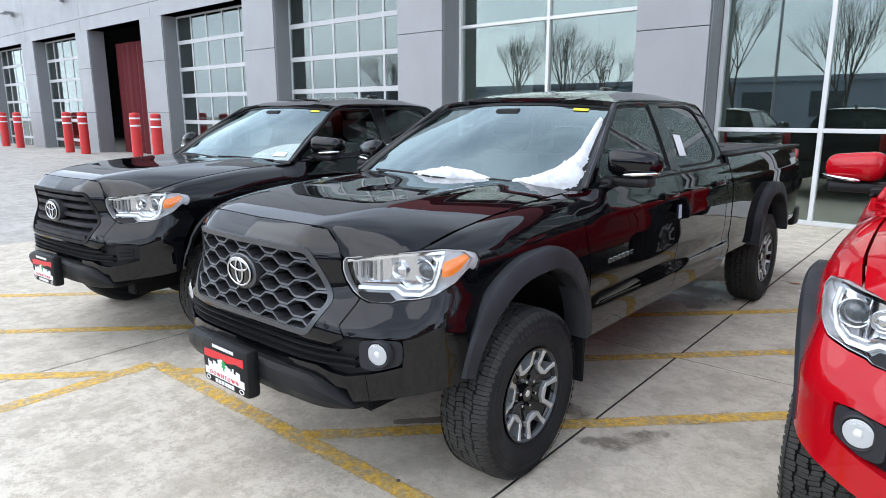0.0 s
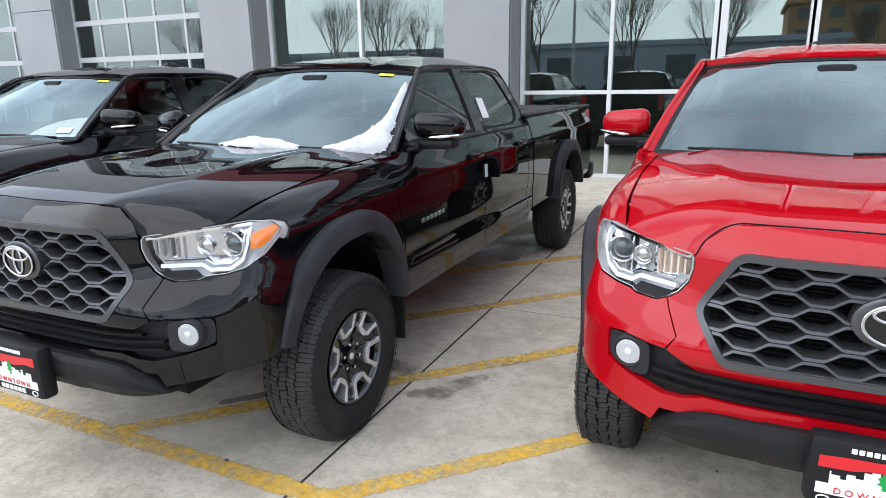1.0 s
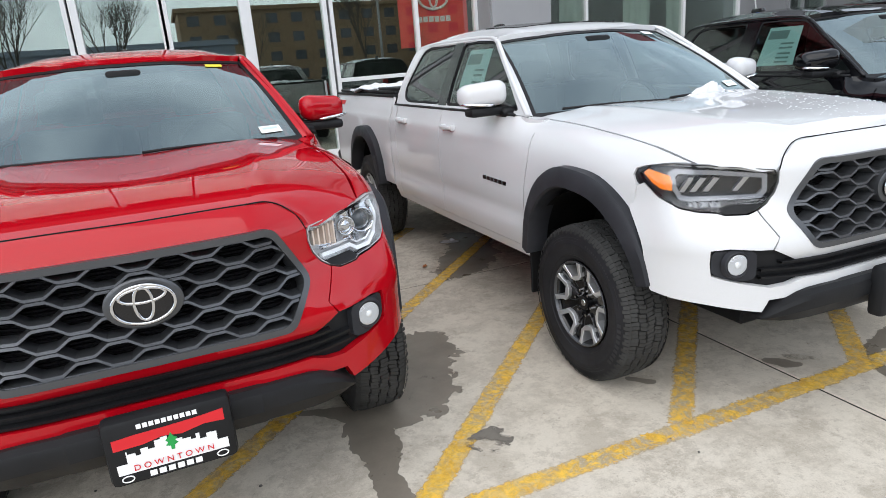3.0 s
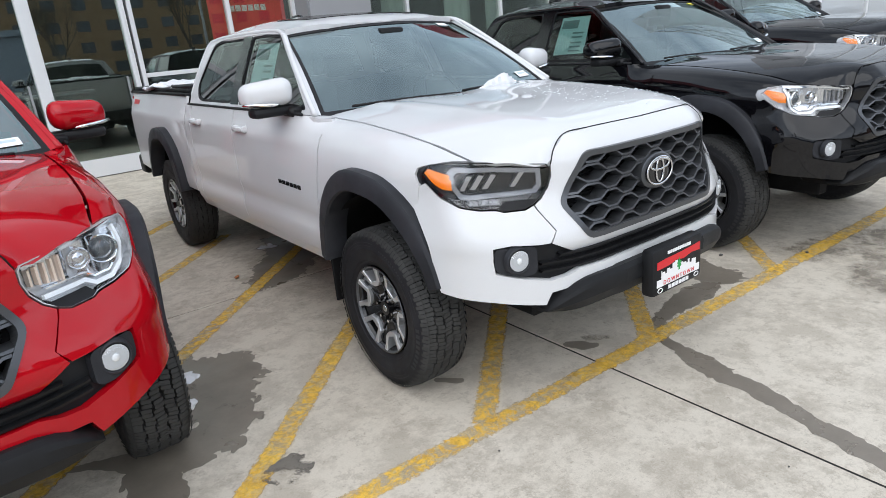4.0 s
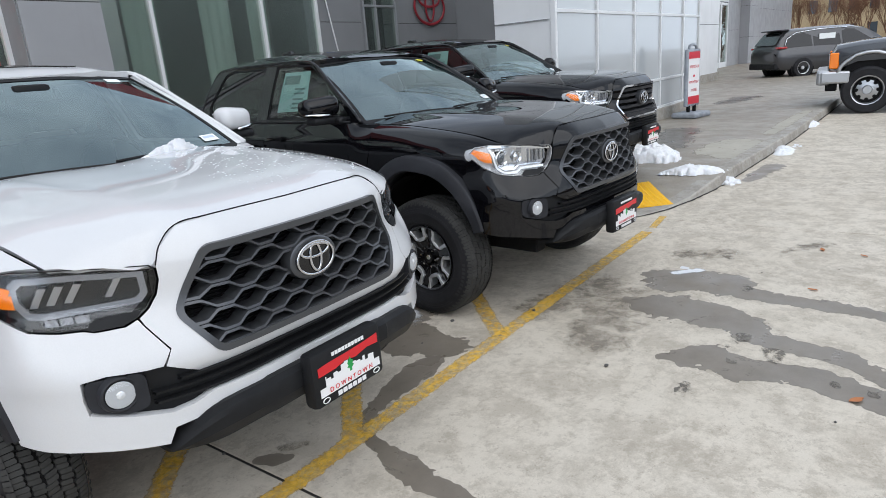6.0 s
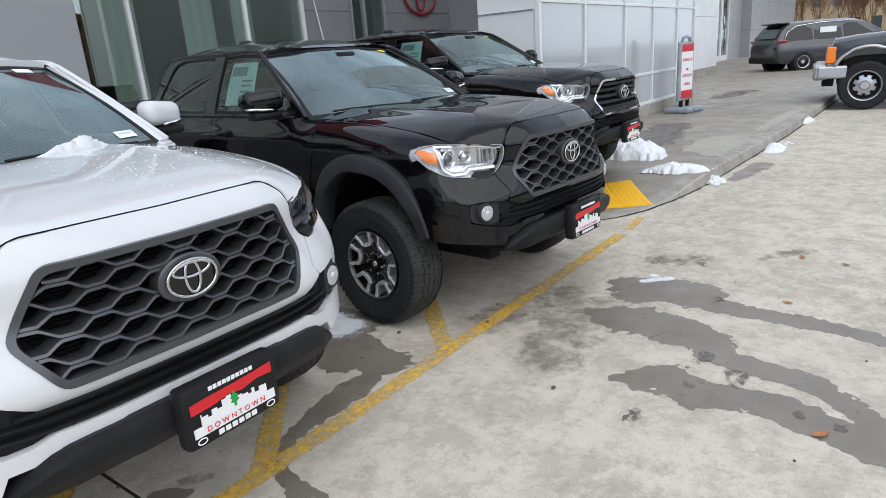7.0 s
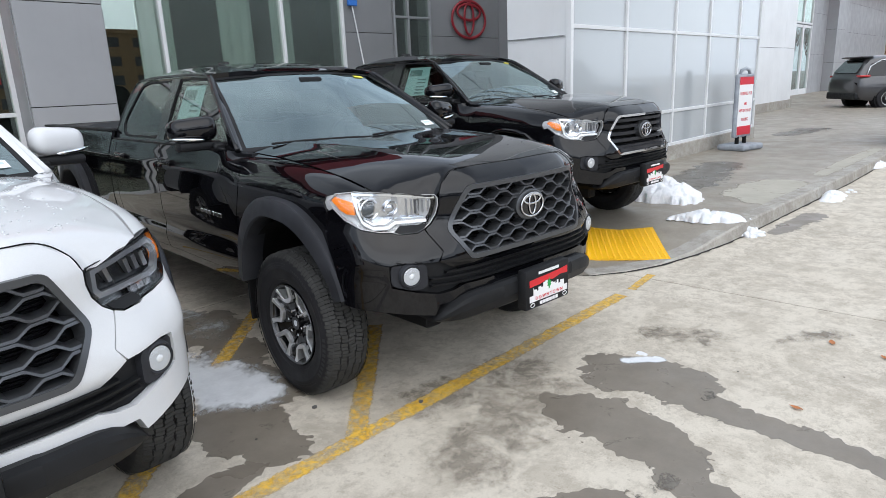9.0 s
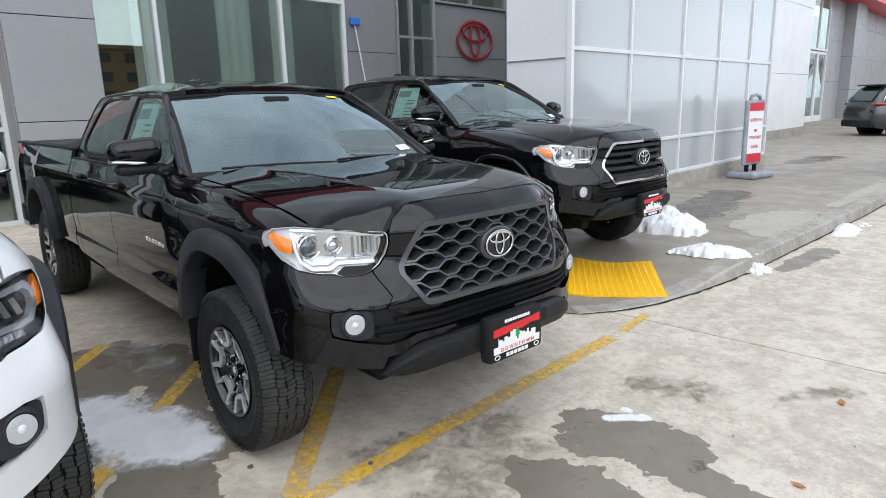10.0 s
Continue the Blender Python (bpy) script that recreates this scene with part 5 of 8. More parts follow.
def make_wheel(parent, m):
    """A tyre on a two-tone alloy rim: six black pockets between six bright forks."""
    w = link_mesh("wheel", sheet("tyre", tyre_mesh)[0], parent, "black all-terrain tyre on a black and machined silver rim")
    w.matrix_basis = m
    part("tread", sheet("tyre", tyre_mesh)[1], None, w)["kind"] = "stuff"
    part("sidewall_mark", sheet("swall", sidewall_marks), None, w)["kind"] = "stuff"
    part("rim", sheet("rim", lambda: lathe("rim", [(-0.085, 0.198), (-0.08, 0.192), (0.01, 0.186), (0.070, 0.188), (0.096, 0.194), (0.106, 0.203), (0.106, 0.208), (0.09, 0.206)], GLOSSY)), None, w)
    part("lip", sheet("lip", lambda: lathe("lip", [(0.098, 0.1955), (0.1085, 0.2015), (0.1085, 0.2045), (0.104, 0.2065)], GUNMETAL)), None, w)
    part("brake_disc", sheet("disc", lambda: from_bm("brake_disc", cyl(cyl(bmesh.new(), (-0.03, 0, 0), (-0.01, 0, 0), 0.150, 32), (-0.08, 0, 0), (-0.02, 0, 0), 0.186, 24), LINER, angle=40)), None, w)

    def plate_mesh(name, polys, mat, bev=0.0022):
        """Plates of (across, out) outlines, each with a front and a back depth, the front edge cut at a slant."""
        bm = bmesh.new()
        for poly, x0, xa, xb in polys:
            n = len(poly)
            cx, cy = sum(p[0] for p in poly) / n, sum(p[1] for p in poly) / n
            rows = []
            for dx, e in ((None, 0.0), (-bev, 0.0), (0.0, bev)):
                row = []
                for i, (a, o) in enumerate(poly):
                    p, q = Vector(poly[i - 1]), Vector(poly[(i + 1) % n])
                    d = (q - p).normalized()
                    t = Vector((-d.y, d.x))
                    if sum((poly[j - 1][0] * poly[j][1] - poly[j][0] * poly[j - 1][1]) for j in range(n)) < 0:
                        t = -t
                    a2, o2 = a + t.x * e, o + t.y * e
                    x = x0 if dx is None else xa + (xb - xa) * (o - 0.10) / 0.10 + dx
                    row.append(bm.verts.new((x, o2, a2)))
                rows.append(row)
            for r0, r1 in zip(rows, rows[1:]):
                for i in range(n):
                    bm.faces.new((r0[i], r0[(i + 1) % n], r1[(i + 1) % n], r1[i]))
            bm.faces.new(rows[-1])
        bm.normal_update()
        bmesh.ops.triangulate(bm, faces=[f for f in bm.faces if len(f.verts) > 4])
        bmesh.ops.recalc_face_normals(bm, faces=bm.faces)
        return from_bm(name, bm, mat)

    fork = [(-0.0745, 0.1840), (-0.0550, 0.1530), (-0.0485, 0.1240), (-0.0170, 0.1080), (0.0170, 0.1080), (0.0485, 0.1240), (0.0550, 0.1530), (0.0745, 0.1840),
            (0.0500, 0.1935), (0.0375, 0.1580), (0.0260, 0.1310), (-0.0260, 0.1310), (-0.0375, 0.1580), (-0.0500, 0.1935)]
    arm = [(-0.030, 0.040), (0.030, 0.040), (0.026, 0.085), (0.042, 0.130), (0.040, 0.192), (-0.040, 0.192), (-0.042, 0.130), (-0.026, 0.085)]
    web = [(-0.016, 0.055), (0.016, 0.055), (0.046, 0.118), (0.017, 0.104), (-0.017, 0.104), (-0.046, 0.118)]
    for i in range(6):
        turn = Matrix.Rotation(2 * math.pi * i / 6, 4, "X")
        half_turn = Matrix.Rotation(2 * math.pi * (i + 0.5) / 6, 4, "X")
        part("spoke", sheet("spoke", lambda: plate_mesh("spoke", [(arm, 0.02, 0.066, 0.086)], GLOSSY)), None, w).matrix_basis = turn
        part("web", sheet("web", lambda: plate_mesh("web", [(web, 0.02, 0.074, 0.084)], GLOSSY)), None, w).matrix_basis = half_turn
        part("spoke_face", sheet("spoke_face", lambda: plate_mesh("spoke_face", [(fork, 0.03, 0.088, 0.1065)], SILVER)), None, w).matrix_basis = half_turn
        for s in (-1, 1):
            edge_line = [(s * 0.0265, 0.176), (s * 0.0245, 0.176), (s * 0.0255, 0.128), (s * 0.0115, 0.080), (s * 0.0135, 0.079), (s * 0.0280, 0.127)]
            part("pocket_edge", sheet(("pocket_edge", s), lambda: plate_mesh("pocket_edge", [(edge_line, 0.05, 0.074, 0.094)], GUNMETAL, 0.0004)), None, w).matrix_basis = turn

    def cap():
        bm = cyl(bmesh.new(), (0.02, 0, 0), (0.080, 0, 0), 0.042, 24, 0.034)
        return from_bm("hub_cap", bm, GLOSSY, angle=40)

    part("hub_cap", sheet("hub_cap", cap), None, w)
    for i in range(6):
        part("lug_nut", sheet("lug_nut", lambda: from_bm("lug_nut", cyl(bmesh.new(), (0.03, 0.060, 0), (0.084, 0.060, 0), 0.0095, 6, 0.007), CHROME)), None, w).matrix_basis = Matrix.Rotation(2 * math.pi * (i + 0.5) / 6, 4, "X")
    part("cap_mark", sheet("cap_mark", lambda: from_bm("cap_mark", cyl(bmesh.new(), (0.079, 0, 0), (0.0815, 0, 0), 0.017, 20, 0.015), CHROME, angle=40)), None, w)
    return w


# --- front details ---
GH, GA, GP = 0.0368, 0.0128, 0.172  # rows, wave height and wave length of the mesh grille


def grille_bar(j):
    vs, fs = [], []
    zj = 0.741 + GH * j
    sg = 1 if j % 2 else -1
    lim = hex_half(min(1.052, max(0.756, zj)))
    n = int(2 * lim / 0.0075)
    for i in range(n + 1):
        s = -lim + 2 * lim * i / n
        tri = 4 * abs((s / GP) % 1.0 - 0.5) - 1
        z = max(0.757, min(1.050, zj + sg * GA * max(-1, min(1, tri * 2.3))))
        for dz, off in ((0.0084, -0.060), (0.0070, -0.011), (0.0052, -0.003), (-0.0030, -0.0015), (-0.0056, -0.008), (-0.0084, -0.060)):
            vs.append(front(s, z + dz, off))
    for i in range(n):
        for k in range(5):
            a = 6 * i + k
            fs.append((a, a + 1, a + 7, a + 6))
    bm = bmesh.new()
    bm.from_mesh(raw("mesh_bar", vs, fs, GUNMETAL))
    bmesh.ops.recalc_face_normals(bm, faces=bm.faces)
    return from_bm("mesh_bar", bm, GUNMETAL, angle=25)


def slat_mesh(rows, lims, depth, h, mat, name, d0=-0.01):
    vs, fs = [], []
    for z, lim in zip(rows, lims):
        n = 24
        k0 = len(vs)
        for i in range(n + 1):
            s = -lim + 2 * lim * i / n
            for dz, off in ((h * 0.6, d0 - depth), (h * 0.5, d0), (-h * 0.5, d0 - 0.004), (-h * 0.6, d0 - depth)):
                vs.append(front(s, z + dz, off))
        for i in range(n):
            for k in range(3):
                a = k0 + 4 * i + k
                fs.append((a, a + 1, a + 5, a + 4))
    bm = bmesh.new()
    bm.from_mesh(raw(name, vs, fs, mat))
    bmesh.ops.recalc_face_normals(bm, faces=bm.faces)
    return from_bm(name, bm, mat, angle=30)


def oval(cx, y, cz, a, b, r, mat, name, n=36, tilt=0.0):
    pts = [(cx + a * math.cos(2 * math.pi * i / n), y + tilt * b * math.sin(2 * math.pi * i / n), cz + b * math.sin(2 * math.pi * i / n)) for i in range(n)]
    return tube_mesh(name, pts, r, mat, True, 8, 0.7)


def disc_mesh(name, cx, y, cz, a, b, depth, mat, n=36):
    vs = [(cx + a * k * math.cos(2 * math.pi * i / n), yy, cz + b * k * math.sin(2 * math.pi * i / n)) for yy, k in ((y + depth, 1.0), (y, 1.0), (y - 0.004, 0.93)) for i in range(n)]
    fs = [(r * n + i, r * n + (i + 1) % n, (r + 1) * n + (i + 1) % n, (r + 1) * n + i) for r in (0, 1) for i in range(n)] + [tuple(2 * n + i for i in range(n))]
    bm = bmesh.new()
    bm.from_mesh(raw(name, vs, fs, mat))
    bmesh.ops.recalc_face_normals(bm, faces=bm.faces)
    return from_bm(name, bm, mat, angle=35)


def skid_mesh():
    """The black lower bar of the front bumper, thick in the middle, its ends cut back."""
    vs, fs = [], []
    st = [(0, 0.605, 0.475, 0.868), (0.18, 0.605, 0.475, 0.868), (0.262, 0.604, 0.474, 0.866), (0.278, 0.600, 0.473, 0.858), (0.36, 0.599, 0.470, 0.850), (0.42, 0.594, 0.466, 0.840),
          (0.465, 0.582, 0.464, 0.826), (0.505, 0.560, 0.464, 0.806), (0.54, 0.530, 0.466, 0.780), (0.565, 0.502, 0.468, 0.755), (0.578, 0.486, 0.470, 0.735)]
    st = [(-s, a, b, c) for s, a, b, c in reversed(st[1:])] + st
    for l, zt, zb, f in st:
        h = zt - zb
        for df, z in ((-0.10, zt - 0.03 * h), (-0.03, zt), (-0.006, zt - 0.09 * h), (0.0, zt - 0.23 * h), (-0.004, zb + 0.45 * h), (-0.030, zb + 0.10 * h), (-0.05, zb), (-0.14, zb + 0.01)):
            vs.append((l, -(f + df), z))
    k = 8
    for i in range(len(st) - 1):
        for j in range(k - 1):
            fs.append((i * k + j, i * k + j + 1, (i + 1) * k + j + 1, (i + 1) * k + j))
    fs += [tuple(range(k)), tuple((len(st) - 1) * k + j for j in range(k))]
    bm = bmesh.new()
    bm.from_mesh(raw("skid_bar", vs, fs, PLASTIC))
    bmesh.ops.recalc_face_normals(bm, faces=bm.faces)
    return from_bm("skid_bar", bm, PLASTIC, angle=24)


def flip_s(poly, side):
    return [(side * s, z) for s, z in poly]


LAMP = [(0.503, 0.990), (0.504, 1.022), (0.514, 1.036), (0.60, 1.045), (0.72, 1.058), (0.86, 1.067), (0.945, 1.058), (0.988, 1.026), (0.975, 0.993), (0.93, 0.945), (0.86, 0.908), (0.78, 0.890), (0.715, 0.886), (0.692, 0.877), (0.615, 0.878), (0.578, 0.892), (0.545, 0.914), (0.516, 0.950)]


def headlamp(truck, side, led, clear=False):
    """A lamp unit: dark bowl, reflectors, lens, amber corner and clear cover."""
    L = flip_s(LAMP, side)
    out = (side * 0.4, -1, 0.1)
    lamp = part("headlamp", sheet(("lamp", side, led), lambda: panel("headlamp", L, [], 0.03, front_off(-0.052), LAMPDARK if led else LAMPSHELL, 0.01, out)), None, truck,
                "dark LED headlamp with amber corner" if led else "bright chrome headlamp with clear corner" if clear else "bright chrome headlamp with amber corner")
    rim_in = [(s * 0.985 + 0.011, z * 0.975 + 0.024) for s, z in LAMP]
    part("bezel", sheet(("bezel", side, led), lambda: panel("bezel", L, [flip_s(rim_in, side)], 0.03, front_off(-0.003), GLOSSY if led else LAMPSHELL, 0.055, out)), None, lamp)
    if led:
        loop_out = [(0.530, 1.020), (0.700, 1.039), (0.850, 1.047), (0.878, 1.032), (0.882, 0.985), (0.846, 0.934), (0.800, 0.924), (0.550, 0.930), (0.528, 0.955)]
        loop_in = [(0.548, 1.006), (0.700, 1.022), (0.838, 1.029), (0.856, 1.018), (0.858, 0.988), (0.832, 0.950), (0.795, 0.942), (0.562, 0.946), (0.546, 0.962)]
        part("light_guide", sheet(("guide", side), lambda: panel("light_guide", flip_s(loop_out, side), [flip_s(loop_in, side)], 0.02, front_off(-0.012), LAMPGUIDE, 0.02, out)), None, lamp, "pale grey light guide")
        for i, (c, w) in enumerate(((0.690, 0.020), (0.735, 0.022), (0.780, 0.022), (0.590, 0.018))):
            cell = [(c + 0.020, 0.955), (c + 0.020 + w, 0.957), (c + w - 0.008, 1.012), (c - 0.008, 1.009)]
            part("reflector", sheet(("cell", side, i), lambda: panel("reflector", flip_s(cell, side), [], 0.02, lambda a, b: front(a, b, -0.030 + 0.25 * (b - 0.985)), DULLCHROME, 0.02, out)), None, lamp, "bright slanted reflector")
        for i in range(3):
            cell = [(0.685 + 0.040 * i, 0.900), (0.719 + 0.040 * i, 0.900 + 0.001 * i), (0.719 + 0.040 * i, 0.920), (0.685 + 0.040 * i, 0.919)]
            part("lower_reflector", sheet(("lowr", side, i), lambda: panel("lower_reflector", flip_s(cell, side), [], 0.01, lambda a, b: front(a, b, -0.022 + 0.004 * math.sin(a * 260) * math.sin(b * 260)), LAMPGUIDE, 0.01, out)), None, lamp)
    else:
        bowl = [(0.512, 1.014), (0.70, 1.040), (0.848, 1.048), (0.852, 1.0), (0.836, 0.945), (0.80, 0.918), (0.72, 0.915), (0.69, 0.932), (0.56, 0.936), (0.52, 0.965)]
        part("reflector", sheet(("bowl", side), lambda: panel("reflector", flip_s(bowl, side), [], 0.010, lambda a, b: front(a, b, -0.040 - 0.014 * math.sin((abs(a) - 0.60) * 26) ** 2), LAMPMID, 0.01, out)), None, lamp, "bright reflector bowl")

        def band(pts, w, o, name, mat):
            """A narrow strip along points."""
            q = smooth_path(pts, 1)
            a, b = [], []
            for i, p in enumerate(q):
                d = (Vector(q[min(i + 1, len(q) - 1)]) - Vector(q[max(i - 1, 0)])).normalized()
                a.append((p[0] - d.y * w / 2, p[1] + d.x * w / 2))
                b.append((p[0] + d.y * w / 2, p[1] - d.x * w / 2))
            return panel(name, flip_s(a + b[::-1], side), [], 0.02, front_off(o), mat, 0.014, out)
        drl = [(0.555, 0.926), (0.690, 0.924), (0.722, 0.904), (0.790, 0.904), (0.838, 0.934), (0.860, 0.985), (0.862, 1.044)]
        part("light_strip", sheet(("drl", side), lambda: band(drl, 0.013, -0.012, "light_strip", LAMPWHITE)), None, lamp, "pale running-light strip")
        part("light_strip", sheet(("drl2", side), lambda: band([(0.565, 0.944), (0.696, 0.942), (0.728, 0.922), (0.786, 0.922), (0.824, 0.946), (0.842, 0.985), (0.843, 1.030)], 0.006, -0.016, "light_strip", CHROME)), None, lamp)
        part("light_strip", sheet(("drt", side), lambda: band([(0.515, 1.024), (0.600, 1.034), (0.720, 1.048), (0.866, 1.055)], 0.010, -0.010, "light_strip", LAMPCHROME)), None, lamp)
        for i in range(5):
            c = 0.528 + 0.024 * i
            fin = [(c, 0.962 - 0.004 * i), (c + 0.007, 0.961 - 0.004 * i), (c + 0.007, 1.010 + 0.003 * i), (c, 1.009 + 0.003 * i)]
            part("reflector_fin", sheet(("fin", side, i, clear), lambda: panel("reflector_fin", flip_s(fin, side), [], 0.03, front_off(-0.026), PEACH if clear else LAMPGUIDE, 0.018, out)), None, lamp)
        for k, (cs, cz, rr) in enumerate(((0.785, 0.985, 1.0), (0.690, 0.986, 0.72))):
            c = Vector(front(side * cs, cz, -0.030))
            d = Vector((side * 0.15, -1, 0)).normalized()
            turn = Matrix.Translation(c) @ d.to_track_quat("X", "Z").to_matrix().to_4x4() @ Matrix.Scale(rr, 4)

            def projector():
                me = lathe("projector_ring", [(-0.04, 0.044), (0.004, 0.046), (0.007, 0.043), (0.004, 0.039), (-0.012, 0.034), (-0.016, 0.028)], CHROME, 32, 40)
                me.transform(turn)
                return me
            part("projector_ring", sheet(("proj", side, k), projector), None, lamp)

            def lens():
                me = lathe("projector_lens", [(-0.012, 0.034), (0.0, 0.026), (0.006, 0.014), (0.008, 0.0)], BULB_DARK if k == 0 else LAMPMID, 32, 60)
                me.transform(turn)
                return me
            part("projector_lens", sheet(("plens", side, k), lens), None, lamp, "dark glass projector lens" if k == 0 else "bright inner reflector")
    amb = [(0.874, 1.022), (0.944, 1.044), (0.966, 1.028), (0.942, 0.992), (0.912, 0.972), (0.874, 0.968)]
    part("clear_corner" if clear else "amber_corner", sheet(("amb", side), lambda: panel("amber_corner", flip_s(amb, side), [], 0.02, front_off(-0.012), AMBER, 0.03, out)) if not clear else sheet(("ambc", side), lambda: panel("clear_corner", flip_s(amb, side), [], 0.02, front_off(-0.03), LAMPSHELL, 0.03, out)), None, lamp, "clear ribbed corner" if clear else "amber corner reflector")
    ins = [(0.616, 0.880), (0.690, 0.879), (0.708, 0.888), (0.680, 0.912), (0.560, 0.912), (0.580, 0.894)]
    part("lower_insert", sheet(("ins", side), lambda: panel("lower_insert", flip_s(ins, side), [], 0.02, front_off(0.001), PLASTIC, 0.03, out)), None, lamp, "ribbed black insert")
    cov = part("cover", sheet(("cov", side), lambda: panel("cover", flip_s(rim_in, side), [], 0.025, front_off(-0.004), COVER, 0.002, out)), None, lamp, "clear plastic cover")
    cov.visible_shadow = False


LAMPGUIDE = base_mat("light_guide", (0.22, 0.225, 0.24), 0.22, 0.3, 0.6)
PEACH = base_mat("amber_tinted_reflector", (0.88, 0.72, 0.60), 0.2, 0.4)
LAMPSHELL = base_mat("lamp_shell", (0.52, 0.525, 0.535), 0.25, 0.35)
BULB_DARK = base_mat("projector_glass", (0.05, 0.06, 0.07), 0.03, 0.0, 1.0)


def text_mesh(body, size, depth=0.0006):
    cu = bpy.data.curves.new("lettering", "FONT")
    cu.body, cu.size, cu.align_x, cu.align_y, cu.extrude = body, size, "CENTER", "CENTER", depth
    tmp = new("lettering", cu)
    bpy.context.view_layer.update()
    me = bpy.data.meshes.new_from_object(tmp)
    bpy.data.objects.remove(tmp)
    return me


def plate(truck, z=0.545, f=0.905):
    """A dealer's plate in a black holder: red field, white skyline and a word; names stand as bars."""
    h = part("dealer_plate", sheet("pl_holder", lambda: from_bm("holder", boxm((-0.170, -f - 0.012, z - 0.098), (0.170, -f + 0.05, z + 0.102), 0.018, 2), PLASTIC, angle=35)), None, truck, "red, white and black dealer plate in a black holder")
    y = -f - 0.0135

    def flat(name, poly, mat, k=0):
        return part(name, sheet(("pl", name, k), lambda: raw(name, [(a, y - 0.0006 * k, z + b) for a, b in poly] + [(a, y + 0.004, z + b) for a, b in poly],
                    [tuple(range(len(poly)))] + [(i, (i + 1) % len(poly), len(poly) + (i + 1) % len(poly), len(poly) + i) for i in range(len(poly))], mat)), None, h)
    flat("red_field", [(-0.146, 0.018), (-0.07, 0.020), (-0.02, 0.030), (0.03, 0.022), (0.09, 0.034), (0.146, 0.030), (0.146, 0.066), (0.08, 0.060), (0.0, 0.056), (-0.09, 0.054), (-0.146, 0.050)], PLATERED, 0)
    flat("lower_strip", [(-0.146, -0.058), (0.146, -0.058), (0.146, -0.027), (-0.146, -0.027)], PLATEWHITE, 0)
    sky_line = [(-0.118, -0.028), (0.118, -0.028)]
    rnd = random.Random(3)
    x = 0.118
    tops = []
    while x > -0.117:
        w = rnd.uniform(0.010, 0.022)
        hgt = 0.0 + rnd.uniform(-0.012, 0.012) + 0.018 * math.exp(-((x + 0.01) / 0.05) ** 2)
        tops += [(x, hgt), (max(x - w, -0.118), hgt)]
        x -= w
    flat("skyline", sky_line + tops, PLATEWHITE, 1)
    flat("tree_mark", [(-0.004, -0.018), (0.006, -0.018), (0.006, -0.006), (0.017, 0.0), (0.010, 0.008), (0.016, 0.016), (0.006, 0.022), (0.001, 0.036), (-0.006, 0.022), (-0.015, 0.014), (-0.009, 0.006), (-0.016, -0.002), (-0.004, -0.006)], PLATEGREEN, 2)
    def bars(name, n, x0, x1, zz, hh):
        w = (x1 - x0) / n
        for i in range(n):
            part(name, sheet(("plb", name, i), lambda: from_bm(name, boxm((x0 + w * i + w * 0.1, y - 0.0008, z + zz - hh / 2), (x0 + w * (i + 0.86), y + 0.003, z + zz + hh / 2)), PLATEWHITE)), None, h)
    bars("upper_bar", 10, -0.080, 0.080, 0.076, 0.013)
    bars("lower_bar", 6, -0.072, 0.072, -0.0735, 0.016)
    for sx in (-0.125, 0.125):
        part("round_mark", sheet(("plr", sx), lambda: tube_mesh("round_mark", [(sx + 0.015 * math.cos(g), y, z - 0.073 + 0.009 * math.sin(g)) for g in np.linspace(0, 6.283, 20)[:-1]], 0.002, PLATEWHITE, True, 6)), None, h)

    def word():
        me = text_mesh("D O W N T O W N", 0.0235)
        me.transform(Matrix.Translation((0, y - 0.0018, z - 0.0445)) @ Matrix.Rotation(radians(90), 4, "X") @ Matrix.Diagonal((1.05, 1.05, 1, 1)))
        me.materials.clear()
        me.materials.append(PLATERED)
        return me
    part("word", sheet("pl_word", word), None, h, "thin red capital letters")


def wiper(truck, l0, l1, k):
    pts = []
    for i in range(9):
        l = l0 + (l1 - l0) * i / 8
        p = Vector(ws(l / 0.70, 0.012 + 0.03 * math.sin(math.pi * i / 8 * 0.7)))
        pts.append(p + Vector((0, -0.010, 0.008)))
    part("wiper", sheet(("wiper", k), lambda: tube_mesh("wiper", pts, 0.0065, PLASTIC, False, 6)), None, truck)


def ws(u, v, off=0.0):
    """The windshield: u from -1 to 1 across, v from 0 to 1 up."""
    l = u * (0.766 + (0.598 - 0.766) * v)
    f0, z0 = -0.43 - 0.13 * u * u, 1.196
    f1, z1 = -1.135 - 0.085 * u * u, 1.622 - 0.030 * u * u
    b = 0.022 * math.sin(math.pi * v) + off
    return (l, -(f0 + (f1 - f0) * v + b * 0.52), z0 + (z1 - z0) * v + b * 0.85)


def pillar_mesh(side, mat):
    vs, fs, n, k = [], [], 14, 6
    for i in range(n + 1):
        v = i / n
        a = Vector(ws(side, v))
        f, z = -0.55 + (-1.190 + 0.55) * v, 1.203 + (1.618 - 1.203) * v
        c = Vector(cab_map(side)(f, z))
        b = (a + c) / 2 + Vector((side * 0.012, -0.012, 0.009))
        for j in range(k):
            t = j / (k - 1)
            vs.append(a * (1 - t) ** 2 + b * 2 * t * (1 - t) + c * t * t)
    for i in range(n):
        for j in range(k - 1):
            q = (i * k + j, i * k + j + 1, (i + 1) * k + j + 1, (i + 1) * k + j)
            fs.append(q if side > 0 else q[::-1])
    return raw("windshield_pillar", vs, fs, mat, smooth=True)


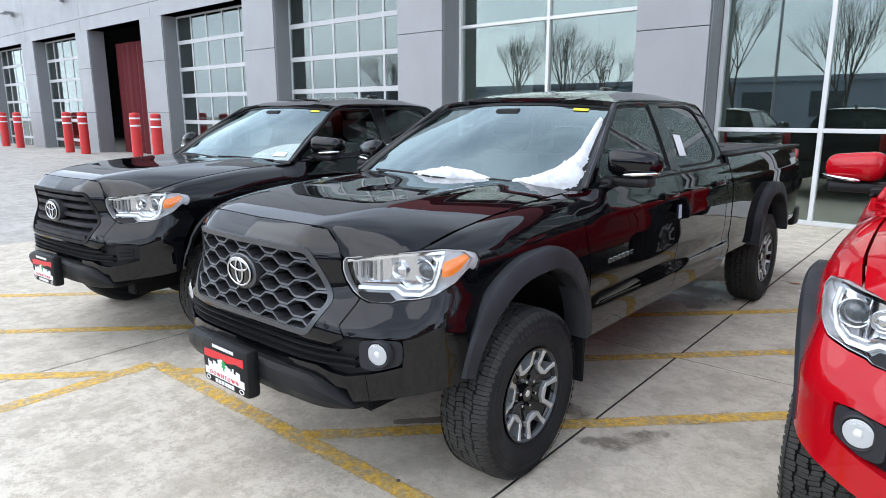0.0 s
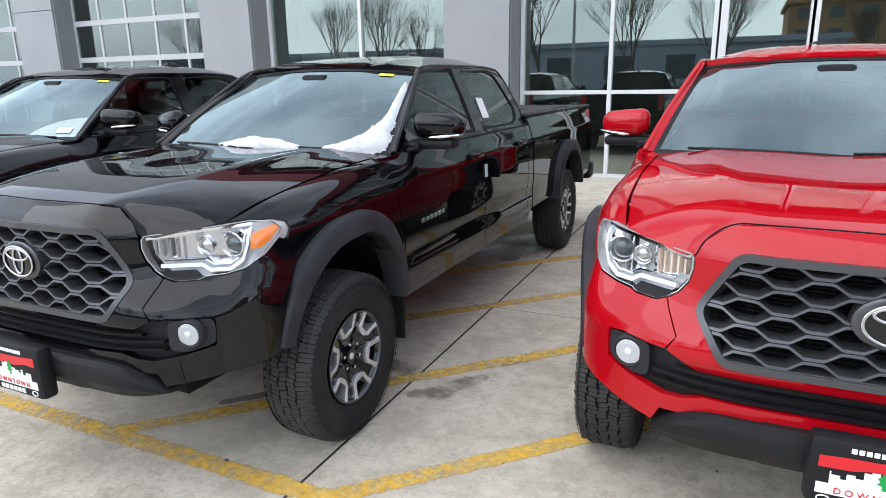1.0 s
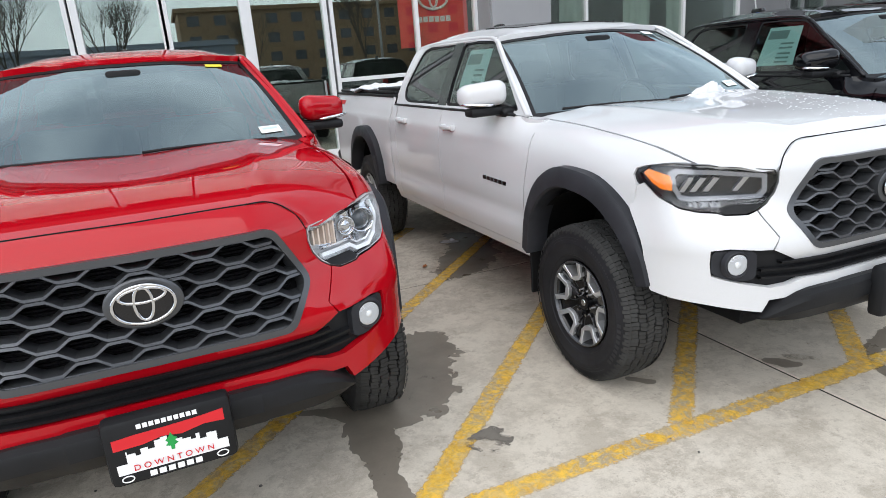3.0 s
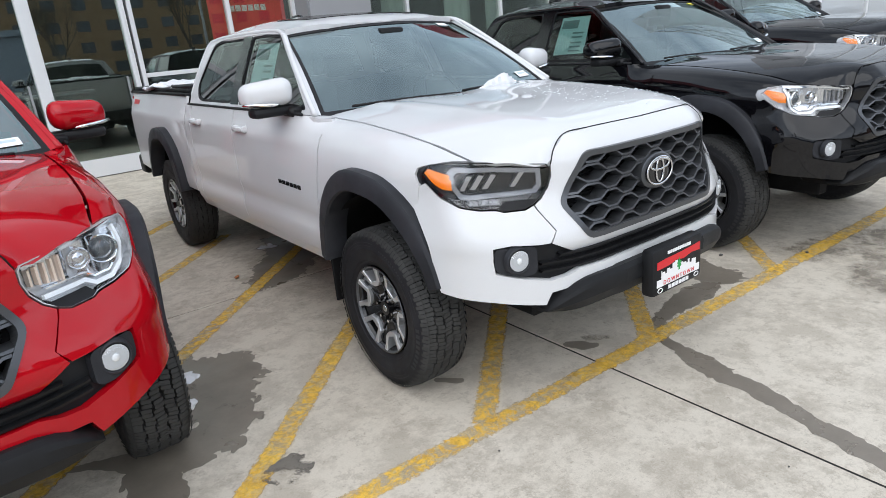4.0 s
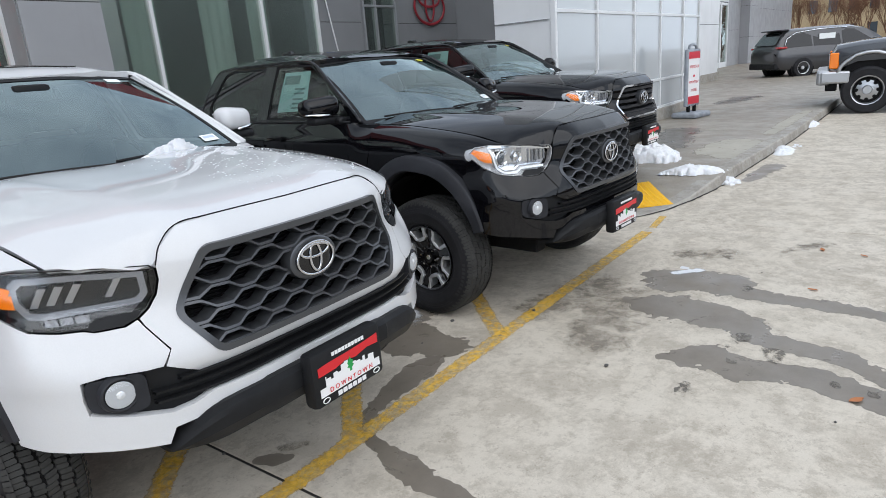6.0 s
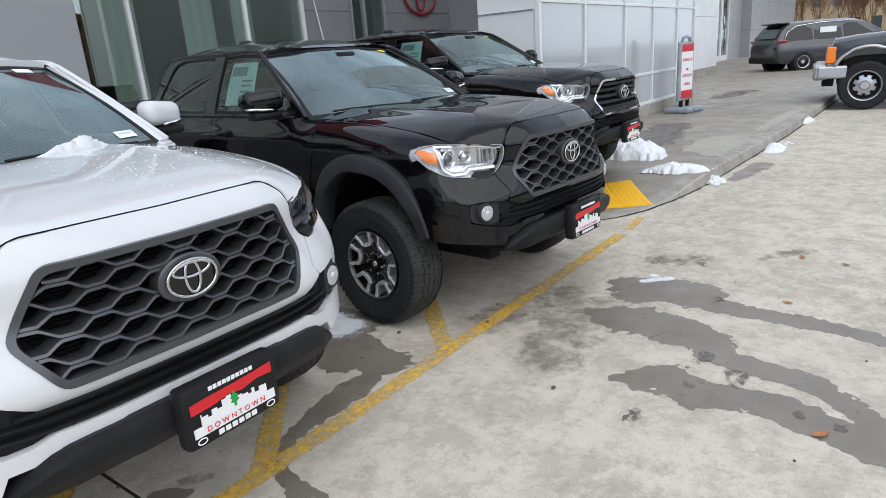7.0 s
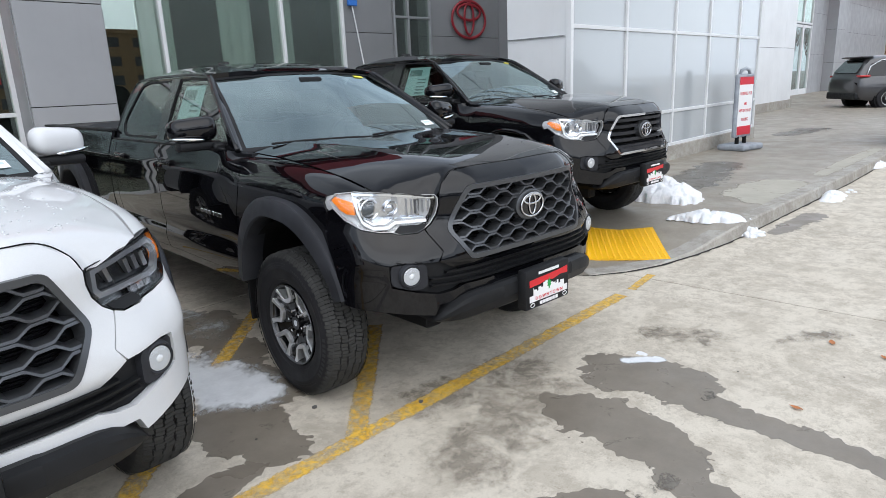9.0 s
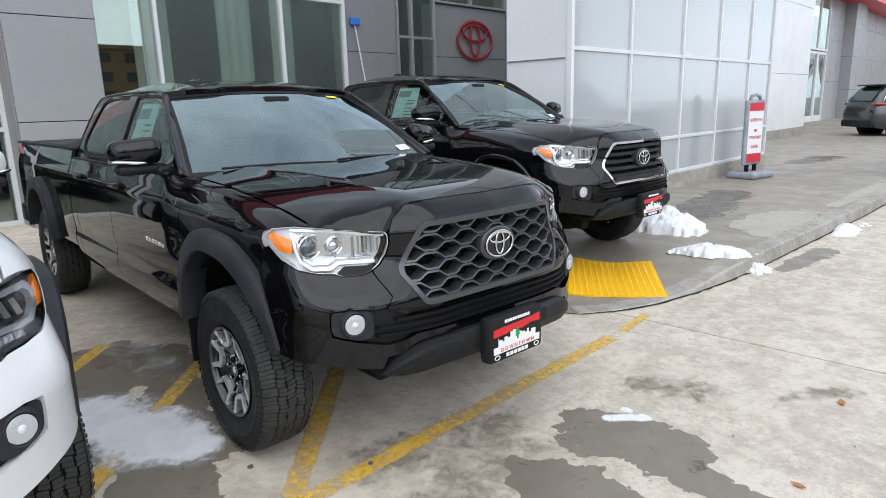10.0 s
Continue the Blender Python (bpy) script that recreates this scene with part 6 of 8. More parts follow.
WIN_F = rounded([(-0.655, 1.238), (-0.86, 1.385), (-1.185, 1.588), (-1.42, 1.600), (-1.60, 1.600), (-1.585, 1.238)], 0.03)
WIN_R = rounded([(-1.725, 1.238), (-1.745, 1.600), (-2.16, 1.598), (-2.30, 1.575), (-2.44, 1.33), (-2.40, 1.262), (-2.30, 1.238)], 0.05)


def grown(loop, g):
    c = (sum(p[0] for p in loop) / len(loop), sum(p[1] for p in loop) / len(loop))
    sx = max(p[0] for p in loop) - min(p[0] for p in loop)
    sy = max(p[1] for p in loop) - min(p[1] for p in loop)
    return [(c[0] + (p[0] - c[0]) * (1 + 2 * g / sx), c[1] + (p[1] - c[1]) * (1 + 2 * g / sy)) for p in loop]


def seat(truck, l, f, w, high=1.30):
    st = part("seat", sheet(("seat", w, high), lambda: from_bm("seat", box(box(box(bmesh.new(), (-w / 2, -0.25, 0.62), (w / 2, 0.25, 0.80), 0.04, 2), (-w / 2, 0.16, 0.75), (w / 2, 0.30, high), 0.05, 2),
              (-0.13, 0.19, high + 0.03), (0.13, 0.28, high + 0.21), 0.04, 2), INTERIOR, angle=40)), None, truck)
    st.location = (l, -f, 0)


def build_truck(m, color, label, grade="offroad", led=False, bed=0.0, chrome_grille=False, cover=False, sticker=(), group="parked pickup trucks"):
    """One pickup truck, standing at m, with all its parts. bed: by how much the bed is longer; sticker: sides with a price sheet."""
    P, t = PAINT[color], thing("pickup_truck", m, label, "pickup truck", group)
    rear_hub, tail = -3.236 - bed, -4.30 - bed
    off = grade == "offroad"
    # body panels
    for s in (1, -1):
        sv, o = ("l" if s > 0 else "r"), (s, 0, 0.1)
        arch = [p for p in arch_mid(0.0)]
        cutarch = [p for p in arch if p[1] > 0.53]
        fo = [(-0.505, 0.53), (-0.47, 0.85), (-0.425, 1.0), (-0.425, 1.1), (-0.56, 1.2), (-0.3, 1.2), (0.0, 1.2), (0.3, 1.2), (0.50, 1.2), (0.40, 1.10), (0.325, 1.052), (0.318, 1.02), (0.34, 0.975), (0.325, 0.89)]
        k0 = next(i for i, p in enumerate(cutarch) if p[0] < 0.29)
        part("fender", sheet(("fender", s, color), lambda: panel("fender", fo + cutarch[k0:], [], 0.035, fender_map(s), P, 0.02, o)), None, t)
        fd = [(-0.433, 1.205), (-0.433, 1.0), (-0.478, 0.85), (-0.513, 0.53), (-1.556, 0.53), (-1.556, 1.205)]
        d = part("front_door", sheet(("fdoor", s, color), lambda: panel("front_door", fd, [], 0.04, door_map(s), P, 0.02, o)), None, t)
        rd = [(-1.564, 1.205), (-1.564, 0.53), (-2.425, 0.53), (-2.42, 1.205)]
        e = part("rear_door", sheet(("rdoor", s, color), lambda: panel("rear_door", rd, [], 0.045, side_map(s), P, 0.02, o)), None, t)
        part("cab_corner", sheet(("ccorn", s, color), lambda: panel("cab_corner", [(-2.432, 1.205), (-2.432, 0.53), (-2.55, 0.53), (-2.55, 1.205)], [], 0.045, side_map(s), P, 0.02, o)), None, t)
        part("sill", sheet(("sill", s, color), lambda: panel("sill", [(-0.50, 0.525), (-0.50, 0.47), (-2.55, 0.47), (-2.55, 0.525)], [], 0.06, side_map(s, -0.004), P, 0.06, o)), None, t)
        for dd, hf in ((d, -1.40), (e, -2.26)):
            def handle():
                bm = bmesh.new()
                l = lside(hf, 1.10)
                box(bm, (l - 0.01, -hf - 0.085, 1.088), (l + 0.034, -hf + 0.085, 1.116), 0.012, 2)
                for q in (-0.07, 0.07):
                    box(bm, (l - 0.01, -hf + q - 0.022, 1.083), (l + 0.028, -hf + q + 0.022, 1.121), 0.012, 2)
                bmesh.ops.scale(bm, vec=(s, 1, 1), verts=bm.verts)
                bmesh.ops.recalc_face_normals(bm, faces=bm.faces)
                return from_bm("handle", bm, P, angle=40)
            part("handle", sheet(("handle", s, hf, color), handle), None, dd)
        part("handle_recess", sheet(("hrec", s, color), lambda: panel("handle_recess", rounded([(-1.33, 1.13), (-1.47, 1.13), (-1.47, 1.072), (-1.33, 1.072)], 0.02), [], 0.03, side_map(s, 0.002), P, 0.003, o)), None, d)
        # wordmark on the door as plain bars
        for i in range(6):
            def mark():
                f = -0.66 - 0.047 * i
                l = lside(f, 0.845)
                return from_bm("door_mark", boxm((s * l - 0.004, -f, 0.835 + 0.001 * i), (s * l + 0.004, -f + 0.036, 0.858 + 0.001 * i), 0.002), CHROME if color == "black" else GLOSSY)
            part("door_mark", sheet(("dmark", s, i, color == "black"), mark), None, d)
        # cab side
        go = [(-0.55, 1.203), (-0.87, 1.4105), (-1.190, 1.618), (-1.26, 1.624), (-2.34, 1.624), (-2.44, 1.585), (-2.52, 1.40), (-2.56, 1.26), (-2.56, 1.207)]
        part("cab_side", sheet(("cabside", s, color), lambda: panel("cab_side", go, [grown(WIN_F, 0.012), grown(WIN_R, 0.012)], 0.05, cab_map(s), P, 0.03, o)), None, t)
        part("b_pillar", sheet(("bpil", s), lambda: panel("b_pillar", [(-1.590, 1.225), (-1.605, 1.608), (-1.738, 1.608), (-1.720, 1.225)], [], 0.05, cab_map(s, 0.003), GLOSSY, 0.004, o)), None, t)
        for nm, win, g in (("front_side_window", WIN_F, SIDEGLASS), ("rear_side_window", WIN_R, DARKGLASS)):
            part("window_trim", sheet(("trim", s, nm), lambda: panel("window_trim", grown(win, 0.014), [grown(win, -0.004)], 0.05, cab_map(s, -0.004), PLASTIC, 0.012, o)), None, t)
            w = part(nm, sheet((nm, s), lambda: panel(nm, grown(win, 0.004), [], 0.08, cab_map(s, -0.010), g, 0.003, o)), None, t)
            w.visible_shadow = False
        part("belt_trim", sheet(("belt", s), lambda: tube_mesh("belt_trim", [(s * (lside(f, 1.2) - 0.003), -f, 1.209) for f in np.linspace(-0.62, -2.5, 24)], 0.0085, PLASTIC, False, 6)), None, t)
        part("windshield_pillar", sheet(("apil", s, color), lambda: pillar_mesh(s, P)), None, t)
        rr = smooth_path([(-0.55, 1.203), (-0.87, 1.4095), (-1.10, 1.558), (-1.20, 1.604), (-1.34, 1.622), (-1.7, 1.627), (-2.1, 1.625), (-2.33, 1.612), (-2.44, 1.578), (-2.52, 1.40), (-2.56, 1.26)], 5)
        part("roof_rail", sheet(("rrail", s, color), lambda: tube_mesh("roof_rail", [(s * (gl(z) - 0.0085), -f, z) for f, z in rr], 0.0135, P, False, 10)), None, t)
        # bed side
        ar = [p for p in arch_mid(rear_hub, True) if p[1] > 0.57]
        bo = [(-2.572, 1.262), (-2.572, 0.57)] + ar + [(tail + 0.02, 0.60), (tail, 0.66), (tail, 1.262)]
        part("bed_side", sheet(("bed", s, color, bed), lambda: panel("bed_side", bo, [], 0.045, side_map(s), P, 0.02, o)), None, t)
        part("bed_rail", sheet(("rail", s, bed), lambda: from_bm("bed_rail", boxm((0.745 * s if s > 0 else -0.832, 2.575, 1.258), (0.832 if s > 0 else -0.745, -tail, 1.278), 0.006, 2), PLASTIC, angle=40)), None, t)
        part("bed_wall", sheet(("bwall", s, bed), lambda: from_bm("bed_wall", boxm((s * 0.75 - 0.01, 2.6, 0.72), (s * 0.75 + 0.01, -tail - 0.05, 1.262)), LINER)), None, t)
        part("bed_decal", sheet(("bdec", s, bed, color), lambda: panel("bed_decal", [(tail + 0.10, 1.165), (tail + 0.30, 1.165), (tail + 0.34, 1.205), (tail + 0.12, 1.205)], [], 0.05, side_map(s, 0.002), DECALRED if color == "white" else DECAL, 0.002, o)), None, t)
        part("flare", sheet(("flare", s, 0.0), lambda: flare_mesh(s, 0.0, False)) if off else sheet(("arch_lip", s, color), lambda: arch_lip(s, P)), None, t)
        part("flare", sheet(("flare", s, rear_hub), lambda: flare_mesh(s, rear_hub, True)), None, t)
        for hub in (0.0, rear_hub):
            def liner():
                bm = bmesh.new()
                n = 20
                ring = [[(x * s, -(hub + 0.465 * math.cos(0.40 + 2.34 * i / n)), 0.42 + 0.475 * math.sin(0.40 + 2.34 * i / n)) for i in range(n + 1)] for x in (0.50, 0.865)]
                vv = [[bm.verts.new(p) for p in r] for r in ring]
                for i in range(n):
                    bm.faces.new((vv[0][i], vv[0][i + 1], vv[1][i + 1], vv[1][i]))
                bm.faces.new(vv[0])
                return from_bm("wheel_well", bm, LINER, True)
            part("wheel_well", sheet(("well", s, hub), liner), None, t)
        # tail lamp
        part("tail_lamp", sheet(("tlamp", s, bed), lambda: from_bm("tail_lamp", boxm((s * 0.775 - 0.055, -tail - 0.06, 0.90), (s * 0.775 + 0.06, -tail + 0.012, 1.235), 0.02, 2), REDLAMP, angle=40)), None, t, "red tail lamp")
        # door mirror
        def cap():
            bm = bmesh.new()
            box(bm, (-0.125, -0.075, -0.06), (0.125, 0.06, 0.075), 0.052, 4)
            for v in bm.verts:
                q = (v.co.x + 0.125) / 0.25
                v.co.z *= 0.86 + 0.16 * (1 - q)
                v.co.y += 0.05 * q * q
                v.co.z += 0.012 * (1 - q)
            bmesh.ops.transform(bm, matrix=Matrix.Translation((0.935, 0.79, 1.305)) @ Matrix.Rotation(radians(8), 4, "Z"), verts=bm.verts)
            bmesh.ops.scale(bm, vec=(s, 1, 1), verts=bm.verts)
            bmesh.ops.recalc_face_normals(bm, faces=bm.faces)
            return from_bm("mirror", bm, P, angle=50)
        mi = part("mirror", sheet(("mirror", s, color), cap), None, t, "door mirror housing")

        def foot():
            bm = box(bmesh.new(), (0.79, 0.735, 1.205), (1.03, 0.84, 1.252), 0.018, 2)
            box(bm, (0.78, 0.69, 1.195), (0.86, 0.82, 1.24), 0.012, 1)
            bmesh.ops.scale(bm, vec=(s, 1, 1), verts=bm.verts)
            bmesh.ops.recalc_face_normals(bm, faces=bm.faces)
            return from_bm("mirror_foot", bm, PLASTIC, angle=40)
        part("mirror_foot", sheet(("mfoot", s), foot), None, mi, "black mirror foot")
        part("turn_signal", sheet(("msig", s), lambda: tube_mesh("turn_signal", [(s * (0.90 + 0.16 * i / 6), 0.722 + 0.075 * (i / 6) ** 2.2, 1.262 + 0.012 * i / 6) for i in range(7)], [0.006, 0.009, 0.010, 0.010, 0.010, 0.009, 0.006], CHROME, False, 6)), None, mi, "bright turn-signal strip")
        part("mirror_glass", sheet(("mglass", s), lambda: from_bm("mirror_glass", boxm((s * 0.935 - 0.09, 0.862, 1.262), (s * 0.935 + 0.09, 0.868, 1.355), 0.002), CHROME)), None, mi)
        if s in sticker:
            ps = part("price_sheet", sheet(("psheet", s), lambda: panel("price_sheet", [(-1.16, 1.285), (-1.50, 1.275), (-1.50, 1.555), (-1.20, 1.555)], [], 0.1, cab_map(s, -0.016), PAPERGREEN, 0.002, o)), None, t, "pale green and white price sheet behind the window")
            part("sheet_text", sheet(("stext", s), lambda: panel("sheet_text", [(-1.30, 1.47), (-1.48, 1.47), (-1.48, 1.53), (-1.30, 1.53)], [], 0.1, cab_map(s, -0.0145), INK_PALE, 0.001, o)), None, ps)
            for zz in (1.30, 1.33, 1.36, 1.40, 1.43):
                part("sheet_text", sheet(("stext", s, zz), lambda: panel("sheet_text", [(-1.22, zz), (-1.22 - 0.12, zz), (-1.22 - 0.12, zz + 0.012), (-1.22, zz + 0.012)], [], 0.1, cab_map(s, -0.0145), INK_PALE, 0.001, o)), None, ps)
    # hood, nose and bumper
    hh = [(0, 0.723), (0.30, 0.708), (0.40, 0.684), (0.47, 0.690), (0.497, 0.684), (0.58, 0.645), (0.66, 0.582), (0.712, 0.522), (0.736, 0.3), (0.743, 0.0), (0.729, -0.55), (0.5, -0.47), (0, -0.42)]
    part("hood", sheet(("hood", color), lambda: panel("hood", mirror_half(hh), [], 0.04, lambda l, f: (l, -f, hood_z(l, f)), P, 0.02, (0, 0, 1))), None, t)
    nh = [(0, 1.137), (0.30, 1.137), (0.40, 1.127), (0.470, 1.080), (0.4985, 1.03), (0.498, 0.990), (0.511, 0.948), (0.541, 0.911), (0.574, 0.889), (0.567, 0.868), (0.527, 0.795), (0.553, 0.750), (0.46, 0.702), (0.30, 0.692), (0, 0.692)]
    part("grille_surround", sheet(("nose", color), lambda: panel("grille_surround", mirror_half(nh), [rounded(hexagon(0.010), 0.032)], 0.03, nose, P, 0.05, (0, -1, 0))), None, t)
    # near-black tube laid on the nose edge, added to draw the shaded hood gap
    seam = smooth_path(nh[:5], 5)
    seam = [(-a, b) for a, b in reversed(seam[1:])] + seam
    part("hood_seam_line", sheet("hseamline", lambda: tube_mesh("hood_seam_line", [Vector(nose(a, b)) + Vector((0, 0.002, 0.0020)) for a, b in seam], 0.0022, LINER, False, 6)), None, t, "dark line along the front edge, drawn for the shaded hood gap")
    bh = [(0, 0.632), (0.44, 0.632), (0.50, 0.612), (0.56, 0.604), (0.66, 0.624), (0.762, 0.652), (0.768, 0.70), (0.766, 0.752), (0.70, 0.760), (0.60, 0.752), (0.56, 0.752), (0.531, 0.792), (0.572, 0.868), (0.580, 0.887), (0.614, 0.874), (0.692, 0.873), (0.717, 0.881), (0.78, 0.885), (0.862, 0.903), (0.934, 0.941), (0.980, 0.990),
          (1.02, 0.965), (1.045, 0.88), (1.035, 0.80), (1.015, 0.70), (1.002, 0.61), (0.985, 0.568), (0.90, 0.553), (0.78, 0.540), (0.65, 0.518), (0.585, 0.508), (0.562, 0.555), (0.44, 0.570), (0, 0.570)]
    part("front_bumper", sheet(("bumper", color), lambda: panel("front_bumper", mirror_half(bh), [], 0.032, front_off(0.0), P, 0.03, (0, -1, 0))), None, t)
    lg = [(0, 0.715), (0.46, 0.722), (0.55, 0.765), (0.775, 0.772), (0.780, 0.64), (0.63, 0.590), (0.44, 0.60), (0, 0.60)]
    g = part("lower_grille", sheet("lgr", lambda: panel("lower_grille", mirror_half(lg), [], 0.04, front_off(-0.035), PLASTIC, 0.01, (0, -1, 0))), None, t, "black lower intake")
    part("slat", sheet("lslat", lambda: slat_mesh([0.642, 0.672, 0.698], [0.59, 0.59, 0.52], 0.03, 0.009, PLASTIC, "slat", -0.006)), None, g)
    for s in (1, -1):
        if off or chrome_grille:
            bez = rounded([(0.605, 0.748), (0.757, 0.750), (0.757, 0.658), (0.66, 0.630), (0.605, 0.640)], 0.028)
            fz = part("fog_lamp", sheet(("fogb", s), lambda: panel("fog_lamp", flip_s(bez, s), [], 0.025, front_off(-0.010), FLARE, 0.03, (s * 0.5, -1, 0))), None, t, "round fog lamp in a black bezel")
            c = Vector(front(s * 0.676, 0.700, -0.004))
            d = Vector((s * 0.25, -1, 0)).normalized()
            turn = Matrix.Translation(c) @ d.to_track_quat("X", "Z").to_matrix().to_4x4()

            def turned(me):
                me.transform(turn)
                return me
            part("fog_ring", sheet(("fogr", s), lambda: turned(lathe("fog_ring", [(-0.012, 0.058), (0.004, 0.052), (0.008, 0.047), (0.006, 0.043), (-0.01, 0.040)], FLARE, 32))), None, fz, "raised black rim")
            part("fog_bowl", sheet(("fogw", s), lambda: turned(lathe("fog_bowl", [(0.006, 0.040), (0.007, 0.034), (0.0065, 0.024), (0.006, 0.010), (0.006, 0.0)], FOGBOWL, 32, 60))), None, fz, "bright reflector bowl")
            part("fog_bulb", sheet(("fogk", s), lambda: turned(lathe("fog_bulb", [(0.004, 0.013), (0.009, 0.012), (0.011, 0.009), (0.012, 0.0)], BULB, 16))), None, fz)
            gl_lens = part("fog_lens", sheet(("fogl", s), lambda: turned(lathe("fog_lens", [(0.007, 0.041), (0.012, 0.034), (0.016, 0.020), (0.017, 0.0)], COVER, 32, 60))), None, fz, "clear round lens")
            gl_lens.visible_shadow = False
        else:
            blank = rounded([(0.60, 0.745), (0.75, 0.748), (0.75, 0.662), (0.61, 0.640)], 0.02)
            fb = part("fog_blank", sheet(("fblank", s), lambda: panel("fog_blank", flip_s(blank, s), [], 0.03, front_off(-0.018), PLASTIC, 0.02, (s * 0.5, -1, 0))), None, t, "ribbed black blank in the fog lamp's place")
            for i in range(3):
                rb = [(0.625, 0.655 + 0.024 * i), (0.72, 0.662 + 0.024 * i), (0.72, 0.672 + 0.024 * i), (0.625, 0.665 + 0.024 * i)]
                part("rib", sheet(("frib", s, i), lambda: panel("rib", flip_s(rb, s), [], 0.03, front_off(-0.008), PLASTIC, 0.012, (s * 0.5, -1, 0))), None, fb)
        headlamp(t, s, led, color == "red")
    part("skid_bar", sheet("skid", skid_mesh), None, t, "matt black lower bumper bar")
    part("valance", sheet("valance", lambda: from_bm("valance", boxm((-0.50, -0.66, 0.44), (0.50, -0.42, 0.52), 0.03, 1), LINER)), None, t)
    # grille
    gr = part("grille", sheet("gback", lambda: panel("grille", hexagon(0.0), [], 0.05, front_off(-0.075), LINER, 0.01, (0, -1, 0))), None, t, "gunmetal hexagon-mesh grille with oval emblem" if off else "black barred grille with oval emblem")
    frame_mat = GUNMETAL if off else (CHROME if chrome_grille else PLASTIC)
    part("grille_frame", sheet(("gframe", frame_mat.name), lambda: panel("grille_frame", rounded(hexagon(0.013), 0.03), [rounded(hexagon(-0.008 if off else -0.006), 0.026)], 0.03, front_off(0.004), frame_mat, 0.05, (0, -1, 0))), None, gr)
    if off:
        for j in range(9):
            part("mesh_bar", sheet(("gbar", j), lambda: grille_bar(j)), None, gr)
        part("radiator", sheet("gcool", lambda: slat_mesh([0.765 + 0.011 * i for i in range(26)], [hex_half(0.765 + 0.011 * i, 0.05) for i in range(26)], 0.01, 0.004, PLASTIC, "radiator", -0.064)), None, gr)["kind"] = "stuff"
    else:
        zz = [0.80, 0.856, 0.912, 0.968, 1.02]
        for z in zz:
            part("grille_bar", sheet(("gbars", z), lambda: slat_mesh([z], [hex_half(z, 0.01)], 0.05, 0.026, FLARE, "grille_bar", -0.012)), None, gr)
        part("grille_bar", sheet("gbars2", lambda: slat_mesh([0.775], [0.38], 0.03, 0.03, FLARE, "grille_bar", 0.0)), None, gr)
    em = part("emblem", sheet("emb", lambda: disc_mesh("emblem", 0, -0.807, 0.928, 0.104, 0.073, 0.05, GUNMETAL)), None, gr, "oval emblem with bright rings")
    part("emblem_face", sheet("embf", lambda: disc_mesh("emblem_face", 0, -0.813, 0.928, 0.084, 0.057, 0.01, GLOSSY)), None, em)
    for nm, a, b, dz in (("outer_ring", 0.081, 0.0555, 0.0), ("upright_ring", 0.024, 0.048, 0.003), ("level_ring", 0.060, 0.021, 0.026)):
        part(nm, sheet(("emr", nm), lambda: oval(0, -0.820, 0.928 + dz, a, b, 0.0050, BADGE, nm)), None, em)
    plate(t)
    # glass and roof
    w = part("windshield", sheet("wsh", lambda: panel("windshield", [(-1.0, 0.0), (1.0, 0.0), (1.0, 1.0), (-1.0, 1.0)], [], 0.12, lambda u, v: ws(u, v, -0.004), WSHIELD, 0.004, (0, -1, 1))), None, t, "pale reflecting windshield")
    w.visible_shadow = False
    part("windshield_border", sheet("wsb", lambda: panel("windshield_border", [(-1.01, -0.03), (1.01, -0.03), (1.01, 1.01), (-1.01, 1.01)], [[(-0.972, 0.03), (0.972, 0.03), (0.972, 0.965), (0.0, 0.958), (-0.972, 0.965)]], 0.1, lambda u, v: ws(u, v, -0.001), PLASTIC, 0.006, (0, -1, 1))), None, t)
    part("camera_pod", sheet("pod", lambda: from_bm("camera_pod", boxm((-0.085, 1.02, 1.50), (0.085, 1.17, 1.585), 0.02, 2), PLASTIC, angle=40)), None, t)
    part("inner_mirror", sheet("imir", lambda: from_bm("inner_mirror", boxm((-0.12, 1.06, 1.43), (0.12, 1.09, 1.50), 0.014, 2), PLASTIC, angle=40)), None, t)
    rh = [(0, -1.128), (0.35, -1.150), (0.592, -1.214), (0.628, -1.45), (0.632, -2.0), (0.622, -2.38), (0.59, -2.44), (0, -2.475)]

    def roof_z(l, f):
        zc = interp(f, [(-2.48, 1.665), (-2.2, 1.702), (-1.9, 1.710), (-1.5, 1.695), (-1.25, 1.662), (-1.12, 1.622)])
        return zc - (zc - 1.612) * min(1.2, (abs(l) / 0.632)) ** 3.0 + 0.006 * math.exp(-((abs(l) - 0.4) / 0.05) ** 2)
    part("roof", sheet(("roof", color), lambda: panel("roof", mirror_half(rh), [], 0.05, lambda l, f: (l, -f, roof_z(l, f)), P, 0.03, (0, 0, 1))), None, t)

    if cover:
        part("sunroof", sheet("sunr", lambda: panel("sunroof", rounded([(-0.40, -1.36), (0.40, -1.36), (0.40, -1.78), (-0.40, -1.78)], 0.05), [], 0.06, lambda l, f: (l, -f, roof_z(l, f) + 0.004), GLOSSY, 0.004, (0, 0, 1))), None, t, "dark glass sunroof")

    def back(u, v, o2=0.0):
        z = 1.25 + (1.648 - 0.052 * u * u - 1.25) * v
        return (u * (gl(z) - 0.01), 2.555 - 0.10 * v + 0.02 * (1 - u * u) + o2, z)
    part("cab_back", sheet(("cback", color), lambda: panel("cab_back", [(-1, -0.5), (1, -0.5), (1, 1), (-1, 1)], [[(-0.85, 0.12), (0.85, 0.12), (0.82, 0.88), (-0.82, 0.88)]], 0.12, back, P, 0.02, (0, 1, 0))), None, t)
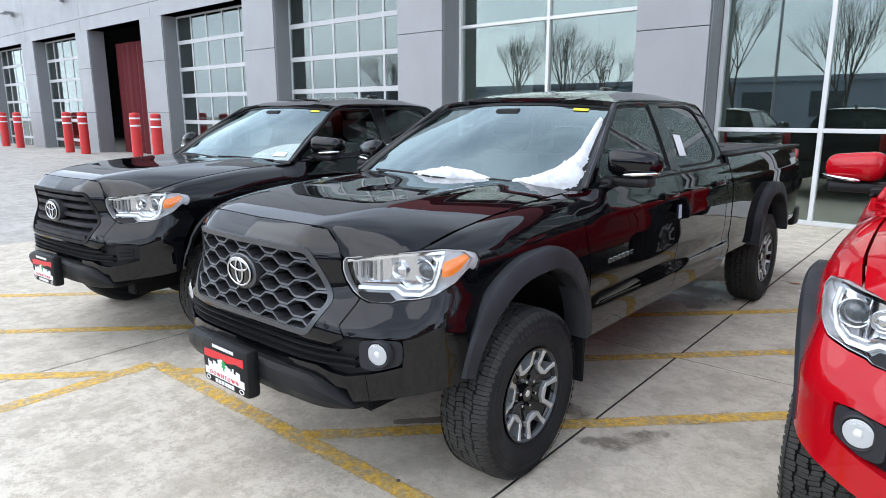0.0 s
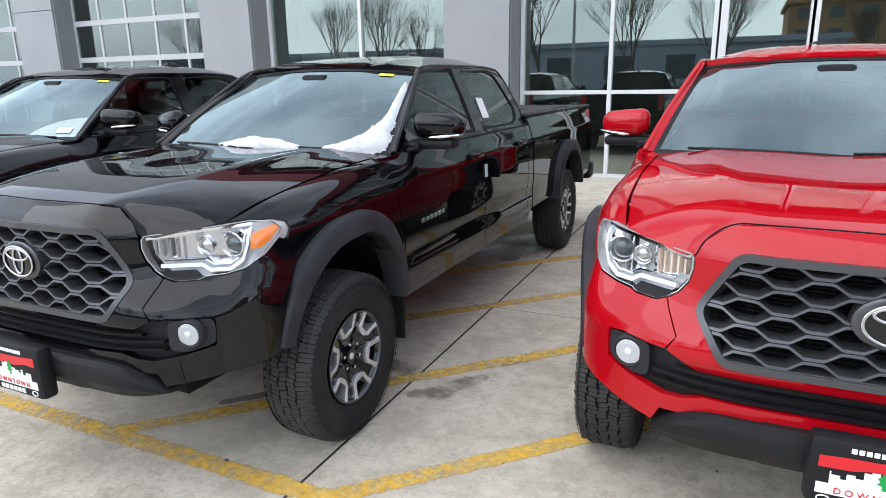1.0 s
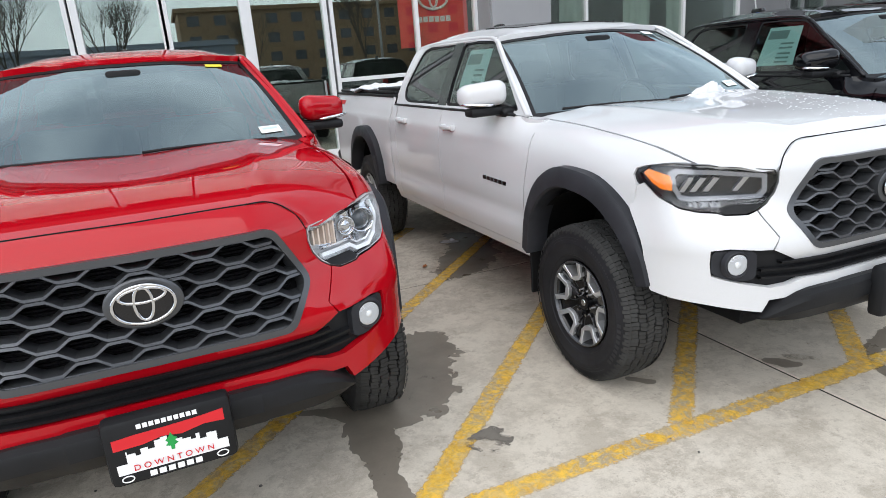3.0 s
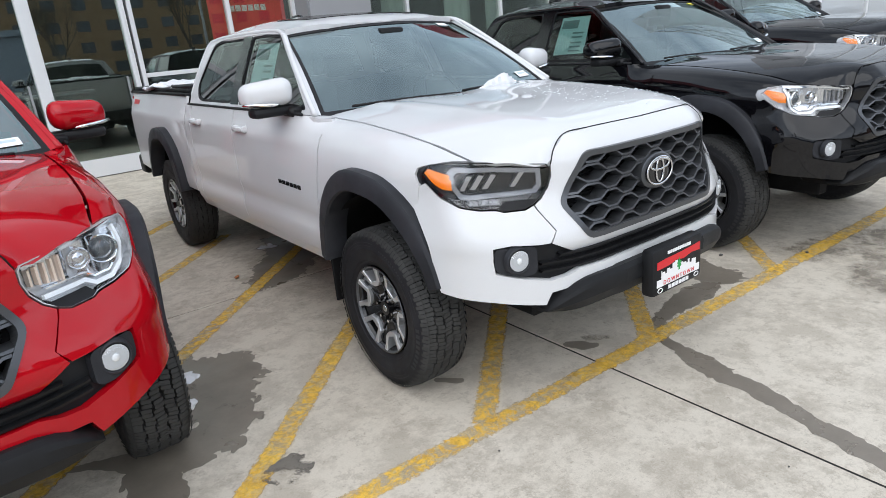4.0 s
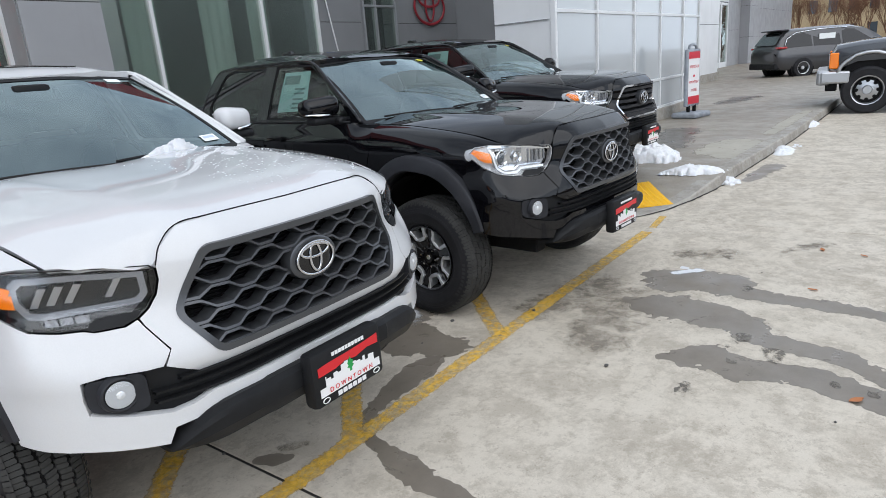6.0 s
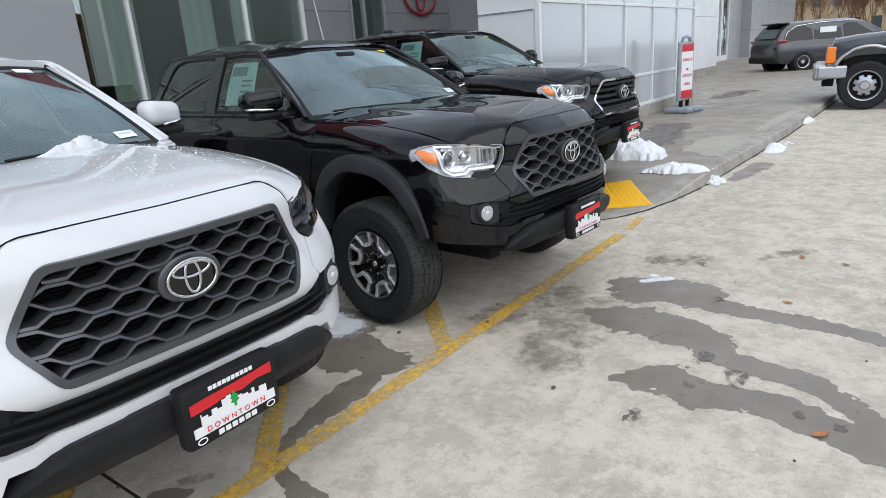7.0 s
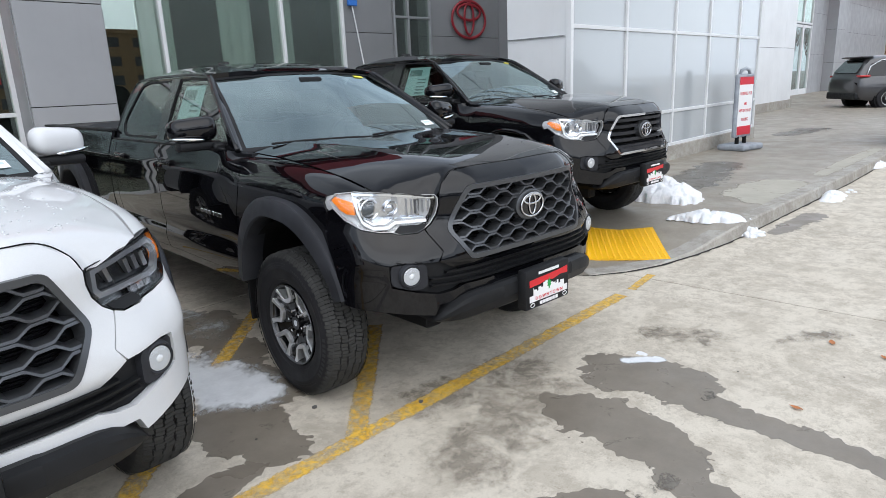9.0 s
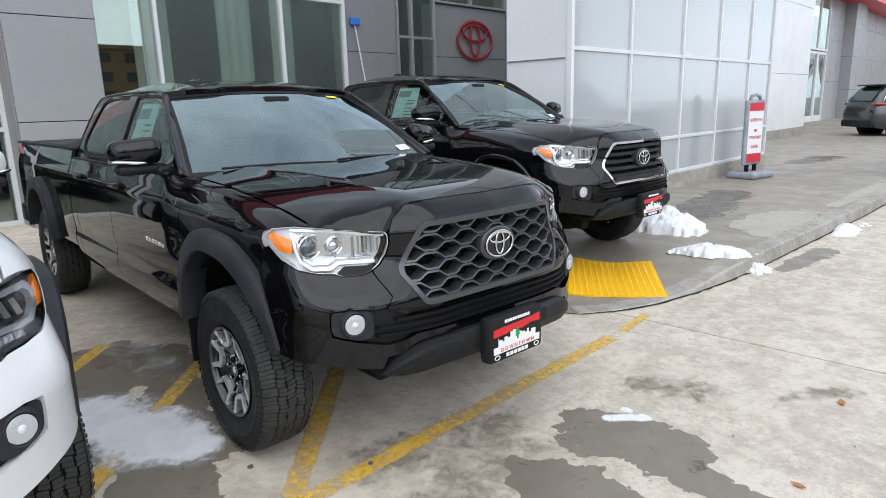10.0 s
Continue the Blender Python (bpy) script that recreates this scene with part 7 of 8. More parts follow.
    bw = part("rear_window", sheet("rwin", lambda: panel("rear_window", [(-0.86, 0.10), (0.86, 0.10), (0.83, 0.90), (-0.83, 0.90)], [], 0.15, lambda u, v: back(u, v, -0.006), DARKGLASS, 0.004, (0, 1, 0))), None, t)
    bw.visible_shadow = False
    part("antenna", sheet("fin", lambda: from_bm("antenna", box(bmesh.new(), (-0.025, 2.22, 1.69), (0.025, 2.36, 1.745), 0.02, 2), GLOSSY, angle=40)), None, t)
    wiper(t, 0.06, -0.56, 0)
    wiper(t, 0.58, 0.03, 1)
    part("cowl", sheet("cowl", lambda: panel("cowl", mirror_half([(0, -0.36), (0.5, -0.41), (0.70, -0.50), (0.70, -0.60), (0.5, -0.52), (0, -0.47)]), [], 0.08, lambda l, f: (l, -f, 1.192), PLASTIC, 0.01, (0, 0, 1))), None, t)
    for s in (1, -1):
        cw = [(0.735, -0.53), (0.742, -0.44), (0.775, -0.44), (0.815, -0.54), (0.830, -0.66), (0.800, -0.66), (0.760, -0.56)]
        part("cowl_side", sheet(("cowls", s, color), lambda: panel("cowl_side", [(s * l, f) for l, f in cw], [], 0.04, lambda l, f: (l, -f, 1.186 + 0.014 * sm(-f, 0.46, 0.62)), P, 0.02, (0, 0, 1))), None, t)
    # cabin
    part("dashboard", sheet("dash", lambda: from_bm("dashboard", box(box(bmesh.new(), (-0.72, 0.62, 0.85), (0.72, 1.02, 1.17), 0.06, 3), (-0.72, 0.50, 0.85), (0.72, 0.64, 1.155), 0.02, 1), INTERIOR, angle=40)), None, t)
    part("floor_pan", sheet("fpan", lambda: from_bm("floor_pan", boxm((-0.80, 0.45, 0.44), (0.80, 2.54, 0.52)), LINER)), None, t)
    part("steering_wheel", sheet("steer", lambda: tube_mesh("steering_wheel", [(0.37 + 0.185 * math.cos(g), 1.12 + 0.06 * math.sin(g), 1.12 + 0.17 * math.sin(g)) for g in np.linspace(0, 6.283, 29)[:-1]], 0.015, PLASTIC, True, 8)), None, t)
    for l in (0.37, -0.37):
        seat(t, l, -1.42, 0.52)
    seat(t, 0.36, -2.18, 0.66, 1.24)
    seat(t, -0.36, -2.18, 0.66, 1.24)
    part("headliner", sheet("hliner", lambda: from_bm("headliner", boxm((-0.56, 1.32, 1.585), (0.56, 2.42, 1.60)), INTERIOR_PALE)), None, t)
    # chassis and bed
    part("engine_bay", sheet("ebay", lambda: from_bm("engine_bay", boxm((-0.48, -0.62, 0.50), (0.48, 0.46, 1.0)), LINER)), None, t)
    for s in (1, -1):
        part("frame_rail", sheet(("rail_f", s, bed), lambda: from_bm("frame_rail", boxm((s * 0.42 - 0.05, -0.55, 0.36), (s * 0.42 + 0.05, -tail - 0.1, 0.50), 0.01), LINER)), None, t)
    for hub in (0.0, rear_hub):
        part("axle", sheet(("axle", hub), lambda: from_bm("axle", ball(cyl(bmesh.new(), (-0.75, -hub, 0.375), (0.75, -hub, 0.375), 0.045, 14), (0.1, -hub, 0.36), (0.16, 0.15, 0.15)), LINER, angle=40)), None, t)
    part("bed_floor", sheet(("bfloor", bed), lambda: from_bm("bed_floor", box(box(boxm((-0.75, 2.60, 0.70), (0.75, -tail - 0.04, 0.74)), (-0.75, 2.585, 0.70), (0.75, 2.61, 1.262)), (-0.75, 2.60, 0.56), (0.75, 2.72, 0.72)), LINER)), None, t)
    tg = part("tailgate", sheet(("tgate", bed, color), lambda: from_bm("tailgate", boxm((-0.725, -tail - 0.06, 0.66), (0.725, -tail - 0.005, 1.272), 0.015, 2), P, angle=40)), None, t)
    part("rear_bumper", sheet(("rbump", bed), lambda: from_bm("rear_bumper", boxm((-0.87, -tail - 0.02, 0.50), (0.87, -tail + 0.16, 0.68), 0.03, 2), PLASTIC, angle=40)), None, t)
    if cover:
        part("bed_cover", sheet(("bcover", bed), lambda: from_bm("bed_cover", box(boxm((-0.80, 2.60, 1.276), (0.80, -tail - 0.03, 1.306), 0.01, 2), (-0.78, 2.62, 1.30), (0.78, 3.1, 1.33), 0.012, 2), PLASTIC, angle=40)), None, t, "black folding bed cover")
    # windshield tags
    part("yellow_tag" if color != "white" else "white_tag", sheet("ytag", lambda: panel("yellow_tag", [(0.66, 0.90), (0.80, 0.90), (0.80, 0.935), (0.66, 0.935)], [], 0.2, lambda u, v: ws(u, v, 0.001), YELLOWTAG, 0.001, (0, -1, 1))) if color != "white" else sheet("ptag", lambda: panel("white_tag", [(0.66, 0.90), (0.80, 0.90), (0.80, 0.95), (0.66, 0.95)], [], 0.2, lambda u, v: ws(u, v, 0.001), PAPER, 0.001, (0, -1, 1))), None, t)
    wt = part("white_tag", sheet("wtag", lambda: panel("white_tag", [(0.76, 0.085), (0.90, 0.085), (0.90, 0.15), (0.76, 0.15)], [], 0.2, lambda u, v: ws(u, v, 0.001), PAPER, 0.001, (0, -1, 1))), None, t)
    part("tag_text", sheet("wtext", lambda: panel("tag_text", [(0.78, 0.115), (0.88, 0.115), (0.88, 0.135), (0.78, 0.135)], [], 0.2, lambda u, v: ws(u, v, 0.0018), BLUETAG, 0.0005, (0, -1, 1))), None, wt)
    # wheels
    for s in (1, -1):
        for hub in (0.0, rear_hub):
            make_wheel(t, Matrix.Translation((s * 0.787, -hub, 0.371)) @ Matrix.Rotation(0.0 if s > 0 else math.pi, 4, "Z") @ Matrix.Rotation(0.3 + hub + s, 4, "X"))
    # mud flaps
    for s in (1, -1):
        part("mud_flap", sheet(("flap", s), lambda: from_bm("mud_flap", boxm((s * 0.80 - 0.10, 0.405, 0.30), (s * 0.80 + 0.11, 0.42, 0.62), 0.005), LINER)), None, t)
    return t


INK_PALE = base_mat("pale_ink", (0.20, 0.32, 0.30), 0.7)
INTERIOR_PALE = base_mat("headliner", (0.30, 0.30, 0.30), 0.9)


def arch_lip(side, mat):
    """A body-coloured rolled edge round a wheel opening."""
    pts = []
    for (f, z) in arch_mid(0.0):
        l = lside(min(f, 0.33), z) if f < 0.36 else interp(f, [(0.3, 0.865), (0.45, 0.85), (0.6, 0.80)])
        pts.append((side * (l + 0.004), -f, z))
    return tube_mesh("flare", pts, 0.02, mat, False, 8)


TRUCKS = {}
for key, x, y, z, h, args in (
        ("a", -4.735, 2.34, 0.0, 3.0, dict(color="black", label="black pickup truck with barred grille, parked on hatched concrete", grade="base", bed=0.0)),
        ("b", -2.240, 2.200, 0.0, -0.6, dict(color="black", label="black long-bed pickup truck with mesh grille and snow on the windshield", bed=0.335)),
        ("r", 0.495, 2.637, 0.0, 0.45, dict(color="red", label="glossy red pickup truck with mesh grille and black flares", bed=0.0)),
        ("w", 3.153, 2.309, 0.0, 0.19, dict(color="white", label="white pickup truck with dark headlamps and a bed cover", led=True, cover=True, sticker=(-1,))),
        ("k", 5.618, 2.224, 0.0, -4.0, dict(color="black", label="black long-bed pickup truck with mesh grille and price sheet", bed=0.335, sticker=(-1,))),
        ("s", 8.470, 3.020, 0.118, -2.6, dict(color="black", label="black pickup truck with chrome-edged barred grille on the raised walk", grade="base", chrome_grille=True, sticker=(-1,)))):
    TRUCKS[key] = build_truck(pose(x, y, z, 0, 0, h), **args)


# ---- loose things ----
def lumps(name, spots, mat, seed, sub=3):
    """A crumbly heap: flattened balls, roughened and joined into one mesh."""
    rnd = random.Random(seed)
    bm = bmesh.new()
    for x, y, z, r, h in spots:
        bmesh.ops.create_icosphere(bm, subdivisions=sub, radius=1, matrix=Matrix.Translation((x, y, z)) @ Matrix.Diagonal((r, r * rnd.uniform(0.75, 1.2), h, 1)))
    for v in bm.verts:
        n = noise.noise_vector(v.co * 9 + Vector((seed, 0, 0))) * 0.034 + noise.noise_vector(v.co * 24) * 0.020 + noise.noise_vector(v.co * 60) * 0.009 + noise.noise_vector(v.co * 140) * 0.003
        v.co += n * min(1.0, (spots[0][3] / 0.06))
    return from_bm(name, bm, mat, True)


def heap(cx, cy, cz, rx, ry, h, n, seed):
    rnd = random.Random(seed)
    out = []
    for _ in range(n):
        a, q = rnd.uniform(0, 6.28), math.sqrt(rnd.random())
        x, y = rx * q * math.cos(a), ry * q * math.sin(a)
        k = max(0.25, 1 - q)
        out.append((cx + x, cy + y, cz, rnd.uniform(0.35, 0.6) * min(rx, ry), h * k * rnd.uniform(0.7, 1.15)))
    return out


def mound(cx, cy, cz, rx, ry, rot, h, seed):
    """A rounded pile of wet snow with a lumpy top and an undercut, broken edge."""
    cell = min(rx, ry) / 24
    na, nb = int(2.6 * rx / cell), int(2.6 * ry / cell)
    m = Matrix.Translation((cx, cy, cz)) @ Matrix.Rotation(radians(rot), 4, "Z")

    def height(a, b):
        v = Vector((a, b, seed * 3.1))
        n1, n2, n3 = noise.noise(v * 5), noise.noise(v * 13), noise.noise(v * 34)
        q = math.hypot(a / rx, b / ry) + 0.30 * n1 + 0.30 * n2 + 0.14 * n3
        if q >= 1:
            return 0.0
        return h * (1 - max(0.0, q) ** 2.3) ** 0.62 * (1 + 0.45 * n1 + 0.50 * n2 + 0.22 * n3) + 0.006 * n3
    hs = [[height((i - na / 2) * cell, (j - nb / 2) * cell) for i in range(na + 1)] for j in range(nb + 1)]
    ids, vs, fs = {}, [], []
    for j in range(nb):
        for i in range(na):
            c = ((i, j), (i + 1, j), (i + 1, j + 1), (i, j + 1))
            if max(hs[q][p] for p, q in c) > 0:
                for p, q in c:
                    if (p, q) not in ids:
                        ids[p, q] = len(vs)
                        w = noise.noise_vector(Vector((p * cell, q * cell, seed)) * 40) * cell * 0.5
                        vs.append(m @ Vector(((p - na / 2) * cell + w.x, (q - nb / 2) * cell + w.y, hs[q][p])))
                fs.append(tuple(ids[k] for k in c))
    return raw("snow_heap", vs, fs, SNOW, smooth=True)


for cx, cy, rx, ry, rot, h, seed in ((10.0, 2.68, 0.40, 0.29, -67, 0.21, 1), (9.22, 1.90, 0.33, 0.17, -62, 0.085, 2), (11.72, 1.38, 0.42, 0.13, 8, 0.055, 4), (14.7, 1.45, 0.40, 0.13, 0, 0.09, 5), (17.5, 1.6, 0.5, 0.14, 0, 0.08, 6)):
    o = link_mesh("snow_heap", mound(cx, cy, (walk_z(cx, cy) if cx < 11 else ground_z(cx, cy)) - 0.003, rx, ry, rot, h, seed))
    tagged(o, "melting white snow heap on the damp walk", "snow", "snow heaps", "stuff")
for cx, cy, rx, ry, h, n, seed in ((9.36, 1.55, 0.20, 0.09, 0.10, 12, 3), (1.52, 3.06, 0.10, 0.07, 0.05, 8, 7), (1.44, 2.78, 0.07, 0.09, 0.05, 8, 8), (-1.02, 6.3, 0.10, 0.06, 0.05, 7, 9), (2.72, 4.9, 0.10, 0.05, 0.02, 6, 10), (6.2, 1.12, 0.13, 0.05, 0.012, 9, 11), (12.2, 1.28, 0.12, 0.06, 0.05, 6, 12)):
    o = link_mesh("snow_clump", lumps("snow_clump", heap(cx, cy, 0.0, rx, ry, h, n, seed), SNOW, seed))
    tagged(o, "small clump of dirty melting snow on concrete", "snow", "snow clumps")


def truck_point(key, l, f, z):
    return TRUCKS[key].matrix_world @ Vector((l, -f, z))


bpy.context.view_layer.update()


def snow_sheet(key, strokes, seed, label, cell=0.009):
    """Wet snow lying on a truck's windshield: strokes of (u, v, half width, thickness), heaped up and crumbly."""
    m = TRUCKS[key].matrix_world
    pu, pv = 0.68, 0.83
    pts = [[(u * pu, v * pv, r, h) for u, v, r, h in st] for st in strokes]
    allp = [p for st in pts for p in st]
    a0, a1 = min(p[0] for p in allp) - 0.09, max(p[0] for p in allp) + 0.09
    b0, b1 = min(p[1] for p in allp) - 0.07, max(p[1] for p in allp) + 0.09
    na, nb = int((a1 - a0) / cell), int((b1 - b0) / cell)

    def height(a, b):
        q = Vector((a, b, seed))
        n1, n2, n3 = noise.noise(q * 16), noise.noise(q * 42), noise.noise(q * 95)
        best = -0.006
        for st in pts:
            for p, r in zip(st, st[1:]):
                dx, dy = r[0] - p[0], r[1] - p[1]
                k = max(0.0, min(1.0, ((a - p[0]) * dx + (b - p[1]) * dy) / max(1e-9, dx * dx + dy * dy)))
                d = math.hypot(a - p[0] - dx * k, b - p[1] - dy * k)
                w, h = p[2] + (r[2] - p[2]) * k, p[3] + (r[3] - p[3]) * k
                x = d / w + 0.32 * n1 + 0.30 * n2 + 0.18 * n3
                if x < 1.0:
                    best = max(best, h * math.sqrt(1 - max(0.0, x) ** 2) * (1 + 0.55 * n2 + 0.3 * n3) + 0.006 * n3)
        return best
    hs = [[height(a0 + cell * i, b0 + cell * j) for i in range(na + 1)] for j in range(nb + 1)]
    ids, vs, fs = {}, [], []
    for j in range(nb):
        for i in range(na):
            c = ((i, j), (i + 1, j), (i + 1, j + 1), (i, j + 1))
            if max(hs[q][p] for p, q in c) > 0:
                for p, q in c:
                    if (p, q) not in ids:
                        ids[p, q] = len(vs)
                        vs.append(m @ Vector(ws((a0 + cell * p) / pu, (b0 + cell * q) / pv, hs[q][p])))
                fs.append(tuple(ids[k] for k in c))
    tagged(link_mesh("windshield_snow", raw("windshield_snow", vs, fs, SNOW, smooth=True)), label, "snow")


snow_sheet("b", [[(-0.34, 0.035, 0.016, 0.014), (-0.18, 0.045, 0.030, 0.028), (0.0, 0.065, 0.042, 0.045), (0.18, 0.055, 0.042, 0.042), (0.36, 0.03, 0.026, 0.024)]], 21, "ridge of wet snow along the foot of a windshield")
snow_sheet("b", [[(0.60, 0.01, 0.03, 0.03), (0.76, 0.03, 0.055, 0.055), (0.88, 0.06, 0.055, 0.055), (0.93, 0.14, 0.05, 0.045)], [(0.80, 0.06, 0.05, 0.045), (0.92, 0.20, 0.040, 0.042), (0.945, 0.36, 0.024, 0.028), (0.95, 0.56, 0.018, 0.022), (0.95, 0.78, 0.012, 0.015)]], 22, "wet snow clinging to the edge of a windshield")
snow_sheet("w", [[(0.20, 0.015, 0.018, 0.015), (0.34, 0.04, 0.032, 0.035), (0.50, 0.055, 0.045, 0.06), (0.62, 0.02, 0.02, 0.02)]], 23, "ridge of wet snow along the foot of a windshield")
p = truck_point("w", -0.2, -3.5, 1.32)
o = link_mesh("bed_snow", lumps("bed_snow", heap(p.x, p.y, p.z - 0.01, 0.5, 0.55, 0.05, 30, 31), SNOW, 31))
tagged(o, "thin melting snow on a black bed cover", "snow")
# droplets and frozen slush on the white hood
hood_spots = []
rnd = random.Random(77)
for _ in range(420):
    l, f = rnd.uniform(-0.05, 0.60), rnd.uniform(-0.30, 0.62)
    if rnd.random() < 0.35 + 0.65 * math.exp(-((l - 0.3) / 0.25) ** 2):
        hood_spots.append((l, f, rnd.uniform(0.0022, 0.006)))
m_w = TRUCKS["w"].matrix_world
bm = bmesh.new()
for l, f, r in hood_spots:
    p = m_w @ Vector((l, -f, hood_z(l, f)))
    bmesh.ops.create_icosphere(bm, subdivisions=1, radius=1, matrix=Matrix.Translation(p) @ Matrix.Diagonal((r, r, r * 0.4, 1)))
DROP = base_mat("water_drop", (0.62, 0.64, 0.66), 0.05, 0.0, 1.0)
o = link_mesh("hood_droplets", from_bm("hood_droplets", bm, DROP, True))
tagged(o, "half-frozen water drops scattered on a white hood", "water drops", "", "stuff")
bm = bmesh.new()
for k in ("b", "k"):
    mk = TRUCKS[k].matrix_world
    for _ in range(260):
        l, f = rnd.uniform(-0.6, 0.6), rnd.uniform(-0.40, 0.5)
        p = mk @ Vector((l, -f, hood_z(l, f)))
        r = rnd.uniform(0.0012, 0.0032)
        bmesh.ops.create_icosphere(bm, subdivisions=1, radius=1, matrix=Matrix.Translation(p) @ Matrix.Diagonal((r, r, r * 0.5, 1)))
DROP2 = base_mat("clear_drop", (0.10, 0.10, 0.11), 0.03, 0.0, 1.0)
o = link_mesh("water_drops", from_bm("water_drops", bm, DROP2, True))
tagged(o, "small water drops scattered on black hoods", "water drops", "", "stuff")

# papers on the long-bed black truck
tb = TRUCKS["b"]
part("window_paper", panel("window_paper", [(-1.80, 1.30), (-1.91, 1.295), (-1.915, 1.42), (-1.81, 1.43)], [], 0.1, cab_map(1, -0.004), PAPER, 0.001, (1, 0, 0)), None, tb, "white paper slip on the window")
part("handle_tag", panel("handle_tag", [(-1.53, 1.03), (-1.575, 1.03), (-1.575, 0.95), (-1.53, 0.95)], [], 0.1, side_map(1, 0.006), BLUETAG, 0.002, (1, 0, 0)), None, tb, "pale blue tag hanging at the door")

# sign on a weighted foot
sg = thing("pavement_sign", pose(15.25, 3.62, 0.125, 0, 0, -12), "grey plastic pavement sign with red and white panel", "sign")
part("foot", boxm((-0.33, -0.26, 0.0), (0.33, 0.26, 0.11), 0.04, 2), SIGNGREY, sg)
for x in (-0.12, 0.12):
    part("spring", cyl(bmesh.new(), (x, 0, 0.10), (x, 0, 0.24), 0.035, 12), LINER, sg)
part("frame", boxm((-0.27, -0.035, 0.22), (0.27, 0.035, 1.32), 0.03, 2), SIGNGREY, sg)
part("handle", tube_mesh("handle", [(-0.16, 0, 1.30), (-0.12, 0, 1.385), (0.0, 0, 1.41), (0.12, 0, 1.385), (0.16, 0, 1.30)], 0.028, SIGNGREY), None, sg)
part("panel", boxm((-0.215, -0.042, 0.27), (0.215, -0.036, 1.27)), PLATEWHITE, sg)
for z0, z1 in ((0.27, 0.42), (1.14, 1.27)):
    part("band", boxm((-0.215, -0.045, z0), (0.215, -0.040, z1)), SIGNRED, sg)
for i, (word, sz) in enumerate((("RESERVED FOR", 0.078), ("APPOINTMENT", 0.078), ("PARKING", 0.078))):
    me = text_mesh(word, sz)
    me.transform(Matrix.Translation((0, -0.0445, (0.985, 0.69, 0.535)[i])) @ Matrix.Rotation(radians(90), 4, "X") @ Matrix.Diagonal((0.70, 1.0, 1.0, 1.0)))
    me.materials.clear()
    me.materials.append(SIGNRED)
    part("lettering", me, None, sg)

part("lettering_bar", boxm((-0.035, -0.0445, 0.79), (0.035, -0.0425, 0.83)), SIGNRED, sg)

# squeegee on a pole, leaning at the glass
sq = thing("window_squeegee", pose(11.95, GY - 0.12, 0.12), "long white pole with a blue squeegee head", "squeegee")
part("pole", cyl(bmesh.new(), (0.35, -0.18, 0.0), (0.02, 0.08, 3.0), 0.014, 10), FRAME, sq)
part("grip", cyl(bmesh.new(), (0.24, -0.09, 1.0), (0.21, -0.07, 1.25), 0.02, 10), BLUE, sq)
part("head", boxm((-0.10, 0.02, 2.98), (0.12, 0.09, 3.12), 0.01), BLUE, sq)

# inside the showroom: banner, curtains, a counter
bn = thing("showroom_banner", pose(5.05, GY + 0.12, 0), "red hanging banner with a white oval emblem behind glass", "banner")
part("cloth", boxm((-0.62, 0, 1.75), (0.62, 0.02, 3.3)), BANNERRED, bn)
for x in (-0.5, 0.5):
    part("cord", cyl(bmesh.new(), (x, 0.01, 3.29), (x, 0.01, TOP + 0.01), 0.008, 8), FRAMEGREY, bn)
part("ring", ring_curve("ring", 0, -0.02, 2.52, 0.26, 0.18, 0.022, PLATEWHITE), None, bn)
part("inner_ring", ring_curve("inner_ring", 0, -0.02, 2.53, 0.07, 0.16, 0.02, PLATEWHITE), None, bn)
part("cross_ring", ring_curve("cross_ring", 0, -0.02, 2.60, 0.18, 0.075, 0.02, PLATEWHITE), None, bn)
for i in range(6):
    part("maker_bar", boxm((-0.30 + 0.103 * i, -0.012, 2.14), (-0.30 + 0.103 * i + 0.082, -0.004, 2.23)), PLATEWHITE, bn)
CURTAIN = base_mat("pale_blind", (0.45, 0.52, 0.48), 0.8)
for x0, x1 in ((7.9, 8.5), (9.4, 10.1), (10.5, 11.0)):
    n = int((x1 - x0) / 0.06)
    vs = [(x0 + (x1 - x0) * i / n, GY + 0.7 + 0.035 * math.sin(i * 1.9), z) for z in (0.05, 5.9) for i in range(n + 1)]
    o = link_mesh("window_curtain", raw("window_curtain", vs, [(i, i + 1, n + 2 + i, n + 1 + i) for i in range(n)], CURTAIN, smooth=True))
    tagged(o, "pale pleated curtain behind showroom glass", "curtain", "showroom curtains")
cn = thing("reception_counter", pose(1.5, 14.6, 0), "dark reception counter in the showroom", "counter")
part("body", boxm((-1.6, -0.35, 0), (1.6, 0.35, 1.05), 0.02), ROOMDARK, cn)
part("top", boxm((-1.7, -0.42, 1.05), (1.7, 0.42, 1.10), 0.01), WALLDARK, cn)
let = thing("wall_lettering", pose(-7.75, GY + 0.9, 2.5), "grey capital letters on a board behind glass", "lettering")
part("board", boxm((-0.5, 0.02, -0.7), (0.62, 0.05, 0.75)), WALLDARK, let)
for x in (-0.4, 0.5):
    part("post", boxm((x, 0.05, -2.5), (x + 0.06, 0.09, 0.7)), FRAMEGREY, let)
for word, z in (("NE", 0.33), ("DE", -0.03)):
    me = text_mesh(word, 0.30, 0.006)
    me.transform(Matrix.Translation((0.25, -0.002, z)) @ Matrix.Rotation(radians(90), 4, "X"))
    me.materials.clear()
    me.materials.append(INK)
    part("letters", me, None, let)


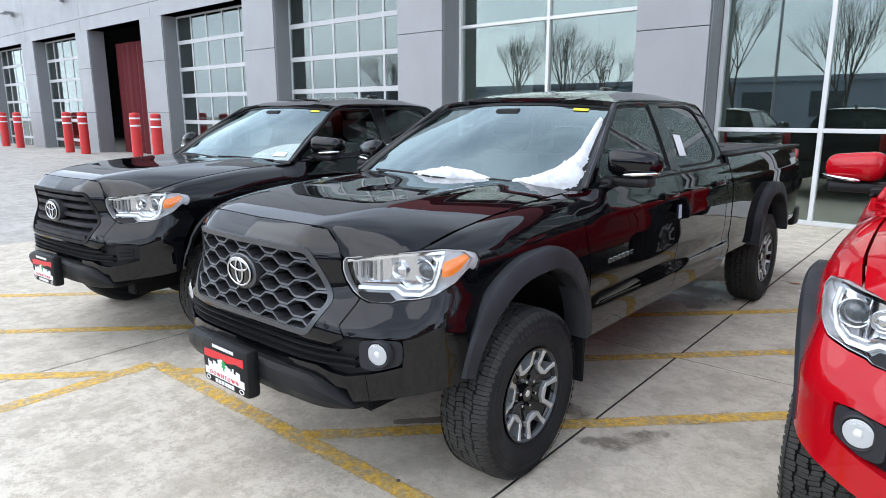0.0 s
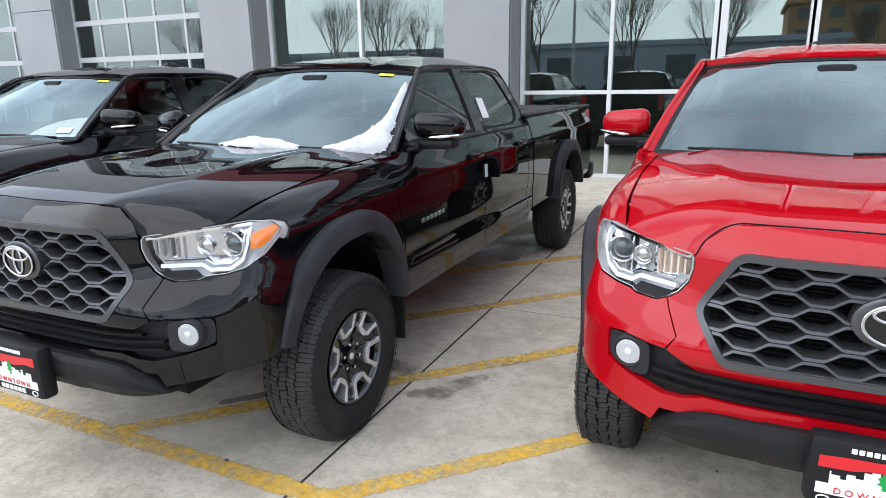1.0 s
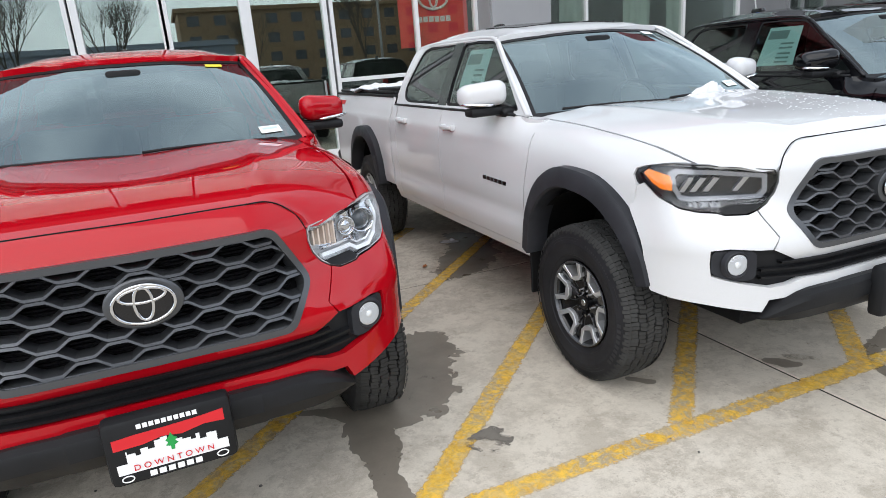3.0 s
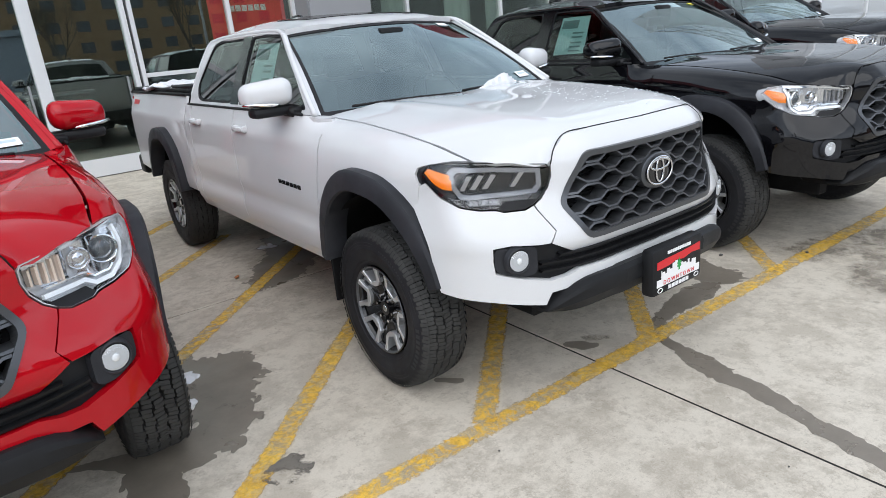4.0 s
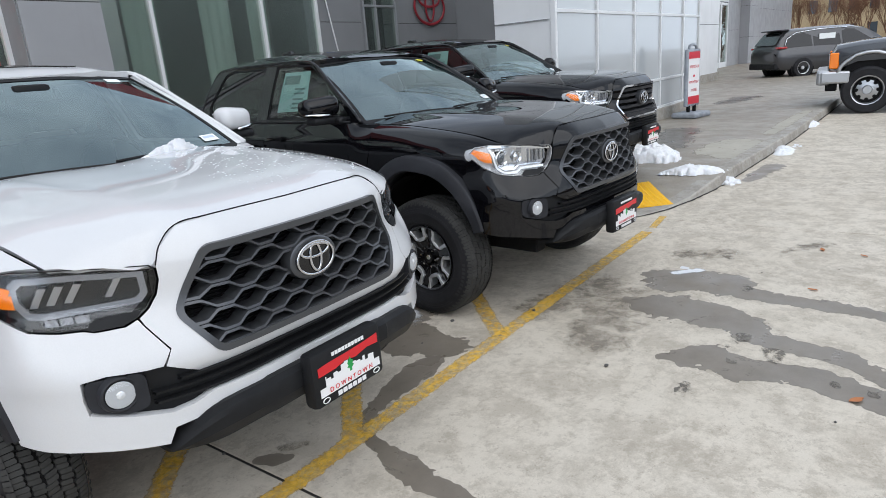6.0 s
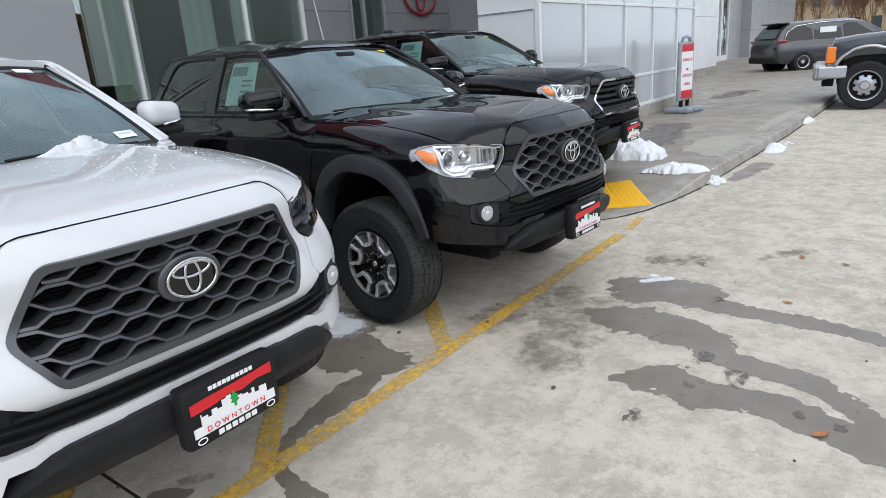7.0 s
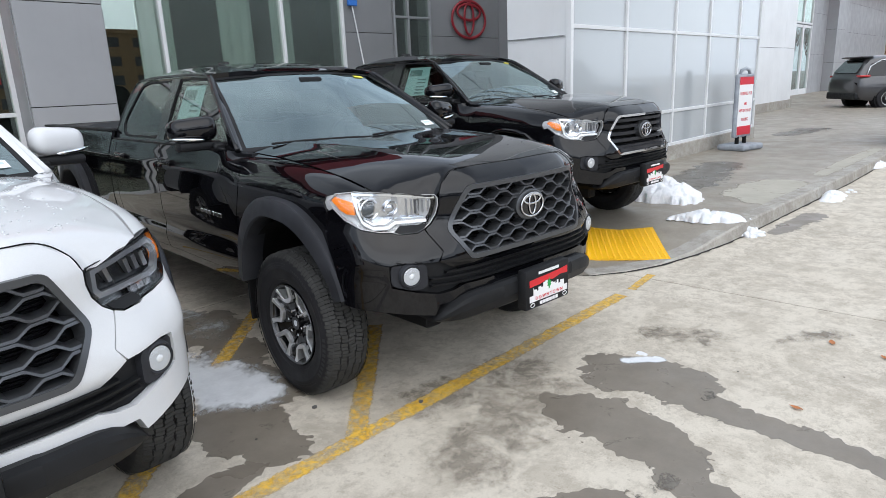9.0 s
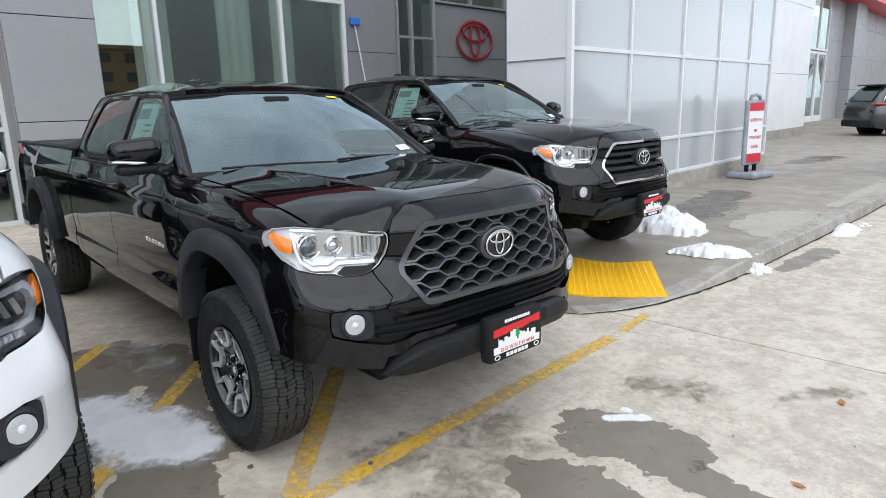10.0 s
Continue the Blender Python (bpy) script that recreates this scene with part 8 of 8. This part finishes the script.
# ---- parked vehicles further off ----
def simple_wheel(parent, m, r, w, rim=CHROME, holes=8):
    k = link_mesh("wheel", sheet(("swheel", r, w), lambda: lathe("wheel", [(-w / 2, r * 0.6), (-w / 2, r * 0.9), (-w * 0.42, r * 0.985), (-w * 0.2, r), (w * 0.2, r), (w * 0.42, r * 0.985), (w / 2, r * 0.9), (w * 0.48, r * 0.62)], RUBBER, 48, 25)), parent)
    k.matrix_basis = m
    part("rim", sheet(("srim", r, w, rim.name), lambda: lathe("rim", [(w * 0.48, r * 0.62), (w * 0.46, r * 0.58), (w * 0.1, r * 0.54), (w * 0.2, r * 0.2), (w * 0.35, r * 0.16), (w * 0.35, 0.0)], rim, 40, 30)), None, k)

    def hole():
        bm = bmesh.new()
        for i in range(holes):
            g = 2 * math.pi * i / holes
            y, z = r * 0.40 * math.cos(g), r * 0.40 * math.sin(g)
            cyl(bm, (w * 0.12, y, z), (w * 0.19, y, z), r * 0.075, 10)
        return from_bm("rim_hole", bm, LINER)
    part("rim_hole", sheet(("shole", r, w), hole), None, k)
    return k


def loft(name, sections, mat, angle=30):
    n = len(sections[0])
    vs = [v for s in sections for v in s]
    fs = [(i * n + k, i * n + (k + 1) % n, (i + 1) * n + (k + 1) % n, (i + 1) * n + k) for i in range(len(sections) - 1) for k in range(n)]
    fs += [tuple(range(n)), tuple((len(sections) - 1) * n + k for k in range(n))]
    bm = bmesh.new()
    bm.from_mesh(raw(name, vs, fs, mat))
    bmesh.ops.recalc_face_normals(bm, faces=bm.faces)
    return from_bm(name, bm, mat, angle=angle)


def van_section(f, zlo, zsh, ztop, w, wt):
    """Half widths w at the waist and wt at the top, as a closed ring."""
    h = [(w * 0.90, zlo), (w * 0.985, zlo + 0.12), (w, zlo + 0.35), (w * 0.985, zsh - 0.08), (w * 0.95, zsh)]
    h += [(w * 0.95 + (wt - w * 0.95) * t, zsh + (ztop - zsh) * t) for t in (0.35, 0.7, 0.9)] + [(wt * 0.82, ztop), (wt * 0.4, ztop + 0.012)]
    return [(l, -f, z) for l, z in h] + [(-l, -f, z) for l, z in reversed(h)]


van = thing("minivan", pose(31.65, 1.80, 0.06, 0, 0, 40), "grey metallic minivan parked by the building", "minivan")
secs = [(-4.06, 0.56, 0.80, 0.92, 0.74, 0.60), (-4.02, 0.44, 0.96, 1.08, 0.87, 0.74), (-3.93, 0.36, 1.04, 1.24, 0.93, 0.77), (-3.78, 0.32, 1.06, 1.47, 0.955, 0.73), (-3.62, 0.30, 1.06, 1.655, 0.97, 0.71), (-3.42, 0.29, 1.06, 1.72, 0.98, 0.72), (-3.1, 0.28, 1.06, 1.74, 0.985, 0.73), (-2.2, 0.26, 1.03, 1.76, 0.995, 0.74), (-1.2, 0.26, 0.99, 1.74, 0.995, 0.73),
        (-0.6, 0.26, 0.98, 1.62, 0.99, 0.70), (-0.2, 0.28, 0.98, 1.40, 0.985, 0.70), (0.1, 0.30, 0.99, 1.16, 0.98, 0.74), (0.5, 0.34, 0.90, 1.02, 0.95, 0.74), (0.8, 0.40, 0.78, 0.86, 0.85, 0.66), (0.93, 0.48, 0.66, 0.72, 0.70, 0.55)]
part("body", loft("body", [van_section(*q) for q in secs], VANPAINT, 40), None, van)
for s in (1, -1):
    def vs_map(f, z):
        t = (z - 1.05) / 0.65
        return (s * (0.948 + (0.742 - 0.948) * t), -f, z)
    for nm, pl in (("side_window", [(-3.72, 1.10), (-3.60, 1.50), (-2.75, 1.60), (-2.72, 1.10)]), ("side_window", [(-2.66, 1.10), (-2.68, 1.60), (-1.70, 1.62), (-1.64, 1.08)]), ("side_window", [(-1.56, 1.08), (-1.60, 1.62), (-1.1, 1.58), (-0.35, 1.10)])):
        part(nm, panel(nm, pl, [], 0.2, vs_map, GLOSSY, 0.004, (s, 0, 0)), None, van)
    part("window_trim", tube_mesh("window_trim", [(s * 0.935, 3.78, 1.07), (s * 0.86, 3.66, 1.40), (s * 0.80, 3.3, 1.585), (s * 0.775, 2.4, 1.665), (s * 0.78, 1.4, 1.66)], 0.016, CHROME), None, van)
    part("tail_lamp", boxm((s * 0.80 - 0.16, 3.66, 1.06), (s * 0.80 + 0.125, 4.0, 1.14), 0.03, 2), REDLAMP, van, "red tail lamp")
    part("side_mirror", boxm((s * 1.05 - 0.11, 0.35, 1.06), (s * 1.05 + 0.11, 0.50, 1.22), 0.04, 2), VANPAINT, van)
    for f in (0.0, -3.06):
        simple_wheel(van, Matrix.Translation((s * 0.905, -f, 0.36)) @ Matrix.Rotation(0 if s > 0 else math.pi, 4, "Z"), 0.36, 0.25, SILVER, 10)
        part("wheel_arch", cyl(bmesh.new(), (s * 0.70, -f, 0.38), (s * 0.965, -f, 0.38), 0.43, 28), LINER, van)
part("rear_window", panel("rear_window", rounded([(-0.70, 1.20), (0.70, 1.20), (0.60, 1.60), (-0.60, 1.60)], 0.05), [], 0.1, lambda l, z: (l, 3.955 - 0.33 * (z - 1.22) / 0.42 + 0.03, z + 0.012), GLOSSY, 0.01, (0, 1, 0.6)), None, van)
part("plate_bar", boxm((-0.18, 4.0, 0.86), (0.18, 4.035, 0.98)), PLATEWHITE, van)
part("rear_bumper", boxm((-0.88, 3.86, 0.34), (0.88, 4.08, 0.58), 0.05, 2), PLASTIC, van)
part("price_sheet", boxm((-0.865, 1.85, 1.14), (-0.86, 2.45, 1.50), 0, 1), PAPER, van)
part("spoiler", boxm((-0.64, 3.45, 1.685), (0.64, 3.80, 1.735), 0.02), VANPAINT, van)

old = thing("old_pickup", pose(17.53, 0.85, 0.0, 0, 0, 186), "dark grey lifted old pickup truck with chrome bumper", "pickup truck")


def box_section(f, zlo, ztop, w, wt, belly=0.0):
    h = [(w * 0.96, zlo), (w, zlo + 0.15), (w, zlo + (ztop - zlo) * 0.6), (w * 0.985, ztop - 0.06), (wt, ztop), (wt * 0.5, ztop + 0.02)]
    return [(l, -f, z) for l, z in h] + [(-l, -f, z) for l, z in reversed(h)]


part("hood", loft("hood", [box_section(*q) for q in ((0.62, 0.86, 1.16, 0.93, 0.84), (0.55, 0.84, 1.28, 0.96, 0.86), (0.2, 0.98, 1.33, 0.98, 0.86), (-0.5, 1.0, 1.38, 0.985, 0.86), (-0.95, 0.62, 1.40, 0.985, 0.86))], PICKPAINT, 35), None, old)
part("cab", loft("cab", [box_section(*q) for q in ((-0.95, 0.62, 1.40, 0.985, 0.90), (-1.35, 0.62, 1.75, 0.985, 0.72), (-1.6, 0.62, 1.98, 0.985, 0.70), (-2.5, 0.62, 2.0, 0.985, 0.70), (-2.75, 0.62, 1.9, 0.985, 0.70))], PICKPAINT, 35), None, old)
part("bed", boxm((-0.98, 2.8, 0.70), (0.98, 5.2, 1.45), 0.03), PICKPAINT, old)
part("bumper", boxm((-1.0, -0.86, 0.56), (1.0, -0.62, 0.84), 0.05, 3), DULLCHROME, old, "chrome front bumper")
part("bumper_end", boxm((0.85, -0.80, 0.58), (1.02, -0.30, 0.82), 0.04, 2), DULLCHROME, old)
part("valance", boxm((-0.9, -0.70, 0.44), (0.9, -0.50, 0.60), 0.02), LINER, old)
part("grille", boxm((-0.55, -0.66, 0.88), (0.55, -0.60, 1.14), 0.02), LINER, old)
for s in (1, -1):
    part("headlamp", boxm((s * 0.76 - 0.17, -0.665, 0.90), (s * 0.76 + 0.14, -0.56, 1.12), 0.02), LAMPWHITE, old)
    part("side_lamp", boxm((s * 0.945 - 0.05, -0.66, 0.86), (s * 0.945 + 0.03, -0.50, 1.16), 0.02), AMBER, old, "amber side lamp")
    part("arch_trim", tube_mesh("arch_trim", [(s * 0.985, -0.56 * math.cos(g) + 0.02, 0.64 + 0.50 * math.sin(g)) for g in np.linspace(0.3, math.pi - 0.1, 18)], 0.035, DULLCHROME), None, old)
    for f in (0.0, -3.6):
        simple_wheel(old, Matrix.Translation((s * 0.86, -f, 0.44)) @ Matrix.Rotation(0 if s > 0 else math.pi, 4, "Z"), 0.44, 0.30, DULLCHROME, 8)
part("wheel_arch", cyl(bmesh.new(), (-0.9, 0, 0.60), (0.9, 0, 0.60), 0.47, 28), LINER, old)


# ---- what stands behind the camera and shows in the glass ----
def bare_tree(seed, height):
    """A leafless tree: tapering trunk, limbs and fine twigs in one skeleton of thin cones."""
    rnd = random.Random(seed)
    bm_t, vs, fs = bmesh.new(), [], []

    def limb(p, d, length, r, depth):
        q = p + d * length
        k = 5 if depth > 1 else 8
        s = d.orthogonal().normalized()
        u = d.cross(s)
        b = len(vs)
        for c, rr in ((p, r), (q, r * 0.62)):
            for i in range(k):
                g = 2 * math.pi * i / k
                vs.append(c + rr * (math.cos(g) * s + math.sin(g) * u))
        for i in range(k):
            fs.append((b + i, b + (i + 1) % k, b + k + (i + 1) % k, b + k + i))
        if depth >= 6:
            return
        for i in range(4 if depth < 2 else 3 if depth < 5 else 2):
            ax = Vector((rnd.uniform(-1, 1), rnd.uniform(-1, 1), rnd.uniform(-0.2, 0.5)))
            dd = (d + ax * (0.55 if i else 0.22)).normalized()
            dd = (dd + Vector((0, 0, 0.10))).normalized()
            limb(q - d * length * rnd.uniform(0, 0.25) * (i > 0), dd, length * rnd.uniform(0.66, 0.86), r * rnd.uniform(0.50, 0.64), depth + 1)
    limb(Vector((0, 0, -0.05)), Vector((0.03, 0.02, 1)).normalized(), height * 0.26, height * 0.0135, 0)
    bm_t.free()
    return raw("bare_tree", vs, fs, BARK)


TREES = [bare_tree(3, 8.5), bare_tree(8, 7.5), bare_tree(14, 9.5)]
for i, (x, y) in enumerate(((-24, -21), (-17, -24), (-11.5, -19), (-6.5, -23), (-1.5, -20), (-34, -30), (-44, -24), (8, -34), (16, -30), (-28, -36), (30, -26), (42, -22))):
    o = link_mesh("bare_tree", TREES[i % 3])
    o.matrix_world = pose(x, y, 0, 0, 0, 67 * i)
    tagged(o, "leafless street tree with fine twigs", "tree", "bare trees")


TWIG = rough_black("russet_twigs", (0.14, 0.075, 0.045), 0.9, 60)
BUSH = bare_tree(29, 4.6)
BUSH.materials.clear()
BUSH.materials.append(TWIG)
for i in range(11):
    o = link_mesh("bare_shrub", BUSH)
    o.matrix_world = pose(68 + 1.7 * (i % 3), -4.0 + 1.35 * i, -0.6, 0, 0, 71 * i) @ Matrix.Scale(1.35, 4)
    tagged(o, "russet leafless shrub beyond the lot", "shrub", "far shrubs")


def far_block(name, x0, y0, x1, y1, h, mat, label, storeys, step):
    b = thing(name, pose(x0, y0, 0), label, "building")
    part("wall", boxm((0, 0, 0), (x1 - x0, y1 - y0, h), 0.02), mat, b)
    part("roof", boxm((-0.4, -0.4, h), (x1 - x0 + 0.4, y1 - y0 + 0.4, h + 0.5), 0.02), mat, b)
    me = None
    for s in range(storeys):
        for i in range(int((x1 - x0) / step)):
            if me is None:
                me = from_bm("window", boxm((0, 0, 0), (step * 0.45, 0.1, h / storeys * 0.5)), FARGLASS)
            o = part("window", me, None, b)
            o.location = ((i + 0.3) * step, y1 - y0 - 0.05, h / storeys * (s + 0.3))
        if name == "tan_building":
            for i in range(int((y1 - y0) / step)):
                o = part("window", me, None, b)
                o.matrix_basis = Matrix.Translation((-0.05, (i + 0.75) * step, h / storeys * (s + 0.3))) @ Matrix.Rotation(radians(-90), 4, "Z")
    return b


far_block("apartment_building", 4, -82, 60, -68, 9.5, BRICKTAN, "tan four-storey apartment building across the road", 4, 3.2)
far_block("tan_building", 100, -2, 116, 15, 19, LIGHTTAN, "tall tan apartment building far beyond the lot", 6, 2.2)
far_block("low_warehouse", -75, -60, 8, -48, 4.6, BLUEGREY, "low blue-grey commercial building across the road", 1, 6.0)
far_block("brick_building", 40, -56, 84, -42, 14, BRICKBROWN, "brown brick building beyond the lot", 3, 3.4)
for x, y in ((-8, -13), (13, -17), (-30, -15)):
    lp = thing("street_lamp", pose(x, y, 0), "tall grey parking-lot lamp post", "street lamp", "lot lamps")
    part("pole", cyl(bmesh.new(), (0, 0, 0), (0, 0, 7.2), 0.09, 12, 0.06), FRAMEGREY, lp)
    part("arm", boxm((-0.9, -0.04, 7.1), (0.9, 0.04, 7.2), 0.01), FRAMEGREY, lp)
    for s in (-1, 1):
        part("head", boxm((s * 0.9 - 0.35, -0.15, 7.08), (s * 0.9 + 0.35, 0.15, 7.2), 0.02), FRAMEGREY, lp)
    part("base", cyl(bmesh.new(), (0, 0, 0), (0, 0, 0.7), 0.28, 16), KERB, lp)
